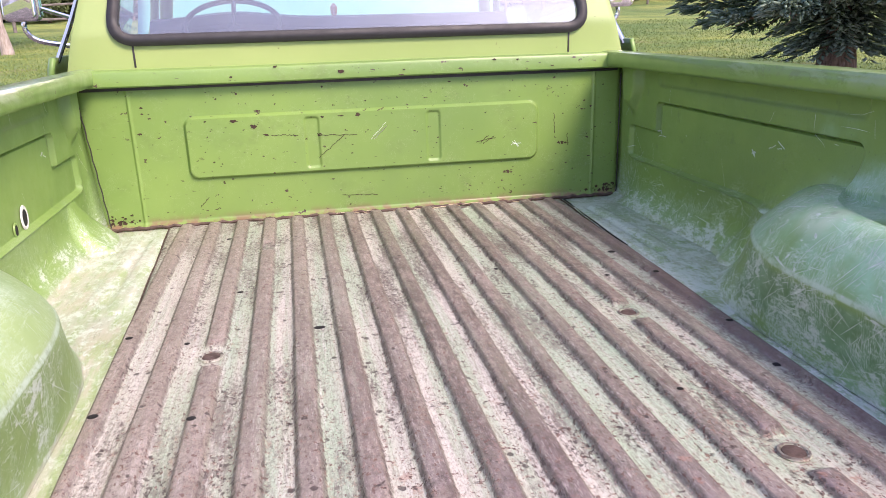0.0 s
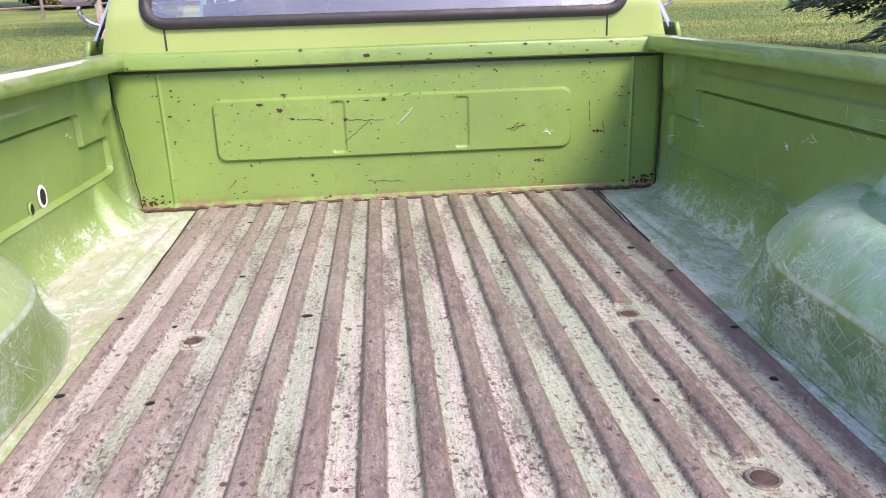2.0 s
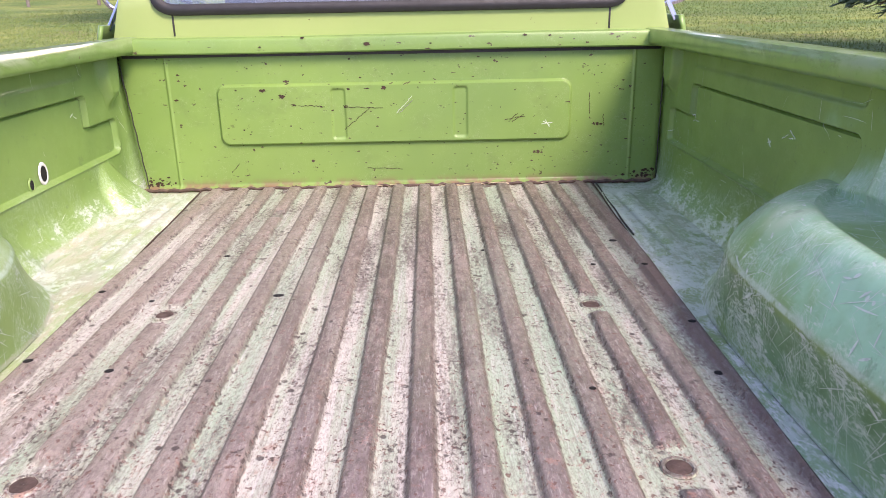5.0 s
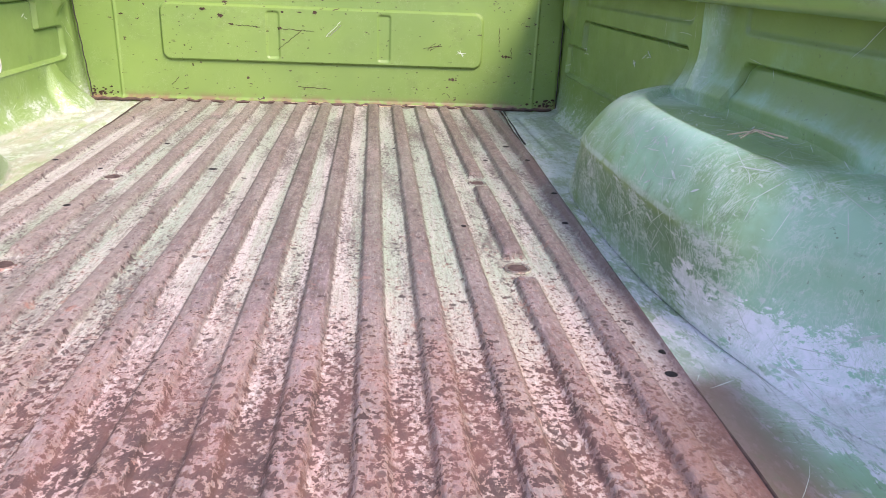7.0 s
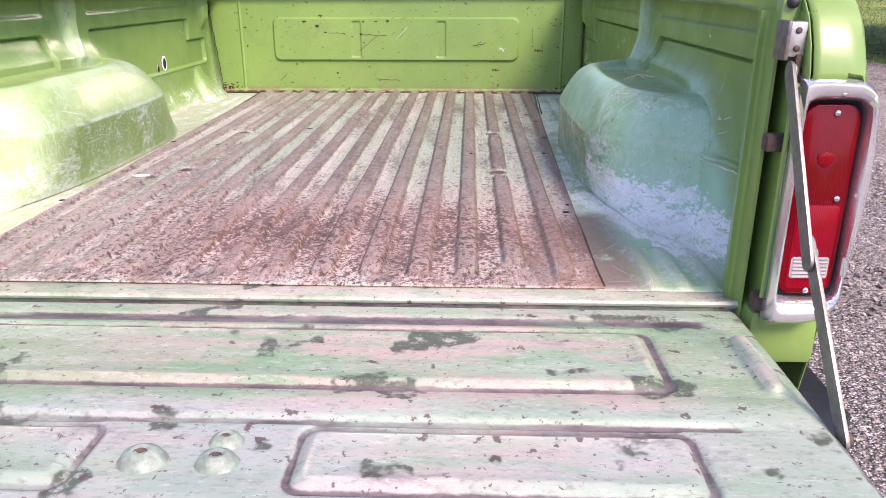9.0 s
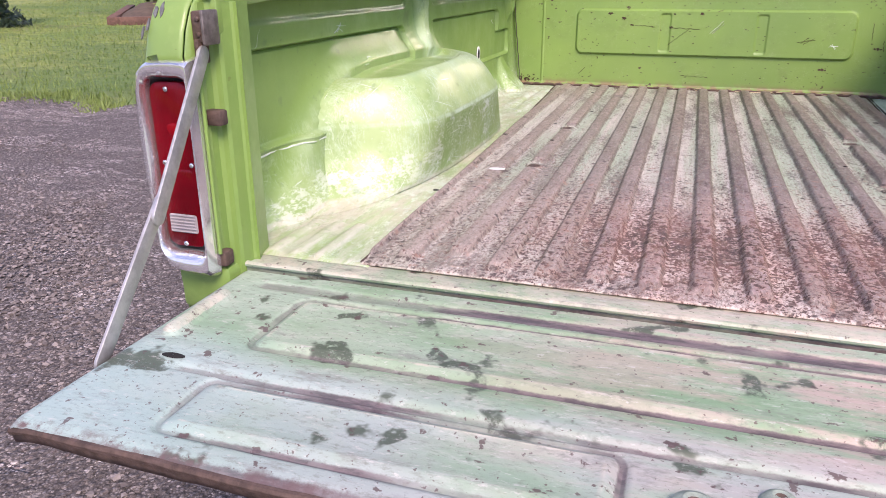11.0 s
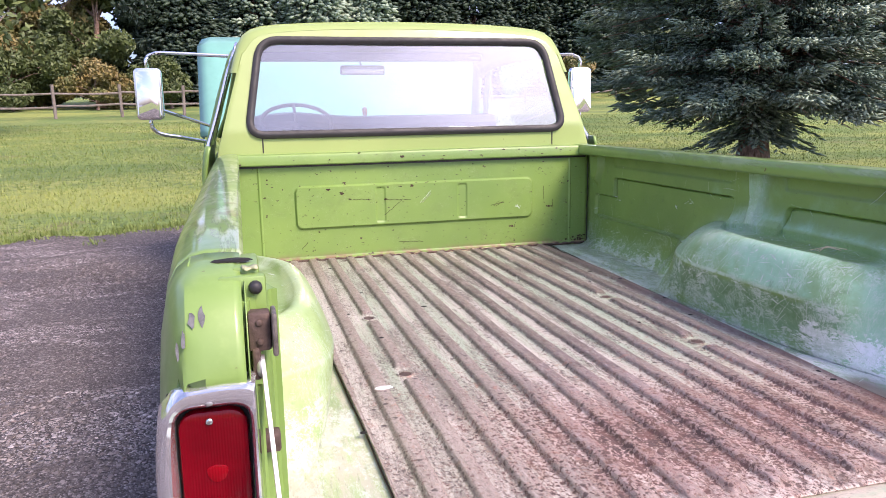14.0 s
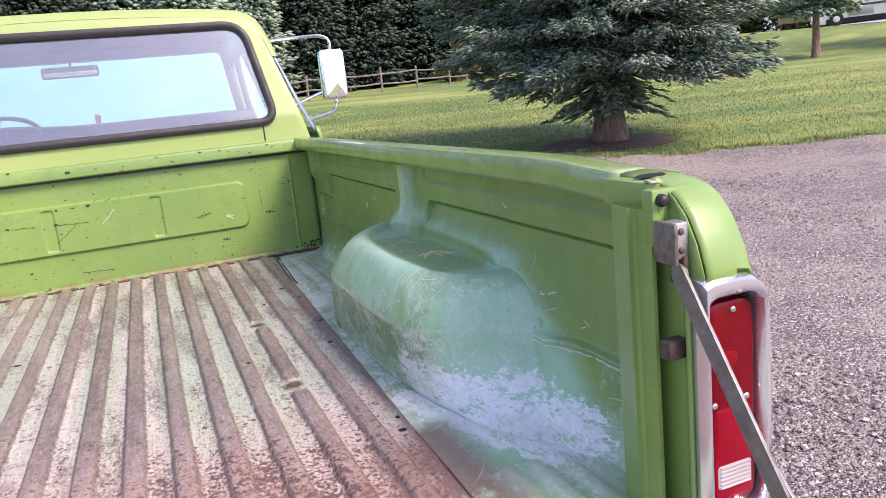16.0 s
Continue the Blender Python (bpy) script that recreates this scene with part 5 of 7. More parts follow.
def quarter(sx):
    ys = [0.10, 0.13, 0.16, 0.20, 0.24, 0.29, 0.35, 0.5, 0.7, 0.95, 1.2, 1.5, 1.8, 2.1, 2.35, 2.48, 2.515, 2.522]
    rows = []
    for y in ys:
        s = [(x, sag(z, rail_drop(y))) for x, z in shoulder(y)]
        if y > 2.52:
            s = [(x - 0.012 if x > 0.86 else x, z - 0.006) for x, z in s]
        rows.append([(sx * x, y, z) for x, z in s])
    ob = part("bed_side_outer", surface(rows, flip=sx > 0), M_RAIL, truck, "green outer bed side with a flat top rail")
    thick(ob, 0.004, -1)
    # rear corner, rounding down to the tail light
    prof = [(0.104, 1.3015 - rail_drop(0.104)), (0.06, 1.3015 - rail_drop(0.06)), (0.03, 1.2850), (0.0, 1.2775), (-0.022, 1.264), (-0.042, 1.243), (-0.060, 1.210), (-0.072, 1.172), (-0.070, 1.150)]
    rows = []
    for k, (y, zt) in enumerate(prof):
        r = []
        drop = 1.3015 - zt
        for x, z in [(0.822, 1.299)] + shoulder(0.10)[4:]:
            zz = sag(z, drop)
            xx = x - 0.020 * (1 - sstep(-0.07, 0.09, y)) * sstep(0.885, 0.92, x)
            r.append((sx * (max(xx, 0.8165) if k > 1 else xx), y if zz > 1.148 else max(y, -0.030), zz))
        rows.append(r)
    corner = part("rear_corner", surface(rows, flip=sx < 0), M_GREEN, ob, "rounded green rear corner with chipped paint")
    thick(corner, 0.004, -1)
    inner = [[(sx * 0.8172, yy + 0.002, zt - 0.001), (sx * 0.8172, yy * 0.5, zt - 0.004), (sx * 0.8172, 0.002, zt - 0.006)] for yy, zt in prof[3:]]
    thick(part("corner_flange", surface(inner, flip=sx > 0), M_GREEN, corner), 0.0015)
    # rusted pocket hole on the rail
    hole = [[(sx * (0.832 + 0.021 * math.cos(a) * s * (1 + 0.12 * math.sin(3 * a))), 0.046 + 0.0075 * math.sin(a) * s * (1 + 0.30 * math.cos(3 * a + 1)), 1.2872 + 0.06 * 0.0075 * math.sin(a) * s + e) for s, e in ((1.25, -0.001), (1.0, 0.0012), (0.05, 0.0014))] for a in [2 * math.pi * k / 16 for k in range(16)]]
    part("pocket_hole", surface(hole, close_u=True), M_HOLE, ob)
    if sx < 0:
        for cx, cz, w, h, mt, sd in ((-0.880, 1.236, 0.0042, 0.008, M_GREYCHIP, 1), (-0.869, 1.240, 0.0035, 0.010, M_GREYCHIP, 2), (-0.890, 1.216, 0.0022, 0.010, M_GREYCHIP, 3), (-0.897, 1.205, 0.0018, 0.009, M_GREYCHIP, 4)):
            rr = random.Random(sd)
            out = [(cx + math.cos(a) * w * rr.uniform(0.7, 1.3), cz + math.sin(a) * h * rr.uniform(0.7, 1.3)) for a in [2 * math.pi * k / 9 for k in range(9)]]
            bm = prism(out, lambda u, v, q: (u, -0.0425 - (1.243 - v) * 0.545 - q + 0.002, v), 0.0028)
            part("paint_chip", bm, mt, corner)
    return ob


for sx in (-1, 1):
    quarter(sx)

def rear_post(sx):
    plan = [(0.778, 0.028), (0.782, 0.036), (0.797, 0.090), (0.803, 0.097), (0.890, 0.100), (0.890, -0.020), (0.846, -0.030), (0.818, -0.032), (0.814, -0.028), (0.813, -0.012), (0.806, -0.008), (0.797, -0.006), (0.793, 0.000), (0.789, 0.024), (0.785, 0.028)]
    if sx > 0:                       # open latch channel
        plan[7:13] = [(0.819, -0.032), (0.8165, -0.030), (0.8160, 0.062), (0.7995, 0.062), (0.7985, -0.002), (0.7935, -0.001)]
    bm = prism([(sx * u, v) for u, v in plan], lambda u, v, w: (u, v, FZ - 0.05 + w), 0.5)
    ob = part("rear_post", bm, M_GREEN, truck, "green rear bed post beside the tailgate", smooth=False)
    part("post_cap", rbox(*sorted((sx * 0.799, sx * 0.832)), 0.014, 0.112, 1.246, 1.2835, 0.004), M_GREEN, ob)
    if sx > 0:
        # added dark sheet standing in for deep shade in the channel
        part("channel_shade", rbox(0.7990, 0.8165, 0.050, 0.064, FZ - 0.04, 1.24, 0.001, 1), M_SEAL_SHADE, ob, "dark sheet for the shade in the latch channel")
    part("channel_back", rbox(*sorted((sx * 0.792, sx * 0.850)), -0.008, 0.016, 1.20, 1.276, 0.004), M_GREEN, ob)
    flap = [[(sx * (0.800 + 0.020 * u / 8), 0.018 - 0.012 * v - 0.004 * math.sin(u * 1.3) * v, 1.2850 - 0.003 * v * v + 0.0012 * math.sin(u)) for v in (0, 0.5, 1.0)] for u in range(9)]
    thick(part("torn_flap", surface(flap), M_PALECHIP, ob, "torn pale metal flap at the rail end"), 0.0015)
    # latch striker, rubber stop and lower bumper
    latch = part("latch_bracket", rbox(*sorted((sx * 0.790, sx * 0.817)), -0.046, -0.020, 1.190, 1.238, 0.004), M_STEEL if sx > 0 else M_RUSTY, ob, "worn steel tailgate striker")
    part("striker_plate", rbox(*sorted((sx * 0.783, sx * 0.7895)), -0.060, -0.018, 1.186, 1.240, 0.003), M_DARKSTEEL, latch)
    for zz in (1.202, 1.226):
        bolt((sx * 0.804, -0.046, zz), (0, -1, 0), 0.0045, 0.003, M_RUSTY, latch)
    bolt((sx * 0.805, -0.008, 1.262), (0, -1, 0), 0.0085, 0.011, M_RUBBER, ob, "rubber_stop")
    part("bumper_block", rbox(*sorted((sx * 0.786, sx * 0.822)), -0.038, -0.015, 1.054, 1.080, 0.004), M_RUSTY, ob, "rusty bumper block")
    part("hinge_pin", rbox(*sorted((sx * 0.800, sx * 0.822)), -0.046, -0.018, 0.802, 0.832, 0.006), M_RUSTY, ob, "rusty tailgate hinge")
    part("flange", tube([(sx * 0.8075, -0.050, 0.83 + 0.02 * i) for i in range(17)], 0.0035, 6), M_GREEN, ob)
    return ob


for sx in (-1, 1):
    rear_post(sx)


def tail_light(sx):
    """Tall lens in a bright bezel, curving forward at its foot and round its outer side."""
    light = part("tail_light", prism([(sx * u, v) for u, v in rrect(0.822, 0.920, 0.800, 1.150, 0.02)], lambda u, v, w: (u, -0.02 - w, v), 0.03), M_HOLE, truck, "tall red tail light in a bright bezel")

    def outer(n=10):
        pts = []
        for k in range(n + 1):          # outer side, top to bottom
            t = k / n
            pts.append((0.925 + 0.016 * math.sin(math.pi * min(1, t * 1.15)) - 0.012 * t, 1.130 - t * (1.130 - 0.835)))
        top = [(0.812, 1.166), (0.85, 1.167), (0.89, 1.164), (0.908, 1.153)]
        bot = [(0.902, 0.812), (0.888, 0.798), (0.86, 0.792), (0.812, 0.790)]
        return top + pts + bot

    def lens_line(e=0.0):
        o = rrect(0.8255 - e, 0.903 + e, 0.838 - e, 1.128 + e, 0.018 + e * 0.5, 5)
        return o

    A = outer()
    # one ring of the bezel through matching points round the opening
    cx, cz = 0.866, 0.980

    def ang(p):
        return math.atan2((p[1] - cz) / 0.17, (p[0] - cx) / 0.05)

    def at_angle(poly, a):
        best = None
        dx, dz = math.cos(a) * 0.05, math.sin(a) * 0.17
        n = len(poly)
        for i in range(n):
            (x1, z1), (x2, z2) = poly[i], poly[(i + 1) % n]
            ex, ez = x2 - x1, z2 - z1
            den = dx * ez - dz * ex
            if abs(den) < 1e-9:
                continue
            s = ((x1 - cx) * ez - (z1 - cz) * ex) / den
            u = ((x1 - cx) * dz - (z1 - cz) * dx) / den
            if s > 0 and -1e-6 <= u <= 1 + 1e-6 and (best is None or s > best):
                best = s
        best = best or 1.0
        return cx + dx * best, cz + dz * best
    rows = []
    L = lens_line(0.004)
    for k in range(96):
        a = 2 * math.pi * k / 96
        ox, oz = at_angle(A, a)
        ix, iz = at_angle(L, a)
        r = []
        for t, y in ((1.05, -0.046), (1.0, -0.056), (0.93, -0.070), (0.75, -0.078), (0.50, -0.079), (0.28, -0.076), (0.10, -0.066), (0.0, -0.052), (0.0, -0.045)):
            x, z = ix + (ox - ix) * t, iz + (oz - iz) * t
            y += 0.05 * sstep(0.905, 0.945, x) * 0.35
            r.append((sx * x, y, z))
        rows.append(r)
    part("bezel", surface(rows, flip=sx < 0, close_u=True), M_BEZEL, light, "worn bright metal bezel")

    def lens(name, z0, z1, mat, off=0.0, x0=0.8240, x1=0.9045, label="", rad=0.022):
        out = rrect(x0, x1, z0, z1, rad, 5)
        bm = prism([(sx * u, v) for u, v in out], lambda u, v, w: (u, -0.046 - w, v), 0.016 + off, 0.0055)
        return part(name, bm, mat, light, label)
    lens("lens", 0.8405, 1.1285, M_RED, 0.0, label="tall red tail light lens")
    lens("lower_lens", 0.848, 0.984, M_RED2 if sx > 0 else M_RED, 0.0012, 0.8325, 0.8985, label="red brake light lens", rad=0.010)
    lens("reversing_lens", 0.866, 0.903, M_CLEAR, 0.003, 0.836, 0.895, "clear reversing lens", 0.006)
    for k in range(6):
        part("lens_rib", rbox(*sorted((sx * 0.840, sx * 0.891)), -0.0672, -0.0640, 0.8695 + 0.0058 * k, 0.8718 + 0.0058 * k, 0.0006, 1), M_CLEAR, light)
    # brighter red disc painting the glint of the bulb behind the lens
    bulb = [(0.863 + 0.0125 * math.cos(an), 1.054 + (0.016 if math.sin(an) < 0 else 0.006) * math.sin(an)) for an in [2 * math.pi * k / 20 for k in range(20)]]
    part("bulb_glint", prism([(sx * u, v) for u, v in bulb], lambda u, v, w: (u, -0.0612 - w, v), 0.0022, 0.001), M_GLINT, light)
    for x, z in ((0.868, 1.116), (0.888, 0.992), (0.835, 0.990), (0.866, 0.848)):
        bolt((sx * x, -0.0622, z), (0, -1, 0), 0.0046, 0.0035, M_CHROME, light, "screw")
    bolt((sx * 0.866, -0.074, 1.1445), (0, -1, 0.3), 0.005, 0.004, M_STEEL, light, "screw")
    return light


for sx in (-1, 1):
    tail_light(sx)


def tailgate():
    GZ = 0.789
    xs = lines(-0.787, 0.787, 0.02, [(c, 0.020, 0.0025) for c in (-0.622, 0.622, -0.077, 0.162)] + [(-0.754, 0.024, 0.0025), (0.754, 0.024, 0.0025), (-0.70, 0.016, 0.004), (0.06, 0.05, 0.006)])
    ys = lines(-0.528, -0.015, 0.012, [(c, 0.0155, 0.0022) for c in (-0.062, -0.100, -0.268, -0.358, -0.482)] + [(-0.517, 0.011, 0.0022), (-0.312, 0.008, 0.004)])

    def z(x, y):
        h = 0.0
        q = sd_rect(x, y, -0.612, 0.612, -0.260, -0.107, 0.018)
        h += 0.002 * inside(q, 0.006) + 0.0035 * inside(abs(q + 0.010) - 0.006, 0.006)
        h -= 0.0058 * inside(abs(sd_rect(x, y, -0.622, 0.622, -0.269, -0.098, 0.02)) - 0.006, 0.006)
        for a, b in ((-0.608, -0.083), (0.168, 0.608)):
            q = sd_rect(x, y, a + 0.004, b - 0.004, -0.474, -0.376, 0.016)
            h += 0.002 * inside(q, 0.006) + 0.0035 * inside(abs(q + 0.009) - 0.005, 0.006)
            h -= 0.0055 * inside(abs(sd_rect(x, y, a - 0.006, b + 0.006, -0.484, -0.366, 0.018)) - 0.005, 0.006)
        h += 0.004 * inside(sd_rect(x, y, -0.77, 0.77, -0.345, -0.290, 0.012), 0.014)
        h -= 0.0055 * (1 - sstep(0.003, 0.010, abs(y + 0.352))) * (1 - sstep(0.66, 0.70, abs(x)))
        h -= 0.0055 * (1 - sstep(0.009, 0.018, abs(y + 0.062))) * (1 - sstep(0.70, 0.74, abs(x)))
        h += 0.0125 * inside(sd_rect(abs(x), y, 0.7405, 0.7645, -0.275, -0.118, 0.011), 0.0085)
        h += 0.0006 * math.sin(6 * x) * math.sin(9 * y)
        e = max(0.0, -0.505 - y)
        h -= 12 * e * e
        e = max(0.0, abs(x) - 0.775)
        h -= 30 * e * e
        dent = 0.010 * math.exp(-((x - 0.06) / 0.05) ** 2) + 0.006 * math.exp(-((x + 0.25) / 0.06) ** 2) + 0.005 * math.exp(-((x - 0.5) / 0.09) ** 2)
        return GZ + h - dent * (1 - sstep(-0.53, -0.49, y))
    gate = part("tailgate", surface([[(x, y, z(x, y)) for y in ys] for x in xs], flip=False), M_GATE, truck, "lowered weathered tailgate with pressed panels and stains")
    rng = random.Random(4)
    pts = []
    for i in range(60):
        x = -0.787 + 1.574 * i / 59
        pts.append((x, -0.527 + 0.003 * math.sin(7 * x + 1) + rng.uniform(-0.0015, 0.0015), z(x, -0.5279) - 0.004))
    edge = part("front_edge", tube(pts, 0.0055, 8), M_RUSTY, gate, "rusty bent edge of the tailgate")
    thick(part("edge_flange", surface([[(x, y + 0.0005 + 0.003 * v, z0 - 0.018 * v + 0.0015 * math.sin(23 * x)) for v in (0, 0.5, 1.0)] for x, y, z0 in pts]), M_RUSTY, edge), 0.002)
    part("underside", rbox(-0.750, 0.750, -0.485, -0.030, GZ - 0.050, GZ - 0.012, 0.010), M_GREEN, gate)
    for x, y, r in ((-0.004, -0.438, 0.026), (0.078, -0.400, 0.019), (0.080, -0.440, 0.023)):
        zz = z(x, y)
        rows = [[(x + math.cos(2 * math.pi * k / 20) * r * s, y + math.sin(2 * math.pi * k / 20) * r * s * 0.85, zz + h * r) for s, h in ((1.15, -0.05), (1.0, 0.10), (0.80, 0.42), (0.45, 0.58), (0.22, 0.52), (0.12, 0.25), (0.01, 0.22))] for k in range(20)]
        ros = part("lock_rosette", surface(rows, close_u=True), M_ROSETTE, gate)
        part("socket", surface([[(x + math.cos(2 * math.pi * k / 12) * r * q, y - r * 0.1 + math.sin(2 * math.pi * k / 12) * r * q * 0.8, zz + h * r) for q, h in ((0.34, 0.40), (0.30, 0.56), (0.02, 0.40))] for k in range(12)], close_u=True), M_RUSTY, ros)
    slot = [[(-0.697 + 0.016 * math.cos(a) * s, -0.333 + 0.006 * math.sin(a) * s, z(-0.697, -0.333) + 0.0012 + e) for s, e in ((1.2, -0.001), (1.0, 0.0), (0.05, 0.0002))] for a in [2 * math.pi * k / 12 for k in range(12)]]
    part("slot", surface(slot, close_u=True), M_HOLE, gate)
    # sill between floor and gate, with its rolled hinge edge
    sill = part("rear_sill", rbox(-0.800, 0.800, 0.004, 0.070, FZ - 0.05, FZ - 0.0055, 0.004), M_GATE, truck, "worn sill at the bed's rear edge")
    part("hinge_gap", rbox(-0.790, 0.790, -0.020, 0.003, GZ - 0.045, GZ - 0.022, 0.003), M_HOLE, sill)
    part("hinge_roll", tube([(-0.795 + 0.053 * i, 0.005, FZ - 0.007) for i in range(31)], 0.006, 8), M_GATE, sill)
    for sx in (-1, 1):
        # right arm takes the darker steel, its shade put into the colour
        arm = part("support_arm", strap([(sx * 0.802, -0.042, 1.172), (sx * 0.790, -0.214, 0.950)], 0.026, 0.005), M_STEEL if sx < 0 else M_ARM_SHADED, truck, "flat folding steel tailgate arm")
        part("lower_link", strap([(sx * 0.7955, -0.198, 0.968), (sx * 0.793, -0.366, 0.782)], 0.025, 0.005), M_STEEL if sx < 0 else M_ARM_SHADED, arm)
        bolt((sx * 0.797, -0.206, 0.958), (sx, 0, 0), 0.009, 0.006, M_STEEL, arm, "rivet")
        bolt((sx * 0.803, -0.044, 1.170), (sx, -0.2, 0), 0.012, 0.008, M_STEEL, arm, "pivot_bolt")
        bolt((sx * 0.796, -0.364, 0.784), (sx, 0, 0), 0.010, 0.008, M_RUSTY, arm, "pivot_bolt")
        part("arm_lug", rbox(*sorted((sx * 0.804, sx * 0.814)), -0.050, -0.020, 1.155, 1.195, 0.004), M_RUSTY, arm)
    return gate


def strap(pts, w, t):
    """A flat bar between two points, its broad face sideways."""
    a, b = Vector(pts[0]), Vector(pts[1])
    d = (b - a).normalized()
    side = Vector((1, 0, 0))
    side = (side - d * side.dot(d)).normalized()
    up = d.cross(side)
    n = 7
    out = []
    for k in range(n + 1):
        an = math.pi / 2 + math.pi * k / n
        out.append((math.cos(an) * w / 2, math.sin(an) * w / 2))
    L = (b - a).length
    for k in range(n + 1):
        an = -math.pi / 2 + math.pi * k / n
        out.append((L + math.cos(an) * w / 2, math.sin(an) * w / 2))
    return prism(out, lambda u, v, q: a + d * u + up * v + side * (q - t / 2), t, 0.001)


tailgate()


def bumper():
    half = [(0.86, 0.17), (1.0, 0.17), (1.0, -0.02), (0.965, -0.075), (0.86, -0.13), (0.36, -0.13), (0.205, -0.31), (0.12, -0.41)]
    plan = half + [(-x, y) for x, y in half[::-1]] + [(-0.82, -0.06), (0.82, -0.06)]
    b = part("rear_bumper", prism(plan, lambda u, v, w: (u, v, 0.50 + w), 0.11, 0.010), M_BLACK, truck, "black step bumper with raised tread pattern")
    me = None
    for i in range(46):
        for j in range(5):
            x, y = -0.90 + 0.04 * i, -0.385 + 0.060 * j
            if y < -0.11 and abs(x) > 0.33 + (y + 0.13) * 0.86:
                continue
            if me is None:
                bm = bmesh.new()
                bmesh.ops.create_cube(bm, size=1)
                for v in bm.verts:
                    s = 0.35 if v.co.z > 0 else 1
                    v.co = Vector((v.co.x * 0.026 * s, v.co.y * 0.008 * s, v.co.z * 0.003))
                first = part("tread", bm, M_TREAD, b, smooth=False)
                me = first.data
                ob = first
            else:
                ob = new("tread", me)
                ob.parent = b
            ob.location = (x, y, 0.6112)
            ob.rotation_euler = (0, 0, radians(45 if (i + j) % 2 else -45))
    for sx in (-1, 1):
        part("bumper_bracket", rbox(*sorted((sx * 0.42, sx * 0.50)), -0.1, 0.4, 0.52, 0.58, 0.008), M_BLACK, b)
        part("lower_valance", rbox(*sorted((sx * 0.80, sx * 0.910)), -0.040, 0.10, 0.708, 0.80, 0.012), M_GREEN, truck)


bumper()


def wheel(x, y, z, r=0.37):
    w = part("wheel", bmesh_lathe([(r * 0.60, -0.11), (r * 0.86, -0.12), (r * 0.97, -0.10), (r, -0.06), (r, 0.06), (r * 0.97, 0.10), (r * 0.86, 0.12), (r * 0.60, 0.11)], (x, y, z)), M_RUBBER, truck, "black road tyre on a steel wheel")
    part("rim", bmesh_lathe([(r * 0.62, -0.10), (r * 0.58, -0.09), (r * 0.50, -0.02), (r * 0.25, 0.02), (0.01, 0.02), (0.01, 0.04), (r * 0.25, 0.04), (r * 0.5, 0.0), (r * 0.58, 0.08), (r * 0.62, 0.10)], (x, y, z)), M_STEEL, w)


def bmesh_lathe(prof, c, n=32):
    rows = [[(c[0] + h, c[1] + math.cos(2 * math.pi * k / n) * rr, c[2] + math.sin(2 * math.pi * k / n) * rr) for rr, h in prof] for k in range(n)]
    return surface(rows, close_u=True)


for sx in (-1, 1):
    wheel(sx * 0.80, 1.10, 0.05 * 1.10 + 0.362)
    wheel(sx * 0.80, 4.55, 0.05 * 4.55 + 0.362)

# ---- cab ----


def cab_y(z):
    return 2.535 + 0.27 * max(0.0, z - 1.40) + 0.05 * max(0.0, z - 1.80)


def cab_outline(s=0.0):
    """Half-width and height round the back of the cab, from the foot of one side over the roof to the other."""
    half = [(0.950, 1.10), (0.948, 1.20), (0.938, 1.29), (0.920, 1.36), (0.892, 1.46), (0.862, 1.56), (0.832, 1.66), (0.806, 1.745), (0.788, 1.795), (0.765, 1.832), (0.730, 1.858), (0.68, 1.873), (0.58, 1.884), (0.42, 1.893), (0.21, 1.899)]
    half = [(x - s * 0.9, z - (s if z > 1.75 else 0)) for x, z in half]
    return [(-x, z) for x, z in half] + [(0.0, 1.901 - s)] + [(x, z) for x, z in half[::-1]]


def window_outline(grow=0.0):
    pts = []
    corners = [((-0.765, 1.383), 0.075), ((0.765, 1.383), 0.075), ((0.690, 1.805), 0.085), ((-0.690, 1.805), 0.085)]
    n = len(corners)
    for i, (c, r) in enumerate(corners):
        c = Vector(c)
        p, q = Vector(corners[i - 1][0]), Vector(corners[(i + 1) % n][0])
        a, b = c + (p - c).normalized() * r, c + (q - c).normalized() * r
        for k in range(9):
            t = k / 8
            pts.append((a * (1 - t) ** 2 + c * 2 * t * (1 - t) + b * t * t))
    cen = Vector((0, 1.594))
    out = []
    for p in pts:
        d = (p - cen)
        out.append(p + Vector((math.copysign(grow, d.x) * min(1, abs(d.x) / 0.6), grow * max(-1, min(1, d.y / 0.18)))))
    return out


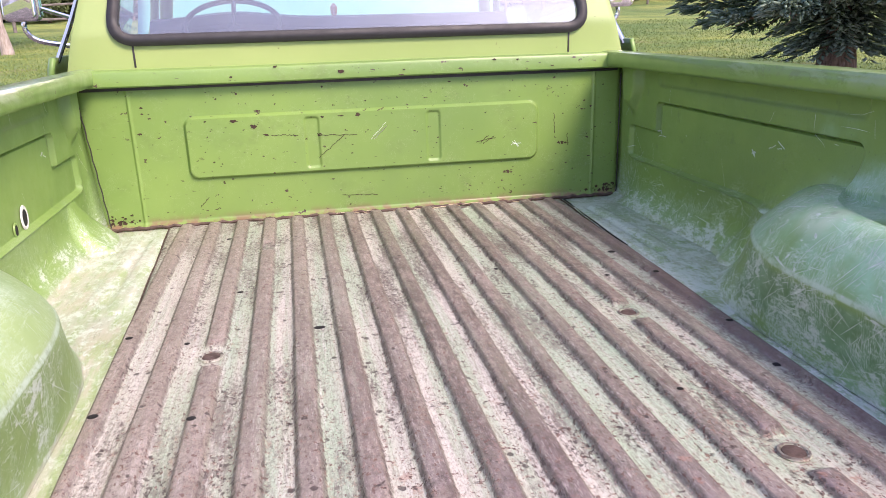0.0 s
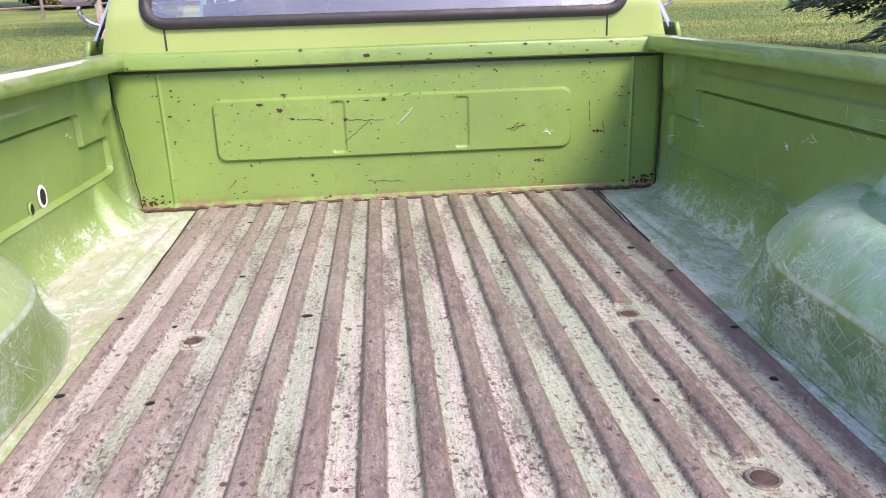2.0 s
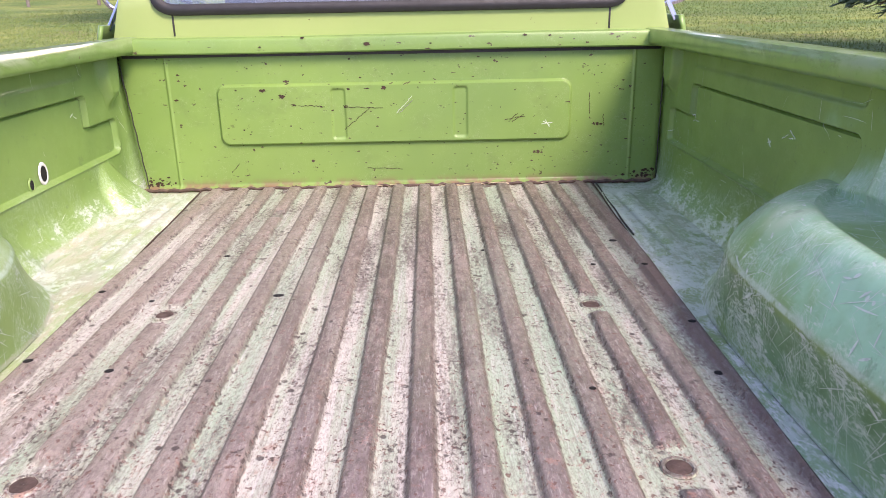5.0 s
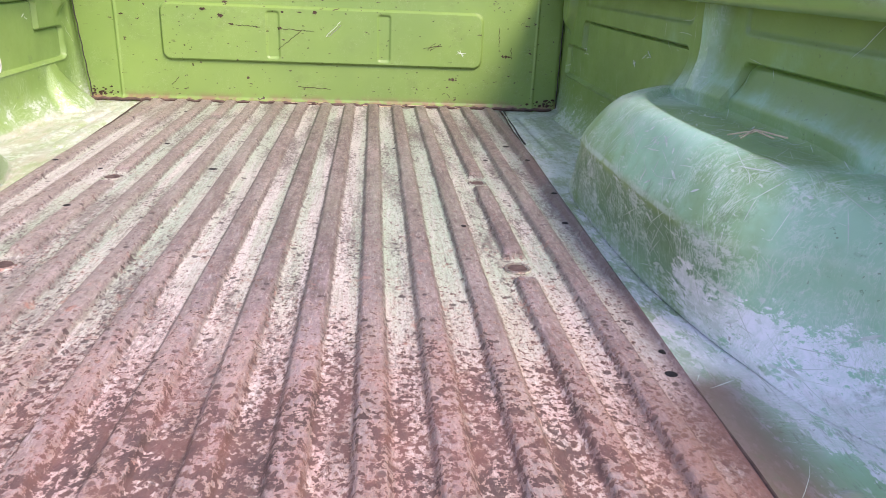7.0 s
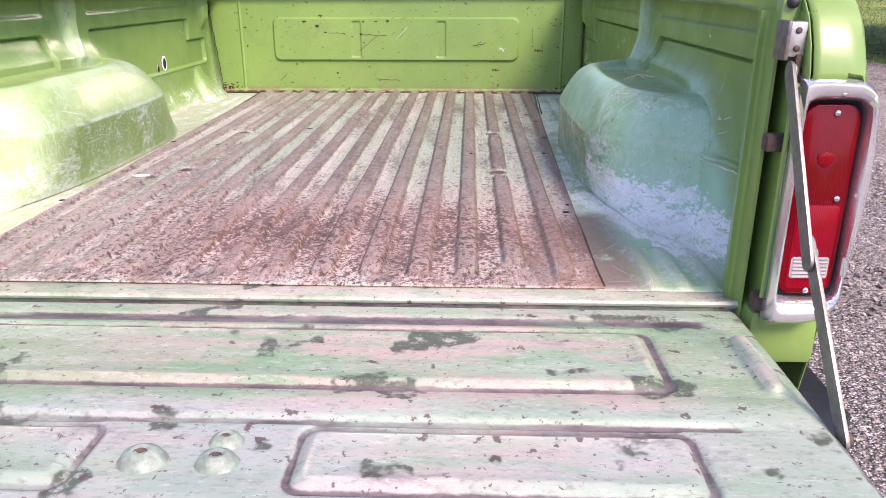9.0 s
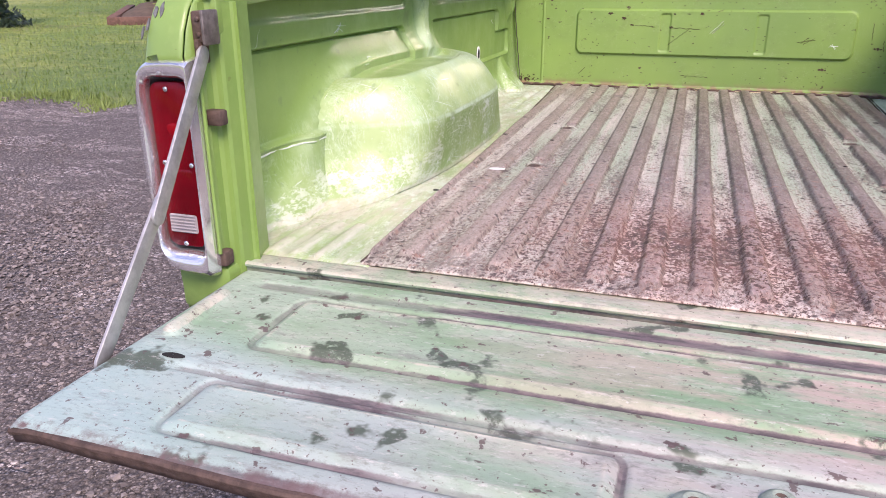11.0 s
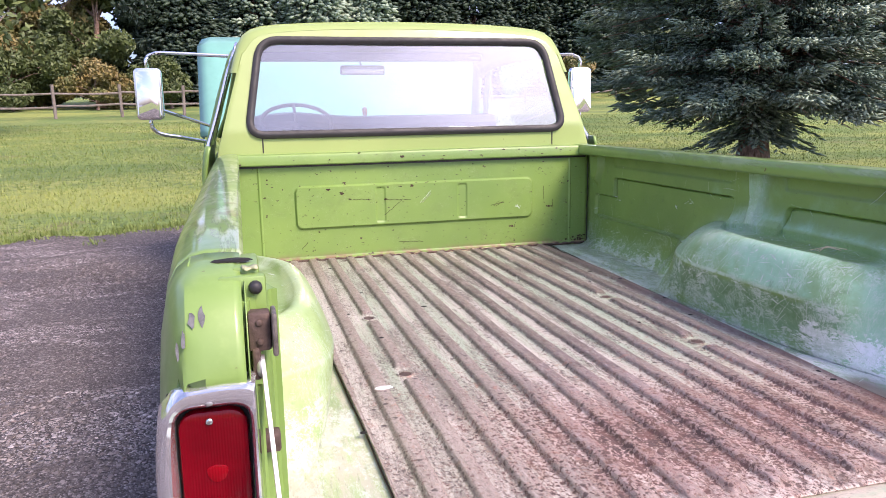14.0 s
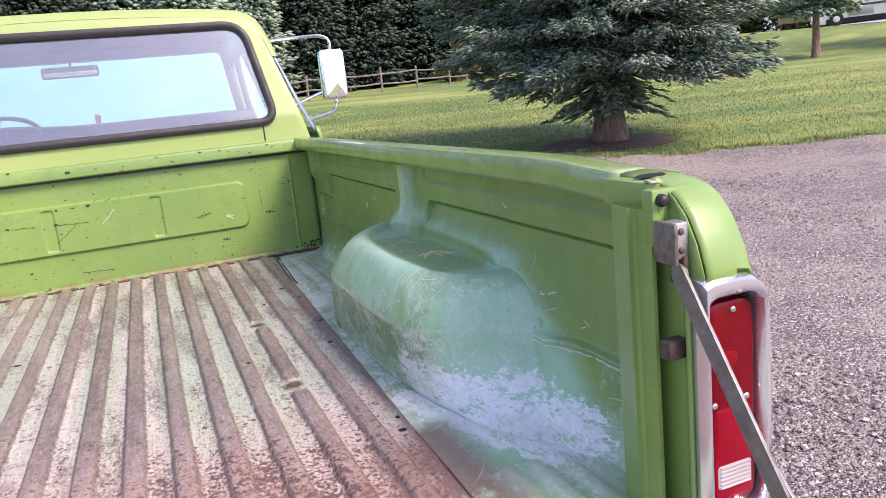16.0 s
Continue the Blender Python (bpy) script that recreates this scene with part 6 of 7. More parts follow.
def cab():
    # back panel: rings from the window to the outer edge
    W = window_outline(0.012)
    O = cab_outline(0.035)
    O = [Vector(p) for p in O] + [Vector((x, 1.10)) for x in (0.6, 0.3, 0.0, -0.3, -0.6)]
    cen = Vector((0, 1.56))

    def ray_hit(poly, a):
        d = Vector((math.cos(a), math.sin(a)))
        best = 0
        for i in range(len(poly)):
            p, q = poly[i], poly[(i + 1) % len(poly)]
            e = q - p
            den = d.x * e.y - d.y * e.x
            if abs(den) < 1e-9:
                continue
            w = p - cen
            s = (w.x * e.y - w.y * e.x) / den
            u = (w.x * d.y - w.y * d.x) / den
            if s > best and -1e-6 <= u <= 1 + 1e-6:
                best = s
        return cen + d * best
    angs = []
    n = 200
    for k in range(n):
        t = 2 * math.pi * k / n
        angs.append(math.atan2(math.sin(t) * 0.32, math.cos(t) * 0.84))
    rows = []
    for a in angs:
        i, o = ray_hit(W, a), ray_hit(O, a)
        r = []
        for t in (0.0, 0.03, 0.25, 0.5, 0.75, 0.93, 1.0):
            p = i + (o - i) * t
            y = cab_y(p.y) + (0.012 if t == 0 else 0) + 0.004 * (t > 0.99)
            r.append((p.x, y, p.y))
        rows.append(r)
    back = part("cab", surface(rows, close_u=True), M_CAB, truck, "lime green cab with a wide rear window")
    # roof and pillars: the outline swept forward with a rounded rear edge
    rows = []
    for s, dy in ((0.036, 0.0), (0.022, 0.004), (0.010, 0.014), (0.002, 0.034), (0.0, 0.06)):
        rows.append([(x, cab_y(z) + dy, z) for x, z in cab_outline(s)][6:-6])
    for f in (0.12, 0.25):
        rows.append([(x, cab_y(z) + f, z) for x, z in cab_outline(0)][6:-6])
    part("roof_edge", surface(rows), M_CAB, back)
    roof = [(x, z) for x, z in cab_outline(0) if z > 1.74]
    rows = []
    for y, dz, sh in ((2.70, 0, 0), (2.95, 0.008, 0), (3.25, 0.010, 0), (3.55, 0.002, 0), (3.72, -0.012, 0.01), (3.80, -0.030, 0.02), (3.83, -0.055, 0.03)):
        rows.append([(x * (1 - sh), y, z + dz) for x, z in roof])
    thick(part("roof", surface(rows), M_CAB, back, "lime green cab roof"), 0.03, 1)
    for sx in (-1, 1):
        low = [(0.945, 1.335), (0.955, 1.30), (0.968, 1.22), (0.972, 1.0), (0.968, 0.75), (0.955, 0.60)]
        rows = [[(sx * (x - (0.015 if y < 2.56 else 0)), y, z) for x, z in low] for y in (2.535, 2.56, 2.95, 3.5, 4.0, 4.30)]
        door = part("door", surface(rows, flip=sx > 0), M_GREEN, back, "green cab door with a bright mirror bracket")
        thick(door, 0.012, 1)
        part("drip_rail", tube(smooth_path([(sx * 0.952, 2.62, 1.32), (sx * 0.905, 2.70, 1.46), (sx * 0.845, 2.80, 1.66), (sx * 0.806, 2.86, 1.77), (sx * 0.79, 3.0, 1.82), (sx * 0.785, 3.75, 1.80)]), 0.008, 8), M_CHROME, back, "bright drip rail")
        part("door_frame", tube(smooth_path([(sx * 0.950, 2.92, 1.33), (sx * 0.885, 2.95, 1.55), (sx * 0.815, 2.98, 1.755), (sx * 0.800, 3.3, 1.785), (sx * 0.790, 3.68, 1.775), (sx * 0.86, 4.02, 1.50), (sx * 0.93, 4.20, 1.34)]), 0.020, 8), M_GREEN, back)
        part("windscreen_pillar", tube([(sx * 0.735, 3.80, 1.83), (sx * 0.80, 4.05, 1.58), (sx * 0.87, 4.30, 1.33)], 0.032, 10), M_GREEN, back)
        pane = [[(sx * (0.940 - 0.26 * (z - 1.33) / 0.9 * 1.05), y, z) for z in (1.33, 1.55, 1.775)] for y in (2.97, 3.3, 3.66)]
        g = part("door_glass", surface(pane, flip=sx > 0), M_GLASS, back)
        g.visible_shadow = False
        # pressed seam under each end of the rear window
        part("seam", rbox(*sorted((sx * 0.703, sx * 0.709)), cab_y(1.33) - 0.002, cab_y(1.33) + 0.004, 1.300, 1.365, 0.001), M_SEAL_SHADE, back)
    # rear window: rubber gasket and pane
    win = empty("rear_window")
    win.parent = back
    pts = [(p.x, cab_y(p.y) - 0.004, p.y) for p in window_outline(0.0)]
    gas = bmesh.new()
    rows = []
    for i in range(len(pts)):
        p = Vector(pts[i])
        d = (p - Vector((0, p.y, 1.594)))
        dn = (Vector(pts[(i + 1) % len(pts)]) - Vector(pts[i - 1])).normalized()
        out = Vector((dn.z, 0, -dn.x))
        rows.append([tuple(p + out * a + Vector((0, b, 0))) for a, b in ((0.020, 0.004), (0.018, -0.008), (0.008, -0.013), (-0.004, -0.013), (-0.014, -0.006), (-0.016, 0.006), (0.0, 0.012))])
    gas.free()
    part("window_gasket", surface(rows, close_u=True, close_v=True), M_RUBBER, back, "black rubber window gasket")
    win_bm = bmesh.new()
    vs = [win_bm.verts.new((p.x, 2.540 + 0.27 * (p.y - 1.40), p.y)) for p in window_outline(-0.002)]
    win_bm.faces.new(vs)
    glass = part("window_glass", win_bm, M_REARGLASS, back)
    glass.visible_shadow = False
    bpy.data.objects.remove(win)
    # windscreen, header, dash, wheel, seat
    ws = [[(x * (0.80 + 0.10 * t), 3.83 + 0.47 * t + 0.05 * (1 - (x / 0.95) ** 2), 1.80 - 0.46 * t) for t in (0, 0.25, 0.5, 0.75, 1.0)] for x in [-0.95 + 0.19 * i for i in range(11)]]
    g = part("windscreen", surface(ws, flip=True), M_GLASS, back)
    g.visible_shadow = False
    part("header", rbox(-0.72, 0.72, 3.66, 3.80, 1.785, 1.835, 0.015), M_INNER, back)
    part("cowl", rbox(-0.93, 0.93, 4.28, 4.55, 1.15, 1.335, 0.03), M_GREEN, back)
    dash = [[(x, y, z + 0.03 * math.exp(-((x + 0.48) / 0.22) ** 2) * (0.3 < i < 5)) for i, (y, z) in enumerate(((3.86, 1.10), (3.83, 1.30), (3.80, 1.40), (3.84, 1.445), (3.92, 1.455), (4.08, 1.445), (4.26, 1.40)))] for x in [-0.86 + 0.086 * i for i in range(21)]]
    d = part("dashboard", surface(dash), M_INNER, back, "dark padded dashboard")
    part("trim_strip", rbox(-0.80, 0.80, 3.785, 3.795, 1.355, 1.375, 0.003), M_CHROME, d)
    part("dash_panel", rbox(-0.78, -0.20, 3.80, 3.82, 1.20, 1.34, 0.01), M_WHITE, d)
    c = Vector((-0.47, 3.60, 1.425))
    ax = Vector((0, -0.50, 0.86)).normalized()
    a = Vector((1, 0, 0))
    b = ax.cross(a)
    ring = [c + (a * math.cos(2 * math.pi * k / 40) + b * math.sin(2 * math.pi * k / 40)) * 0.205 for k in range(41)]
    sw = part("steering_wheel", tube(ring, 0.012, 8, False), M_INNER, back, "thin dark steering wheel")
    for k in (10, 200 / 9, 330 / 9):
        an = 2 * math.pi * k / 40
        part("spoke", tube([c - ax * 0.03, c + (a * math.cos(an) + b * math.sin(an)) * 0.2], 0.010, 6), M_INNER, sw)
    part("column", tube([c - ax * 0.02, c - ax * 0.35], 0.03, 10), M_INNER, sw)
    seat = part("bench_seat", rbox(-0.80, 0.80, 2.66, 2.84, 0.90, 1.345, 0.05, 3), M_SEAT, back, "grey vinyl bench seat")
    part("seat_cushion", rbox(-0.80, 0.80, 2.80, 3.35, 0.85, 1.02, 0.05, 3), M_SEAT, seat)
    mir = part("inside_mirror", rbox(-0.205, 0.065, 3.545, 3.57, 1.695, 1.752, 0.010), M_INNER, back)
    part("mirror_glass", rbox(-0.197, 0.057, 3.540, 3.5455, 1.701, 1.746, 0.002), M_MIRROR, mir)
    part("mirror_stem", tube([(-0.07, 3.57, 1.735), (-0.07, 3.70, 1.80)], 0.007, 6), M_CHROME, mir)
    part("dash_ornament", tube([(0.0, 3.95, 1.452), (0.0, 3.95, 1.475), (0.0, 3.95, 1.500), (0.0, 3.95, 1.512)], 0.02, 10, True, [0.010, 0.017, 0.016, 0.004]), M_ORANGE, d, "small orange ornament")
    for sx in (-1, 1):
        side_mirror(sx, back)
    return back


def side_mirror(sx, back):
    x0, x1, y, z0, z1 = 1.185, 1.325, 3.35, 1.455, 1.725
    out = rrect(x0, x1, z0, z1, 0.025, 4)
    m = part("side_mirror", prism([(sx * u, v) for u, v in out], lambda u, v, w: (u, y + 0.035 - w, v), 0.035, 0.006), M_CHROME, back, "chrome framed towing mirror on tube arms")
    glass = rrect(x0 + 0.012, x1 - 0.012, z0 + 0.012, z1 - 0.012, 0.018, 4)
    part("mirror_glass", prism([(sx * u, v) for u, v in glass], lambda u, v, w: (u, y + 0.004 - w + (v - 0.5 * z0 - 0.5 * z1) * 0.10, v), 0.020, 0.001), M_MIRROR, m)
    xm = (x0 + x1) / 2
    part("upper_arm", tube(smooth_path([(sx * xm, y + 0.02, z1 - 0.01), (sx * xm, y + 0.02, z1 + 0.045), (sx * (xm - 0.03), y + 0.03, z1 + 0.072), (sx * 1.15, y + 0.05, z1 + 0.080), (sx * 0.79, y + 0.20, z1 + 0.075)]), 0.010, 8), M_CHROME, m)
    part("lower_arm", tube(smooth_path([(sx * xm, y + 0.02, z0 + 0.01), (sx * xm, y + 0.02, z0 - 0.035), (sx * (xm - 0.04), y + 0.03, z0 - 0.075), (sx * 1.10, y + 0.06, z0 - 0.10), (sx * 0.95, y + 0.15, z0 - 0.135)]), 0.010, 8), M_CHROME, m)
    part("brace", tube([(sx * (x0 + 0.01), y + 0.02, z0 + 0.05), (sx * 0.93, y + 0.15, z0 - 0.05)], 0.009, 8), M_CHROME, m)


cab()


def front_end():
    # raised hood, hinged at the cowl
    rows = []
    for i in range(33):
        x = -1.055 + 2.11 * i / 32
        r = []
        for j in range(15):
            t = j / 14
            y = 4.56 + 0.50 * t
            z = 1.33 + 0.71 * t - 0.02 * math.sin(math.pi * t)
            edge = sstep(0.93, 1.0, abs(x) / 1.055)
            y += 0.02 * t ** 6 + 0.05 * edge + 0.03 * sstep(0.93, 1.0, t)
            z += 0.012 * (1 - sstep(0.40, 0.46, abs(x))) - 0.012 * edge
            r.append((x * (1 - 0.03 * sstep(0.9, 1.0, t) ** 2), y, z))
        rows.append(r)
    hood = part("hood", surface(rows, flip=True), M_HOOD, truck, "raised teal hood ahead of the windscreen")
    thick(hood, 0.02, -1)
    for sx in (-1, 1):
        rows = [[(sx * 1.052, 4.615 + 0.50 * t + 0.03 * k, 1.32 + 0.69 * t - 0.018 * k) for k in range(5)] for t in [j / 8 for j in range(9)]]
        thick(part("hood_skirt", surface(rows), M_HOOD, hood), 0.006)
    for sx in (-1, 1):
        f = [(0.62, 1.20), (0.80, 1.235), (0.93, 1.22), (0.975, 1.15), (0.985, 1.0), (0.975, 0.75), (0.955, 0.62)]
        rows = [[(sx * x * (1 - 0.02 * sstep(5.6, 6.0, y)), y, z - 0.04 * sstep(5.4, 6.0, y)) for x, z in f] for y in (4.31, 4.6, 5.0, 5.4, 5.75, 5.95, 6.0)]
        thick(part("front_fender", surface(rows, flip=sx < 0), M_GREEN, truck, "green front fender"), 0.02, -1)
    part("grille", rbox(-0.94, 0.94, 5.94, 6.02, 0.72, 1.14, 0.02), M_CHROME, truck)
    part("front_bumper", rbox(-0.98, 0.98, 6.08, 6.18, 0.60, 0.74, 0.03), M_CHROME, truck)
    part("engine_bay", rbox(-0.60, 0.60, 4.5, 5.92, 0.55, 1.10, 0.03), M_BLACK, truck)
    part("chassis", rbox(-0.42, 0.42, -0.10, 5.9, 0.50, 0.64, 0.02), M_BLACK, truck)
    part("cab_floor", rbox(-0.93, 0.93, 2.56, 4.5, 0.62, 0.70, 0.02), M_INNER, truck)


front_end()

# ---- ground, drive and lawn ----


def drive_edge(x):
    """Far edge of the gravel, in y."""
    e = float(np.interp(x, (-30, -14, -9, -6.5, -4.9, -3.6, -2.8, -1.5, 2.0, 5.6, 6.7, 8.0, 9.5, 14, 30), (2.5, 3.4, 4.1, 4.4, 4.5, 6.0, 6.8, 7.2, 8.3, 8.2, 7.2, 6.6, 6.3, 5.6, 4.5)))
    return e + 0.12 * math.sin(1.7 * x) + 0.08 * math.sin(4.3 * x + 1) + 0.05 * math.sin(9.1 * x)


def ground():
    ys = [-400, -120, -60, -40, -20, -10, -5, 0, 5, 7, 10, 14, 18, 21, 24, 27, 30, 33, 36, 39, 44, 50, 60, 120, 400, 1500]
    xs = [-1500, -400, -120, -60, -40, -30, -22, -16, -12, -8, -4, 0, 4, 8, 12, 15, 18, 22, 26, 30, 34, 38, 42, 46, 50, 60, 120, 400, 1500]
    rows = [[(x, y, ground_z(x, y) - 0.03) for y in ys] for x in xs]
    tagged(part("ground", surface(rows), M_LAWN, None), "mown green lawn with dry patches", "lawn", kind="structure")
    xs = [-30 + 0.125 * i for i in range(361)]
    rows = []
    for x in xs:
        e = drive_edge(x)
        rows.append([(x, y, ground_z(x, y) + 0.012 * math.sin(2.3 * x + 1.1 * y) * math.sin(1.7 * y) - (0.035 if k == 0 else 0)) for k, y in enumerate([e, e - 0.12, e - 0.5, e - 1.2, 4.5 - max(0, 7 - e) * 0.5, 2.5 - max(0, 7 - e) * 0.6, 0.5 - max(0, 7 - e) * .7, -2 - max(0, 7 - e) * .8, -6 - max(0, 7 - e), -14 - max(0, 7 - e), -30])])
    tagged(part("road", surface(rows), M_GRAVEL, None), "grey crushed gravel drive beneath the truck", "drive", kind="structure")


ground()


def cloud_mesh(name, V, F, material, parent, label="", category="", kind="stuff", smooth=False):
    me = bpy.data.meshes.new(name)
    me.from_pydata(V.reshape(-1, 3).tolist(), [], F.tolist())
    me.materials.append(material)
    if smooth:
        me.polygons.foreach_set("use_smooth", [True] * len(me.polygons))
    ob = new(name, me)
    if parent:
        ob.parent = parent
    return tagged(ob, label, category, kind=kind)


def gravel_stones():
    rng = np.random.default_rng(5)
    tet = np.array([(1, 0, -0.3), (-0.5, 0.87, -0.3), (-0.5, -0.87, -0.3), (0.1, 0.1, 0.75), (0.75, 0.65, 0.25), (-0.85, 0.05, 0.3), (0.3, -0.8, 0.3)])
    faces = np.array([(3, 4, 5), (3, 5, 6), (3, 6, 4), (4, 1, 5), (5, 2, 6), (6, 0, 4), (4, 0, 1), (5, 1, 2), (6, 2, 0)])
    P = []
    for x0, x1, y0, y1, n in ((-6.5, -0.95, -0.6, 7.2, 52000), (0.95, 4.5, -0.6, 8.2, 38000), (4.5, 12, -1, 8.4, 62000), (-1.6, 1.6, -2.6, -0.2, 5000), (-4, -0.9, -2, 2.2, 14000)):
        x, y = rng.uniform(x0, x1, n), rng.uniform(y0, y1, n)
        keep = np.array([b < drive_edge(a) - 0.1 for a, b in zip(x, y)])
        dens = np.array([noise.noise(Vector((a * 0.8, b * 1.2, 3))) + 0.6 * noise.noise(Vector((a * 3.1, b * 4.0, 7))) for a, b in zip(x, y)])
        keep &= np.where(x > 0, dens + 0.34, dens * 2.2 + 0.08) > rng.uniform(-0.42, 0.22, n)
        P.append(np.stack([x[keep], y[keep]], 1))
    P = np.concatenate(P)
    n = len(P)
    s = np.exp(rng.normal(-5.05, 0.48, n)) * np.where(P[:, 1] < 0.6, 0.8, 1.0)
    s = np.minimum(s, 0.0150)
    a = rng.uniform(0, 2 * np.pi, n)
    c, sn = np.cos(a), np.sin(a)
    jit = rng.normal(0, 0.18, (n, 7, 3))
    T = (tet[None] + jit) * s[:, None, None]
    V = np.empty((n, 7, 3))
    V[:, :, 0] = T[:, :, 0] * c[:, None] - T[:, :, 1] * sn[:, None] + P[:, 0:1]
    V[:, :, 1] = T[:, :, 0] * sn[:, None] + T[:, :, 1] * c[:, None] + P[:, 1:2]
    z0 = 0.05 * P[:, 1] + 0.012 * np.sin(2.3 * P[:, 0] + 1.1 * P[:, 1]) * np.sin(1.7 * P[:, 1])
    V[:, :, 2] = T[:, :, 2] * 0.8 + z0[:, None]
    F = (faces[None] + (np.arange(n) * 7)[:, None, None]).reshape(-1, 3)
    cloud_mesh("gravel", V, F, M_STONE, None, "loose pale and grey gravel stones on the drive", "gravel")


def grass():
    rng = np.random.default_rng(6)
    P = []
    for x0, x1, y0, y1, n in ((-16, 2, 1.5, 26, 150000), (2, 28, 3.0, 26, 170000)):
        x, y = rng.uniform(x0, x1, n), rng.uniform(y0, y1, n)
        keep = np.array([b > drive_edge(a) - 0.1 - 0.25 * abs(math.sin(3 * a)) for a, b in zip(x, y)])
        keep &= np.hypot(x - 6.95, y - 9.0) > rng.uniform(0.3, 1.3, n)
        keep &= rng.random(n) < np.clip(1.25 - np.hypot(x, y) / 26.0, 0.0, 1.0)
        P.append(np.stack([x[keep], y[keep]], 1))
    for _ in range(520):         # tufts and weeds straying on to the gravel
        tx = rng.uniform(-9, 13)
        ty = drive_edge(tx) - abs(rng.normal(0, 0.22)) + 0.15
        k = int(rng.integers(10, 46))
        P.append(np.stack([tx + rng.normal(0, 0.05, k), ty + rng.normal(0, 0.05, k)], 1))
    P = np.concatenate(P)
    n = len(P)
    h = rng.uniform(0.018, 0.042, n) * (1 + 0.012 * P[:, 1])
    edge = np.array([b - drive_edge(a) for a, b in P])
    h = np.where(edge < 0.8, h * rng.uniform(0.8, 2.0, n), h)
    w = rng.uniform(0.003, 0.007, n) * (1 + 0.08 * P[:, 1])
    a = rng.uniform(0, 2 * np.pi, n)
    lean = rng.normal(0, 0.35, (n, 2)) * h[:, None]
    z0 = 0.05 * P[:, 1] - np.where(edge < 0.0, 0.004, 0.03)
    V = np.empty((n, 3, 3))
    V[:, 0] = np.stack([P[:, 0] - np.cos(a) * w, P[:, 1] - np.sin(a) * w, z0], 1)
    V[:, 1] = np.stack([P[:, 0] + np.cos(a) * w, P[:, 1] + np.sin(a) * w, z0], 1)
    V[:, 2] = np.stack([P[:, 0] + lean[:, 0], P[:, 1] + lean[:, 1], z0 + h], 1)
    cloud_mesh("grass", V, np.arange(3 * n).reshape(-1, 3), M_GRASS, None, "short mown grass blades of the lawn", "grass")


gravel_stones()
grass()

# ---- trees ----


def spindle(P, D, L, R, rng, sides=4):
    """Thin double cones, one for each twig: verts and triangles."""
    n = len(P)
    D = D / np.linalg.norm(D, axis=1, keepdims=True)
    up = np.tile(np.array([0.05, 0.1, 1.0]), (n, 1))
    A = np.cross(D, up)
    A /= np.linalg.norm(A, axis=1, keepdims=True) + 1e-9
    B = np.cross(D, A)
    V = np.empty((n, sides + 2, 3))
    V[:, 0] = P
    V[:, 1] = P + D * L[:, None]
    ph = rng.uniform(0, 6.28, n)
    for k in range(sides):
        an = ph + 2 * np.pi * k / sides
        V[:, 2 + k] = P + D * (L * rng.uniform(0.35, 0.7, n))[:, None] + (A * np.cos(an)[:, None] + B * np.sin(an)[:, None] * 0.6) * R[:, None]
    f = []
    for k in range(sides):
        f += [(0, 2 + k, 2 + (k + 1) % sides), (1, 2 + (k + 1) % sides, 2 + k)]
    F = (np.array(f)[None] + (np.arange(n) * (sides + 2))[:, None, None]).reshape(-1, 3)
    return V, F


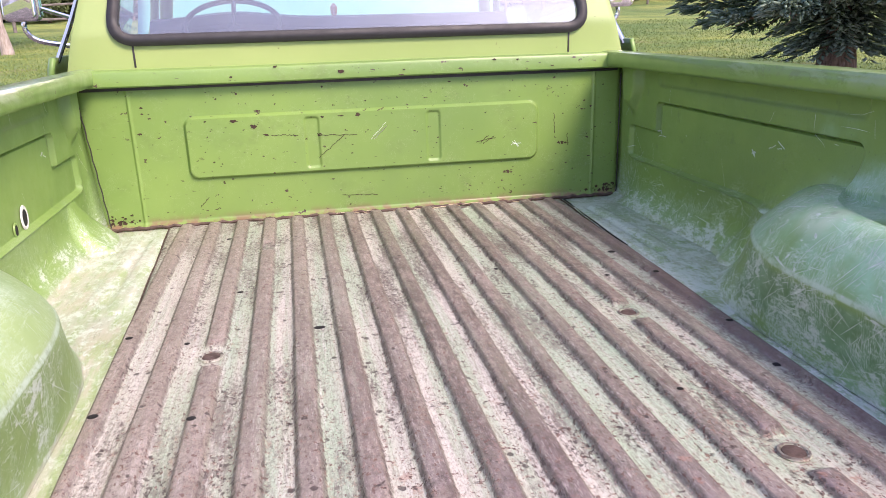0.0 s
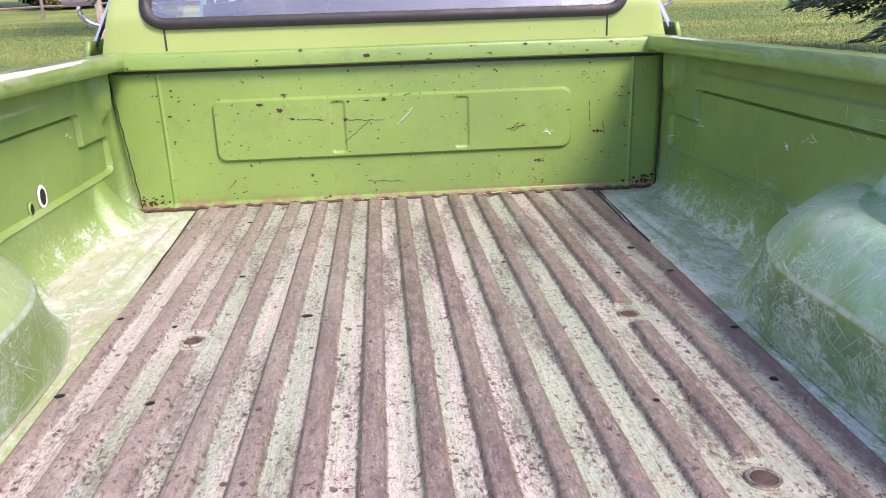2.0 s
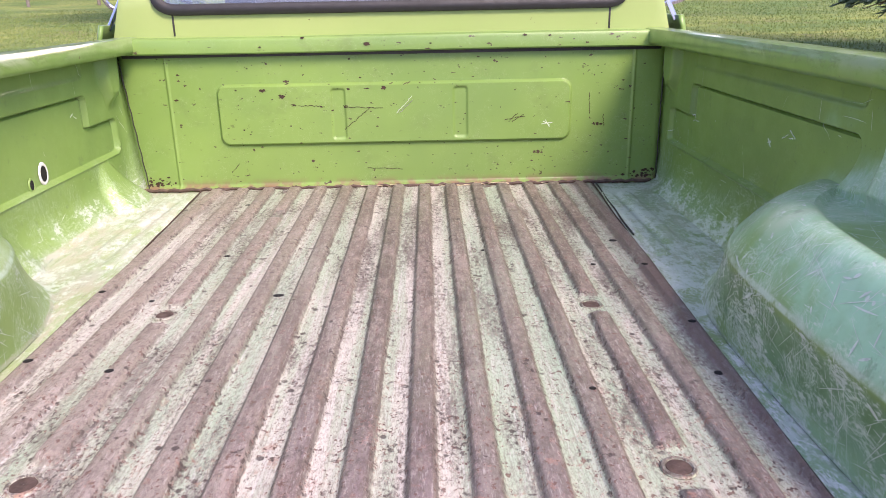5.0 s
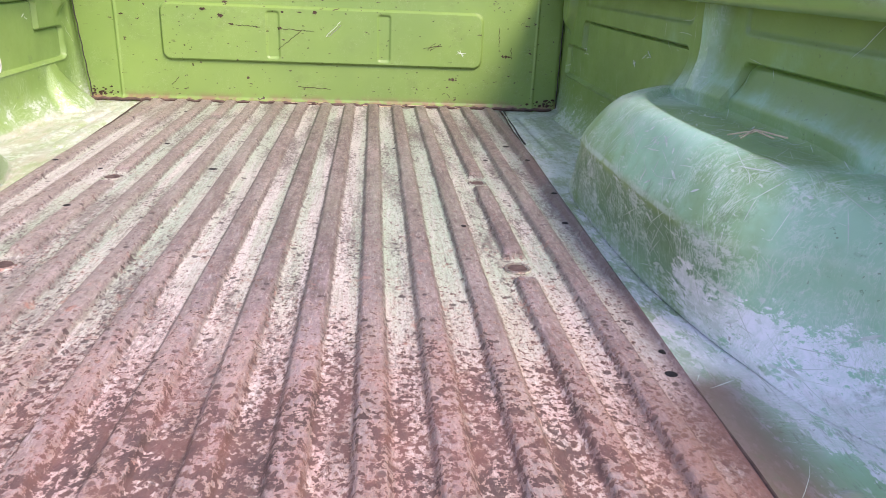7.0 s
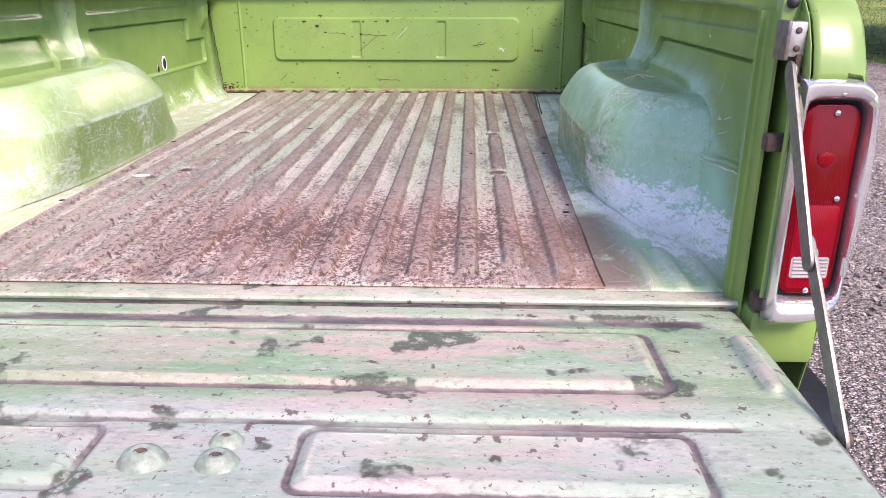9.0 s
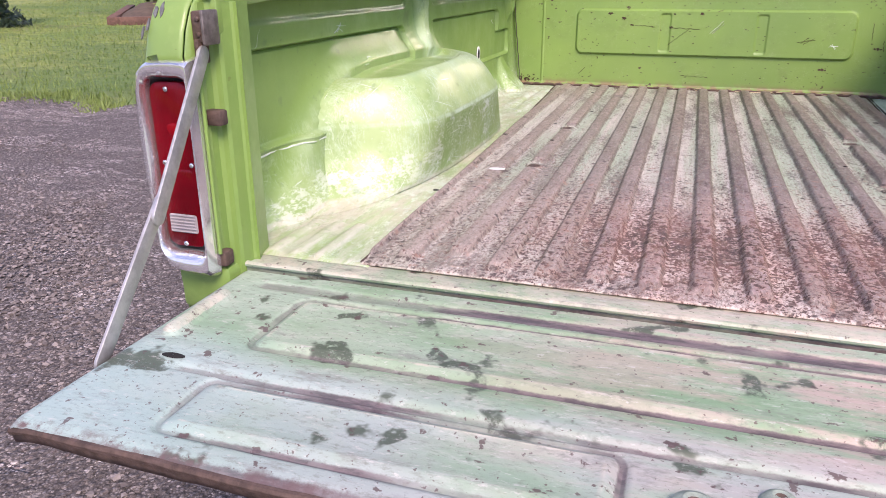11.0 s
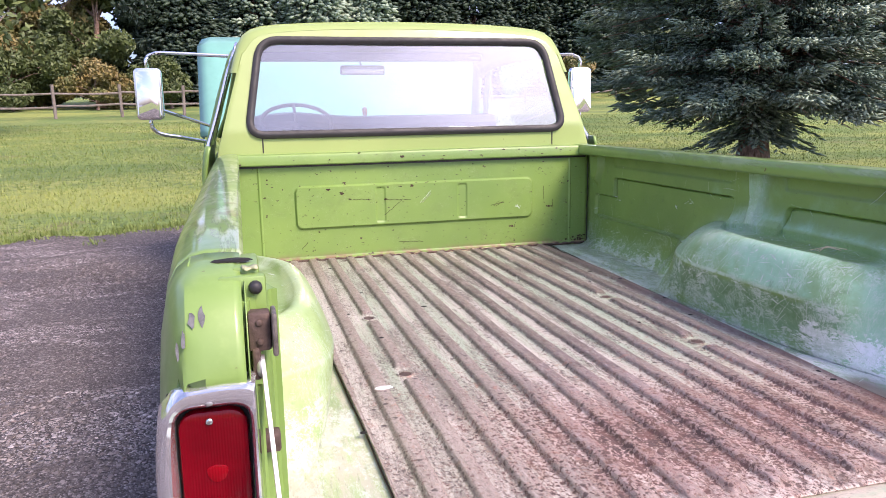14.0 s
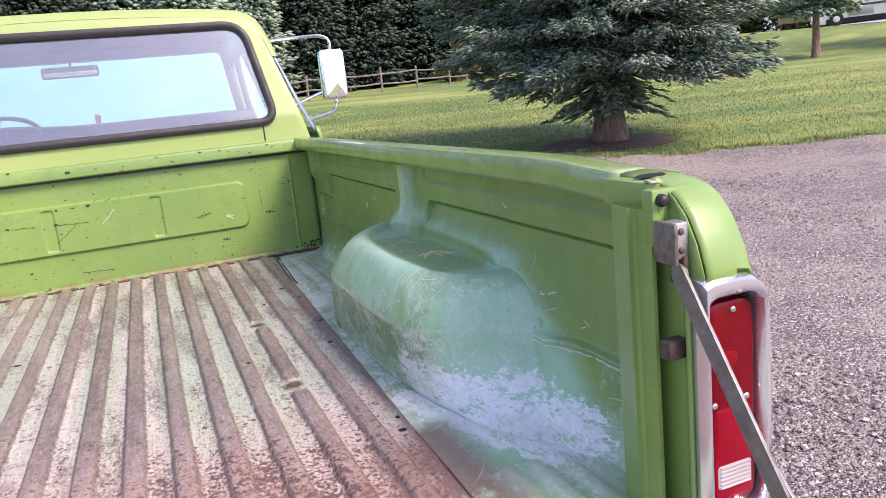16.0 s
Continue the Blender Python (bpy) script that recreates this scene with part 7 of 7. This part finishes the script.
def spruce_tree(at, height, radius, clear, seed, mat, trunk_r, twig=0.16, density=1.0, label="", skirt=True, girth=(0.24, 0.40), fine_to=0.0):
    rng = np.random.default_rng(seed)
    t = tagged(empty("spruce_tree", at), label, "tree")
    pts, rad = [], []
    for i in range(13):
        f = i / 12
        pts.append((0.03 * math.sin(5 * f + seed), 0.03 * math.cos(4 * f), height * f * 0.98))
        rad.append(trunk_r * (1 - f) ** 0.8 * (1 + 0.45 * math.exp(-f * 45)) + 0.01)
    part("trunk", tube(pts, trunk_r, 14, True, rad), M_BARK, t)
    P, D, L, R = [], [], [], []
    z = clear
    limbs = bmesh.new()
    while z < height * 0.985:
        f = (z - clear) / (height - clear)
        Lmax = radius * (1 - f) ** 0.85 * (0.70 + 0.30 * min(1, f * 6))
        nb = max(4, int(round((8 - 3 * f) * density ** 0.3)))
        for b in range(nb):
            az = rng.uniform(0, 2 * np.pi)
            Lb = Lmax * rng.uniform(0.72, 1.08)
            droop = rng.uniform(0.12, 0.40) * (1 - f) + 0.02
            rise = rng.uniform(-0.05, 0.12) + 0.45 * f
            d2 = np.array([math.cos(az), math.sin(az)])
            base = np.array([0, 0, z + rng.uniform(-0.1, 0.1)])
            steps = max(4, int(Lb / (twig * 0.55)))
            for s in range(1, steps + 1):
                q = s / steps
                r = Lb * q
                pos = base + np.array([d2[0] * r, d2[1] * r, rise * r - droop * Lb * q * q * 0.9 + 0.12 * Lb * q ** 5])
                if q < 0.22:
                    continue
                side = np.array([-d2[1], d2[0], 0])
                spread = twig * (1.1 + 2.2 * (1 - q)) * min(1.0, 0.35 + Lb)
                m = max(1, int(round(3.2 * density * (1.5 if fine_to and z < fine_to else 0.6 if fine_to else 1.0))))
                for _ in range(m):
                    sg = rng.choice([-1, 1])
                    off = side * sg * rng.uniform(0, spread) + np.array([0, 0, rng.normal(0, 0.03) - 0.04 * rng.random()])
                    P.append(pos + off)
                    dd = np.array([d2[0], d2[1], 0]) * rng.uniform(0.5, 1.1) + side * sg * rng.uniform(0.1, 0.9) + np.array([0, 0, rng.uniform(-0.55, 0.22)])
                    D.append(dd)
                    L.append(twig * rng.uniform(0.7, 1.5))
                    R.append(twig * rng.uniform(*girth))
            if Lb > 0.5:
                tip = base + np.array([d2[0] * Lb * 0.9, d2[1] * Lb * 0.9, rise * Lb * 0.9 - droop * Lb * 0.75])
                mid = (base + tip) / 2 + np.array([0, 0, 0.06 * Lb])
                join(limbs, tube([tuple(base), tuple(mid), tuple(tip)], 0.02, 5, False, [0.035 * Lb / radius + 0.01, 0.016, 0.006]))
        z += (0.20 + 0.12 * f) * (height / 8.0) ** 0.5 / density ** 0.3
    if skirt:                    # dead lower whorl round the trunk
        for b in range(130):
            az = rng.uniform(0, 2 * np.pi)
            d2 = np.array([math.cos(az), math.sin(az)])
            Lb = rng.uniform(0.45, 0.92)
            zz = rng.uniform(0.60, 1.35)
            for s in range(16):
                q = (s + 1) / 16
                pos = np.array([d2[0] * Lb * q, d2[1] * Lb * q, zz + 0.05 - 0.34 * Lb * q ** 1.3 + rng.normal(0, 0.015)])
                sg = rng.choice([-1, 1])
                P.append(pos)
                D.append(np.array([d2[0], d2[1], -0.35]) + np.array([-d2[1], d2[0], 0]) * sg * rng.uniform(0.2, 0.8))
                L.append(0.20 * rng.uniform(0.7, 1.3))
                R.append(0.030 * rng.uniform(0.7, 1.2))
    part("branchwork", limbs, M_BARK, t)
    V, F = spindle(np.array(P), np.array(D), np.array(L), np.array(R), rng)
    cloud_mesh("crown", V, F, mat, t, kind="stuff", smooth=True)
    return t


def leafy_tree(at, height, radius, seed, leaf, bark, trunk_r, crown_from, n=9000, size=0.10, label="", name="leafy_tree", blobs=26, lean=0.0):
    rng = np.random.default_rng(seed)
    t = tagged(empty(name, at), label, "tree" if name != "bush" else "bush")
    limbs = bmesh.new()
    pts = [(lean * (i / 8) ** 1.5 + 0.04 * math.sin(2 * i + seed), 0.04 * math.cos(1.3 * i), height * 0.8 * i / 8) for i in range(9)]
    join(limbs, tube(pts, trunk_r, 10, True, [trunk_r * (1 - 0.8 * i / 8) * (1 + 0.5 * math.exp(-2.5 * i)) for i in range(9)]))
    C = []
    for b in range(blobs):
        f = rng.uniform(crown_from, 1.0)
        az = rng.uniform(0, 2 * np.pi)
        rr = radius * rng.uniform(0.15, 0.95) * math.sqrt(max(0.05, 1 - ((f - (crown_from + 1) / 2) / (0.62 * (1.05 - crown_from))) ** 2))
        c = np.array([math.cos(az) * rr + lean * f, math.sin(az) * rr, height * f])
        C.append((c, radius * rng.uniform(0.20, 0.42)))
        st = Vector((lean * (f * 0.8), 0, height * max(0.15, f - 0.22)))
        join(limbs, tube([st, (st + Vector(c)) / 2 + Vector((0, 0, 0.1)), Vector(c)], 0.02, 5, False, [trunk_r * 0.35, trunk_r * 0.22, trunk_r * 0.08]))
    part("trunk", limbs, bark, t)
    k = rng.integers(0, blobs, n)
    cen = np.array([c for c, _ in C])[k]
    rad = np.array([r for _, r in C])[k]
    d = rng.normal(0, 1, (n, 3))
    d /= np.linalg.norm(d, axis=1, keepdims=True)
    pos = cen + d * (rad * rng.uniform(0.25, 1.0, n) ** 0.6)[:, None] * np.array([1, 1, 0.75])
    a = rng.normal(0, 1, (n, 3))
    a /= np.linalg.norm(a, axis=1, keepdims=True)
    b = np.cross(a, rng.normal(0, 1, (n, 3)))
    b /= np.linalg.norm(b, axis=1, keepdims=True)
    s = size * rng.uniform(0.6, 1.3, n)[:, None]
    V = np.empty((n, 4, 3))
    V[:, 0], V[:, 1], V[:, 2], V[:, 3] = pos - a * s, pos + b * s * 0.5, pos + a * s, pos - b * s * 0.5
    F = np.arange(4 * n).reshape(-1, 4)
    cloud_mesh("crown", V, F, leaf, t, kind="stuff")
    return t


def on_ground(x, y, dz=-0.05):
    return (x, y, ground_z(x, y) + dz)


spruce_tree(on_ground(6.95, 9.0), 9.0, 3.3, 1.25, 2, M_NEEDLE, 0.195, 0.14, 3.6, "blue spruce with drooping boughs on the lawn beside the drive", girth=(0.13, 0.22), fine_to=4.6)
soil_rows = [[(6.95 + math.cos(2 * math.pi * k / 28) * r * (1 + 0.15 * math.sin(3 * k)), 9.0 + math.sin(2 * math.pi * k / 28) * r * 0.8, ground_z(0, 9.0 + math.sin(2 * math.pi * k / 28) * r * 0.8) + h) for r, h in ((1.25, -0.034), (0.9, -0.018), (0.3, 0.01), (0.05, 0.02))] for k in range(28)]
tagged(part("soil_patch", surface(soil_rows, close_u=True), M_SOIL, None), "bare soil and needles round the spruce trunk", "soil", kind="structure")

# trees behind the fence
rngb = random.Random(8)
BACK_SPRUCE = [(-3.2, 41, 9, 2.6), (0.5, 43, 10, 2.8), (3.6, 41, 9.5, 2.7), (6.6, 42, 8.5, 2.5), (10.2, 44, 11, 3.0), (14.0, 45, 10, 3.0), (17.8, 46, 11, 3.0), (21.5, 45, 10, 2.8), (26, 47, 11, 3.2), (-1.5, 49, 13, 3.4), (4.5, 50, 13, 3.4), (9, 50, 13, 3.4), (13, 52, 14, 3.6), (19, 52, 14, 3.6), (24, 53, 13, 3.6)]
for i, (x, y, h, r) in enumerate(BACK_SPRUCE):
    tagged(spruce_tree(on_ground(x, y), h, r, 0.5, 20 + i, M_NEEDLE if i in (1, 2, 3) else M_NEEDLE_D, 0.16, 0.50, 1.5, "tall dense spruce behind the fence", skirt=False), group="trees behind the fence")
LEAFY = [(-21, 39, 10, 4.0, M_LEAF), (-17, 41, 11, 4.2, M_LEAF), (-13.4, 39, 9, 3.6, M_AUTUMN), (-10.2, 41, 10, 3.4, M_AUTUMN), (-7.2, 40, 8, 3.2, M_LEAF), (-5.2, 42, 9, 3.0, M_NEEDLE_D), (30, 52, 10, 4.5, M_LEAF), (36, 54, 11, 5, M_LEAF), (43, 50, 10, 5, M_LEAF), (50, 46, 11, 5, M_LEAF), (56, 40, 10, 5, M_NEEDLE_D), (62, 34, 11, 5.5, M_LEAF), (48, 56, 12, 5.5, M_NEEDLE_D)]
for i, (x, y, h, r, lm) in enumerate(LEAFY):
    leafy_tree(on_ground(x, y), h, r, 50 + i, lm, M_BARK, 0.22, 0.06, 36000 if x < 0 else 14000, 0.135 if x < 0 else 0.24, "leafy tree turning autumn yellow behind the fence" if lm is M_AUTUMN else "dense green leafy tree behind the fence", blobs=34)
leafy_tree(on_ground(-6.65, 19.3), 7.0, 2.3, 71, M_LEAF, M_PALEBARK, 0.10, 0.38, 5200, 0.13, "slender pale-barked tree standing on the lawn", blobs=24)
spruce_tree(on_ground(31.0, 26.4), 9.0, 2.6, 2.3, 72, M_NEEDLE, 0.17, 0.30, 1.6, "blue spruce with a bare lower trunk at the lawn's far side", skirt=False)
spruce_tree(on_ground(38.4, 24.2), 9.0, 2.6, 2.1, 73, M_NEEDLE_D, 0.19, 0.32, 1.6, "dark spruce with a bare lower trunk at the lawn's far side", skirt=False)
for i, (x, y, h, r) in enumerate(((-24, 36, 2.6, 2.2), (-19, 37, 2.4, 2.2), (-14.5, 36.5, 2.2, 2.0), (-10.5, 37, 2.6, 2.0), (-7, 37, 2.0, 1.8), (-3.8, 37.5, 2.2, 1.8), (19, 41, 2.4, 2.0), (24, 42, 2.6, 2.2))):
    leafy_tree(on_ground(x, y), h, r, 90 + i, M_AUTUMN if i % 2 == 0 else M_LEAF, M_BARK, 0.06, 0.15, 7000, 0.095, "yellowing shrub at the wood's edge", "bush", 16)

# ---- fence ----


def fence():
    f = tagged(empty("fence", (0, 30, 1.5)), "weathered split-rail wooden fence along the wood", "fence")
    line = [(-34.0, 26.5), (-9.5, 29.2), (-2.8, 30.6), (12.2, 36.6), (26, 42)]
    pts = []
    for (x0, y0), (x1, y1) in zip(line, line[1:]):
        d = math.hypot(x1 - x0, y1 - y0)
        n = max(1, round(d / 2.45))
        for k in range(n):
            pts.append((x0 + (x1 - x0) * k / n, y0 + (y1 - y0) * k / n))
    rng = random.Random(5)
    for x, y in pts:
        z = ground_z(x, y)
        h = 1.18 + rng.uniform(-0.04, 0.06)
        bm = tube([(x - 0, y - 30, z - 1.6), (x + rng.uniform(-0.03, 0.03), y - 30, z - 1.5 + h)], 0.062, 7)
        part("post", bm, M_FENCE, f)
    for (xa, ya), (xb, yb) in zip(pts, pts[1:]):
        for hz in (0.42, 0.92):
            za, zb = ground_z(xa, ya) + hz + rng.uniform(-0.05, 0.05), ground_z(xb, yb) + hz + rng.uniform(-0.05, 0.05)
            mid = ((xa + xb) / 2, (ya + yb) / 2 - 30, (za + zb) / 2 - 1.5 - 0.03)
            part("rail", tube([(xa, ya - 30, za - 1.5), mid, (xb, yb - 30, zb - 1.5)], 0.042, 6), M_FENCE, f)


fence()

# ---- planting bed edged with timbers ----


def planter():
    cx, cy = -9.0, 12.4
    t = tagged(empty("planting_bed", on_ground(cx, cy, 0)), "raised planting bed edged with red-brown timbers", "planter")
    runs = [(-1.05, -2.2, 0.58, -1.72, 0), (0.58, -1.72, 0.52, 0.10, 0), (0.52, 0.10, 0.62, 1.75, 0), (0.42, -0.55, 0.40, 0.55, 1), (0.40, 0.60, 0.46, 1.65, 1), (-1.05, -2.2, -2.6, 0.2, 0), (0.45, 1.72, 0.50, 1.95, 2)]
    for x0, y0, x1, y1, lv in runs:
        d = Vector((x1 - x0, y1 - y0, 0))
        L = d.length
        d.normalize()
        b = rbox(0, L - 0.01, -0.08, 0.08, 0, 0.15, 0.014)
        for v in b.verts:
            v.co = Vector((x0, y0, 0)) + d * v.co.x + Vector((-d.y, d.x, 0)) * v.co.y + Vector((0, 0, v.co.z + 0.148 * lv - 0.04 + 0.05 * (y0 + (y1 - y0) * v.co.x / L)))
        part("timber", b, M_TIMBER, t)
    rows = [[(-0.75 + math.cos(a) * r * 0.78, 0.0 + math.sin(a) * r * 1.15, 0.16 + 0.05 * math.sin(a) * r + h) for r, h in ((1.7, -0.16), (1.2, 0.06), (0.02, 0.12))] for a in [2 * math.pi * k / 20 for k in range(20)]]
    part("soil", surface(rows, close_u=True), M_SOIL, t)
    leafy_tree(on_ground(-9.55, 11.35, 0.08), 0.85, 0.62, 130, M_HERB, M_BARK, 0.02, 0.12, 3600, 0.055, "bright yellow-green leafy herb in the planting bed", "bush", 20)
    leafy_tree(on_ground(-10.4, 12.2, 0.1), 1.5, 0.9, 131, M_LEAF, M_BARK, 0.03, 0.12, 4200, 0.07, "green leafy shrub in the planting bed", "bush", 20)
    leafy_tree(on_ground(-8.95, 13.6, 0.1), 1.1, 0.55, 132, M_LEAF, M_BARK, 0.02, 0.12, 2600, 0.06, "green leafy shrub in the planting bed", "bush", 16)
    leafy_tree(on_ground(-11.9, 9.3, 0.0), 1.3, 0.75, 133, M_NEEDLE_D, M_BARK, 0.03, 0.06, 4200, 0.06, "dark shrub on the lawn beside the planting bed", "bush", 20)
    bm = bmesh.new()
    bmesh.ops.create_icosphere(bm, subdivisions=3, radius=1)
    for v in bm.verts:
        n = 1 + 0.28 * noise.noise(v.co * 1.3 + Vector((3, 1, 7))) + 0.08 * noise.noise(v.co * 4)
        v.co = Vector((v.co.x * 0.26 * n, v.co.y * 0.22 * n, v.co.z * 0.30 * n))
    st = part("boulder", bm, M_BOULDER, None)
    st.location = on_ground(-9.05, 12.55, 0.36)
    tagged(st, "pale tan boulder set in the planting bed", "boulder")


planter()

# ---- far side of the lawn: camper trailer and shed ----


def far_yard():
    c = Vector((45.4, 35.0, ground_z(45.4, 35.0)))
    tr = tagged(empty("motorhome", c), "white motorhome with a sloping nose parked beyond the lawn", "motorhome")
    tr.rotation_euler = (0, 0, radians(-50))
    side = [(-3.4, 0.45), (2.3, 0.45), (3.3, 0.55), (3.45, 0.95), (2.5, 1.35), (1.75, 2.25), (1.4, 2.75), (-3.3, 2.8), (-3.45, 2.6)]
    part("body", prism(side, lambda u, v, w: (u, -1.1 + w, v), 2.2, 0.05), M_RVWHITE, tr, smooth=False)
    part("windscreen", prism([(1.62, 2.2), (2.28, 1.42), (2.34, 1.46), (1.70, 2.26)], lambda u, v, w: (u + 0.03, -1.0 + w, v + 0.03), 2.0), M_INNER, tr, smooth=False)
    part("cab_window", rbox(1.0, 1.7, -1.125, -1.10, 1.45, 2.05, 0.01), M_INNER, tr)
    part("window", rbox(-1.6, -0.7, -1.125, -1.10, 1.6, 2.2, 0.01), M_INNER, tr)
    part("stripe", rbox(-3.3, 2.4, -1.118, -1.10, 1.10, 1.22, 0.004), M_INNER, tr)
    part("chassis", rbox(-3.3, 3.0, -1.0, 1.0, 0.12, 0.46, 0.02), M_BLACK, tr)
    part("side_skirt", rbox(-3.35, -2.5, -1.09, -0.9, 0.16, 0.50, 0.02), M_RVWHITE, tr)
    part("locker_door", rbox(-1.2, 0.2, -1.12, -1.10, 0.55, 1.0, 0.01), M_STEEL, tr)
    for x in (-1.9, 2.45):
        rows = [[(x + math.cos(2 * math.pi * k / 20) * r, -1.05 + h, 0.42 + math.sin(2 * math.pi * k / 20) * r) for r, h in ((0.02, -0.12), (0.42, -0.12), (0.42, 0.15), (0.02, 0.15))] for k in range(20)]
        whl = part("wheel", surface(rows, close_u=True), M_RUBBER, tr)
        hub = [[(x + math.cos(2 * math.pi * k / 16) * r, -1.05 + h, 0.42 + math.sin(2 * math.pi * k / 16) * r) for r, h in ((0.20, -0.125), (0.19, -0.150), (0.07, -0.165), (0.01, -0.165))] for k in range(16)]
        part("hub", surface(hub, close_u=True), M_WHITE, whl)
    s = Vector((44.6, 40.0, ground_z(44.6, 40.0)))
    sh = tagged(empty("shed", s), "small tan shed on skids beyond the lawn", "shed")
    sh.rotation_euler = (0, 0, radians(-48))
    part("wall", rbox(-1.25, 1.25, -1.2, 1.2, 0.35, 2.1, 0.02), M_TAN, sh)
    part("roof", prism([(-1.4, 2.1), (1.4, 2.1), (0, 2.8)], lambda u, v, w: (-1.4 + w, u, v), 2.8), M_BLACK, sh, smooth=False)
    for x in (-1.05, 0.0, 1.05):
        part("skid", rbox(x - 0.08, x + 0.08, -1.2, 1.2, -0.1, 0.35, 0.01), M_TIMBER, sh)
    s = Vector((55.0, 34.0, ground_z(55.0, 34.0)))
    bn = tagged(empty("barn", s), "dark brown barn with white window frames beyond the lawn", "barn")
    bn.rotation_euler = (0, 0, radians(-48))
    part("wall", rbox(-3.2, 3.2, -2.5, 2.5, -0.2, 3.6, 0.02), M_TIMBER, bn)
    part("roof", prism([(-2.9, 3.6), (2.9, 3.6), (0, 5.2)], lambda u, v, w: (-3.5 + w, u, v), 7.0), M_BLACK, bn, smooth=False)
    for x in (-1.6, 1.4):
        win = part("window", rbox(x - 0.45, x + 0.45, -2.53, -2.5, 1.7, 2.7, 0.01), M_INNER, bn)
        for dx in (-0.45, 0.45):
            part("frame", rbox(x + dx - 0.06, x + dx + 0.06, -2.56, -2.5, 1.62, 2.78, 0.01), M_WHITE, win)
        for dz in (1.66, 2.74):
            part("frame", rbox(x - 0.51, x + 0.51, -2.565, -2.5, dz - 0.06, dz + 0.06, 0.01), M_WHITE, win)


far_yard()

# ---- loose bits lying in the bed ----


def flake():
    out = [(-0.535, 0.752), (-0.520, 0.742), (-0.505, 0.745), (-0.488, 0.752), (-0.492, 0.764), (-0.512, 0.768), (-0.528, 0.762)]
    bm = prism(out, lambda u, v, w: (u, v, FZ + 0.0122 + 0.010 * (u + 0.51) ** 2 * 30 + w), 0.0016)
    tagged(part("paint_flake", bm, M_WHITE, None, smooth=False), "curled white paint flake lying on the bed floor", "flake")


def straws():
    rng = random.Random(9)
    spots = [(rng.uniform(-0.1, 0.55), BED - rng.uniform(0.026, 0.034)) for _ in range(14)]
    spots = [(x, y, FZ + 0.002 + rib_height(x, y)) for x, y in spots]
    for x, y, z in spots:
        a, L = rng.uniform(-0.6, 0.6), rng.uniform(0.012, 0.035)
        ob = part("straw", tube([(x - L * math.cos(a), y - L * math.sin(a), z), (x, y, z + 0.003), (x + L * math.cos(a), y + L * math.sin(a), z)], 0.0012, 5), M_STRAW, None)
        tagged(ob, "dry straw bit lying along the bed's front seam", "straw", group="straw bits in the bed")
    for (x0, y0, x1, y1) in ((0.745, 0.80, 0.80, 0.72), (0.752, 0.77, 0.785, 0.76), (0.76, 0.79, 0.775, 0.715)):
        ob = part("twig", tube([(x0, y0, 1.062), ((x0 + x1) / 2, (y0 + y1) / 2, 1.078), (x1, y1, 1.075)], 0.0014, 5), M_STRAW, None)
        tagged(ob, "thin dry twig lying on the wheel well", "twig", group="twigs on the wheel well")
    pts = [(sheet_edge(2.46 - 0.58 * i / 14) + 0.010 + 0.001 * math.sin(i), 2.46 - 0.58 * i / 14, FZ + 0.0005) for i in range(15)]
    tagged(part("rubber_strip", tube(pts, 0.0024, 8), M_RUBBER, None), "black rubber strip lying beside the floor seam", "strip")


flake()
straws()
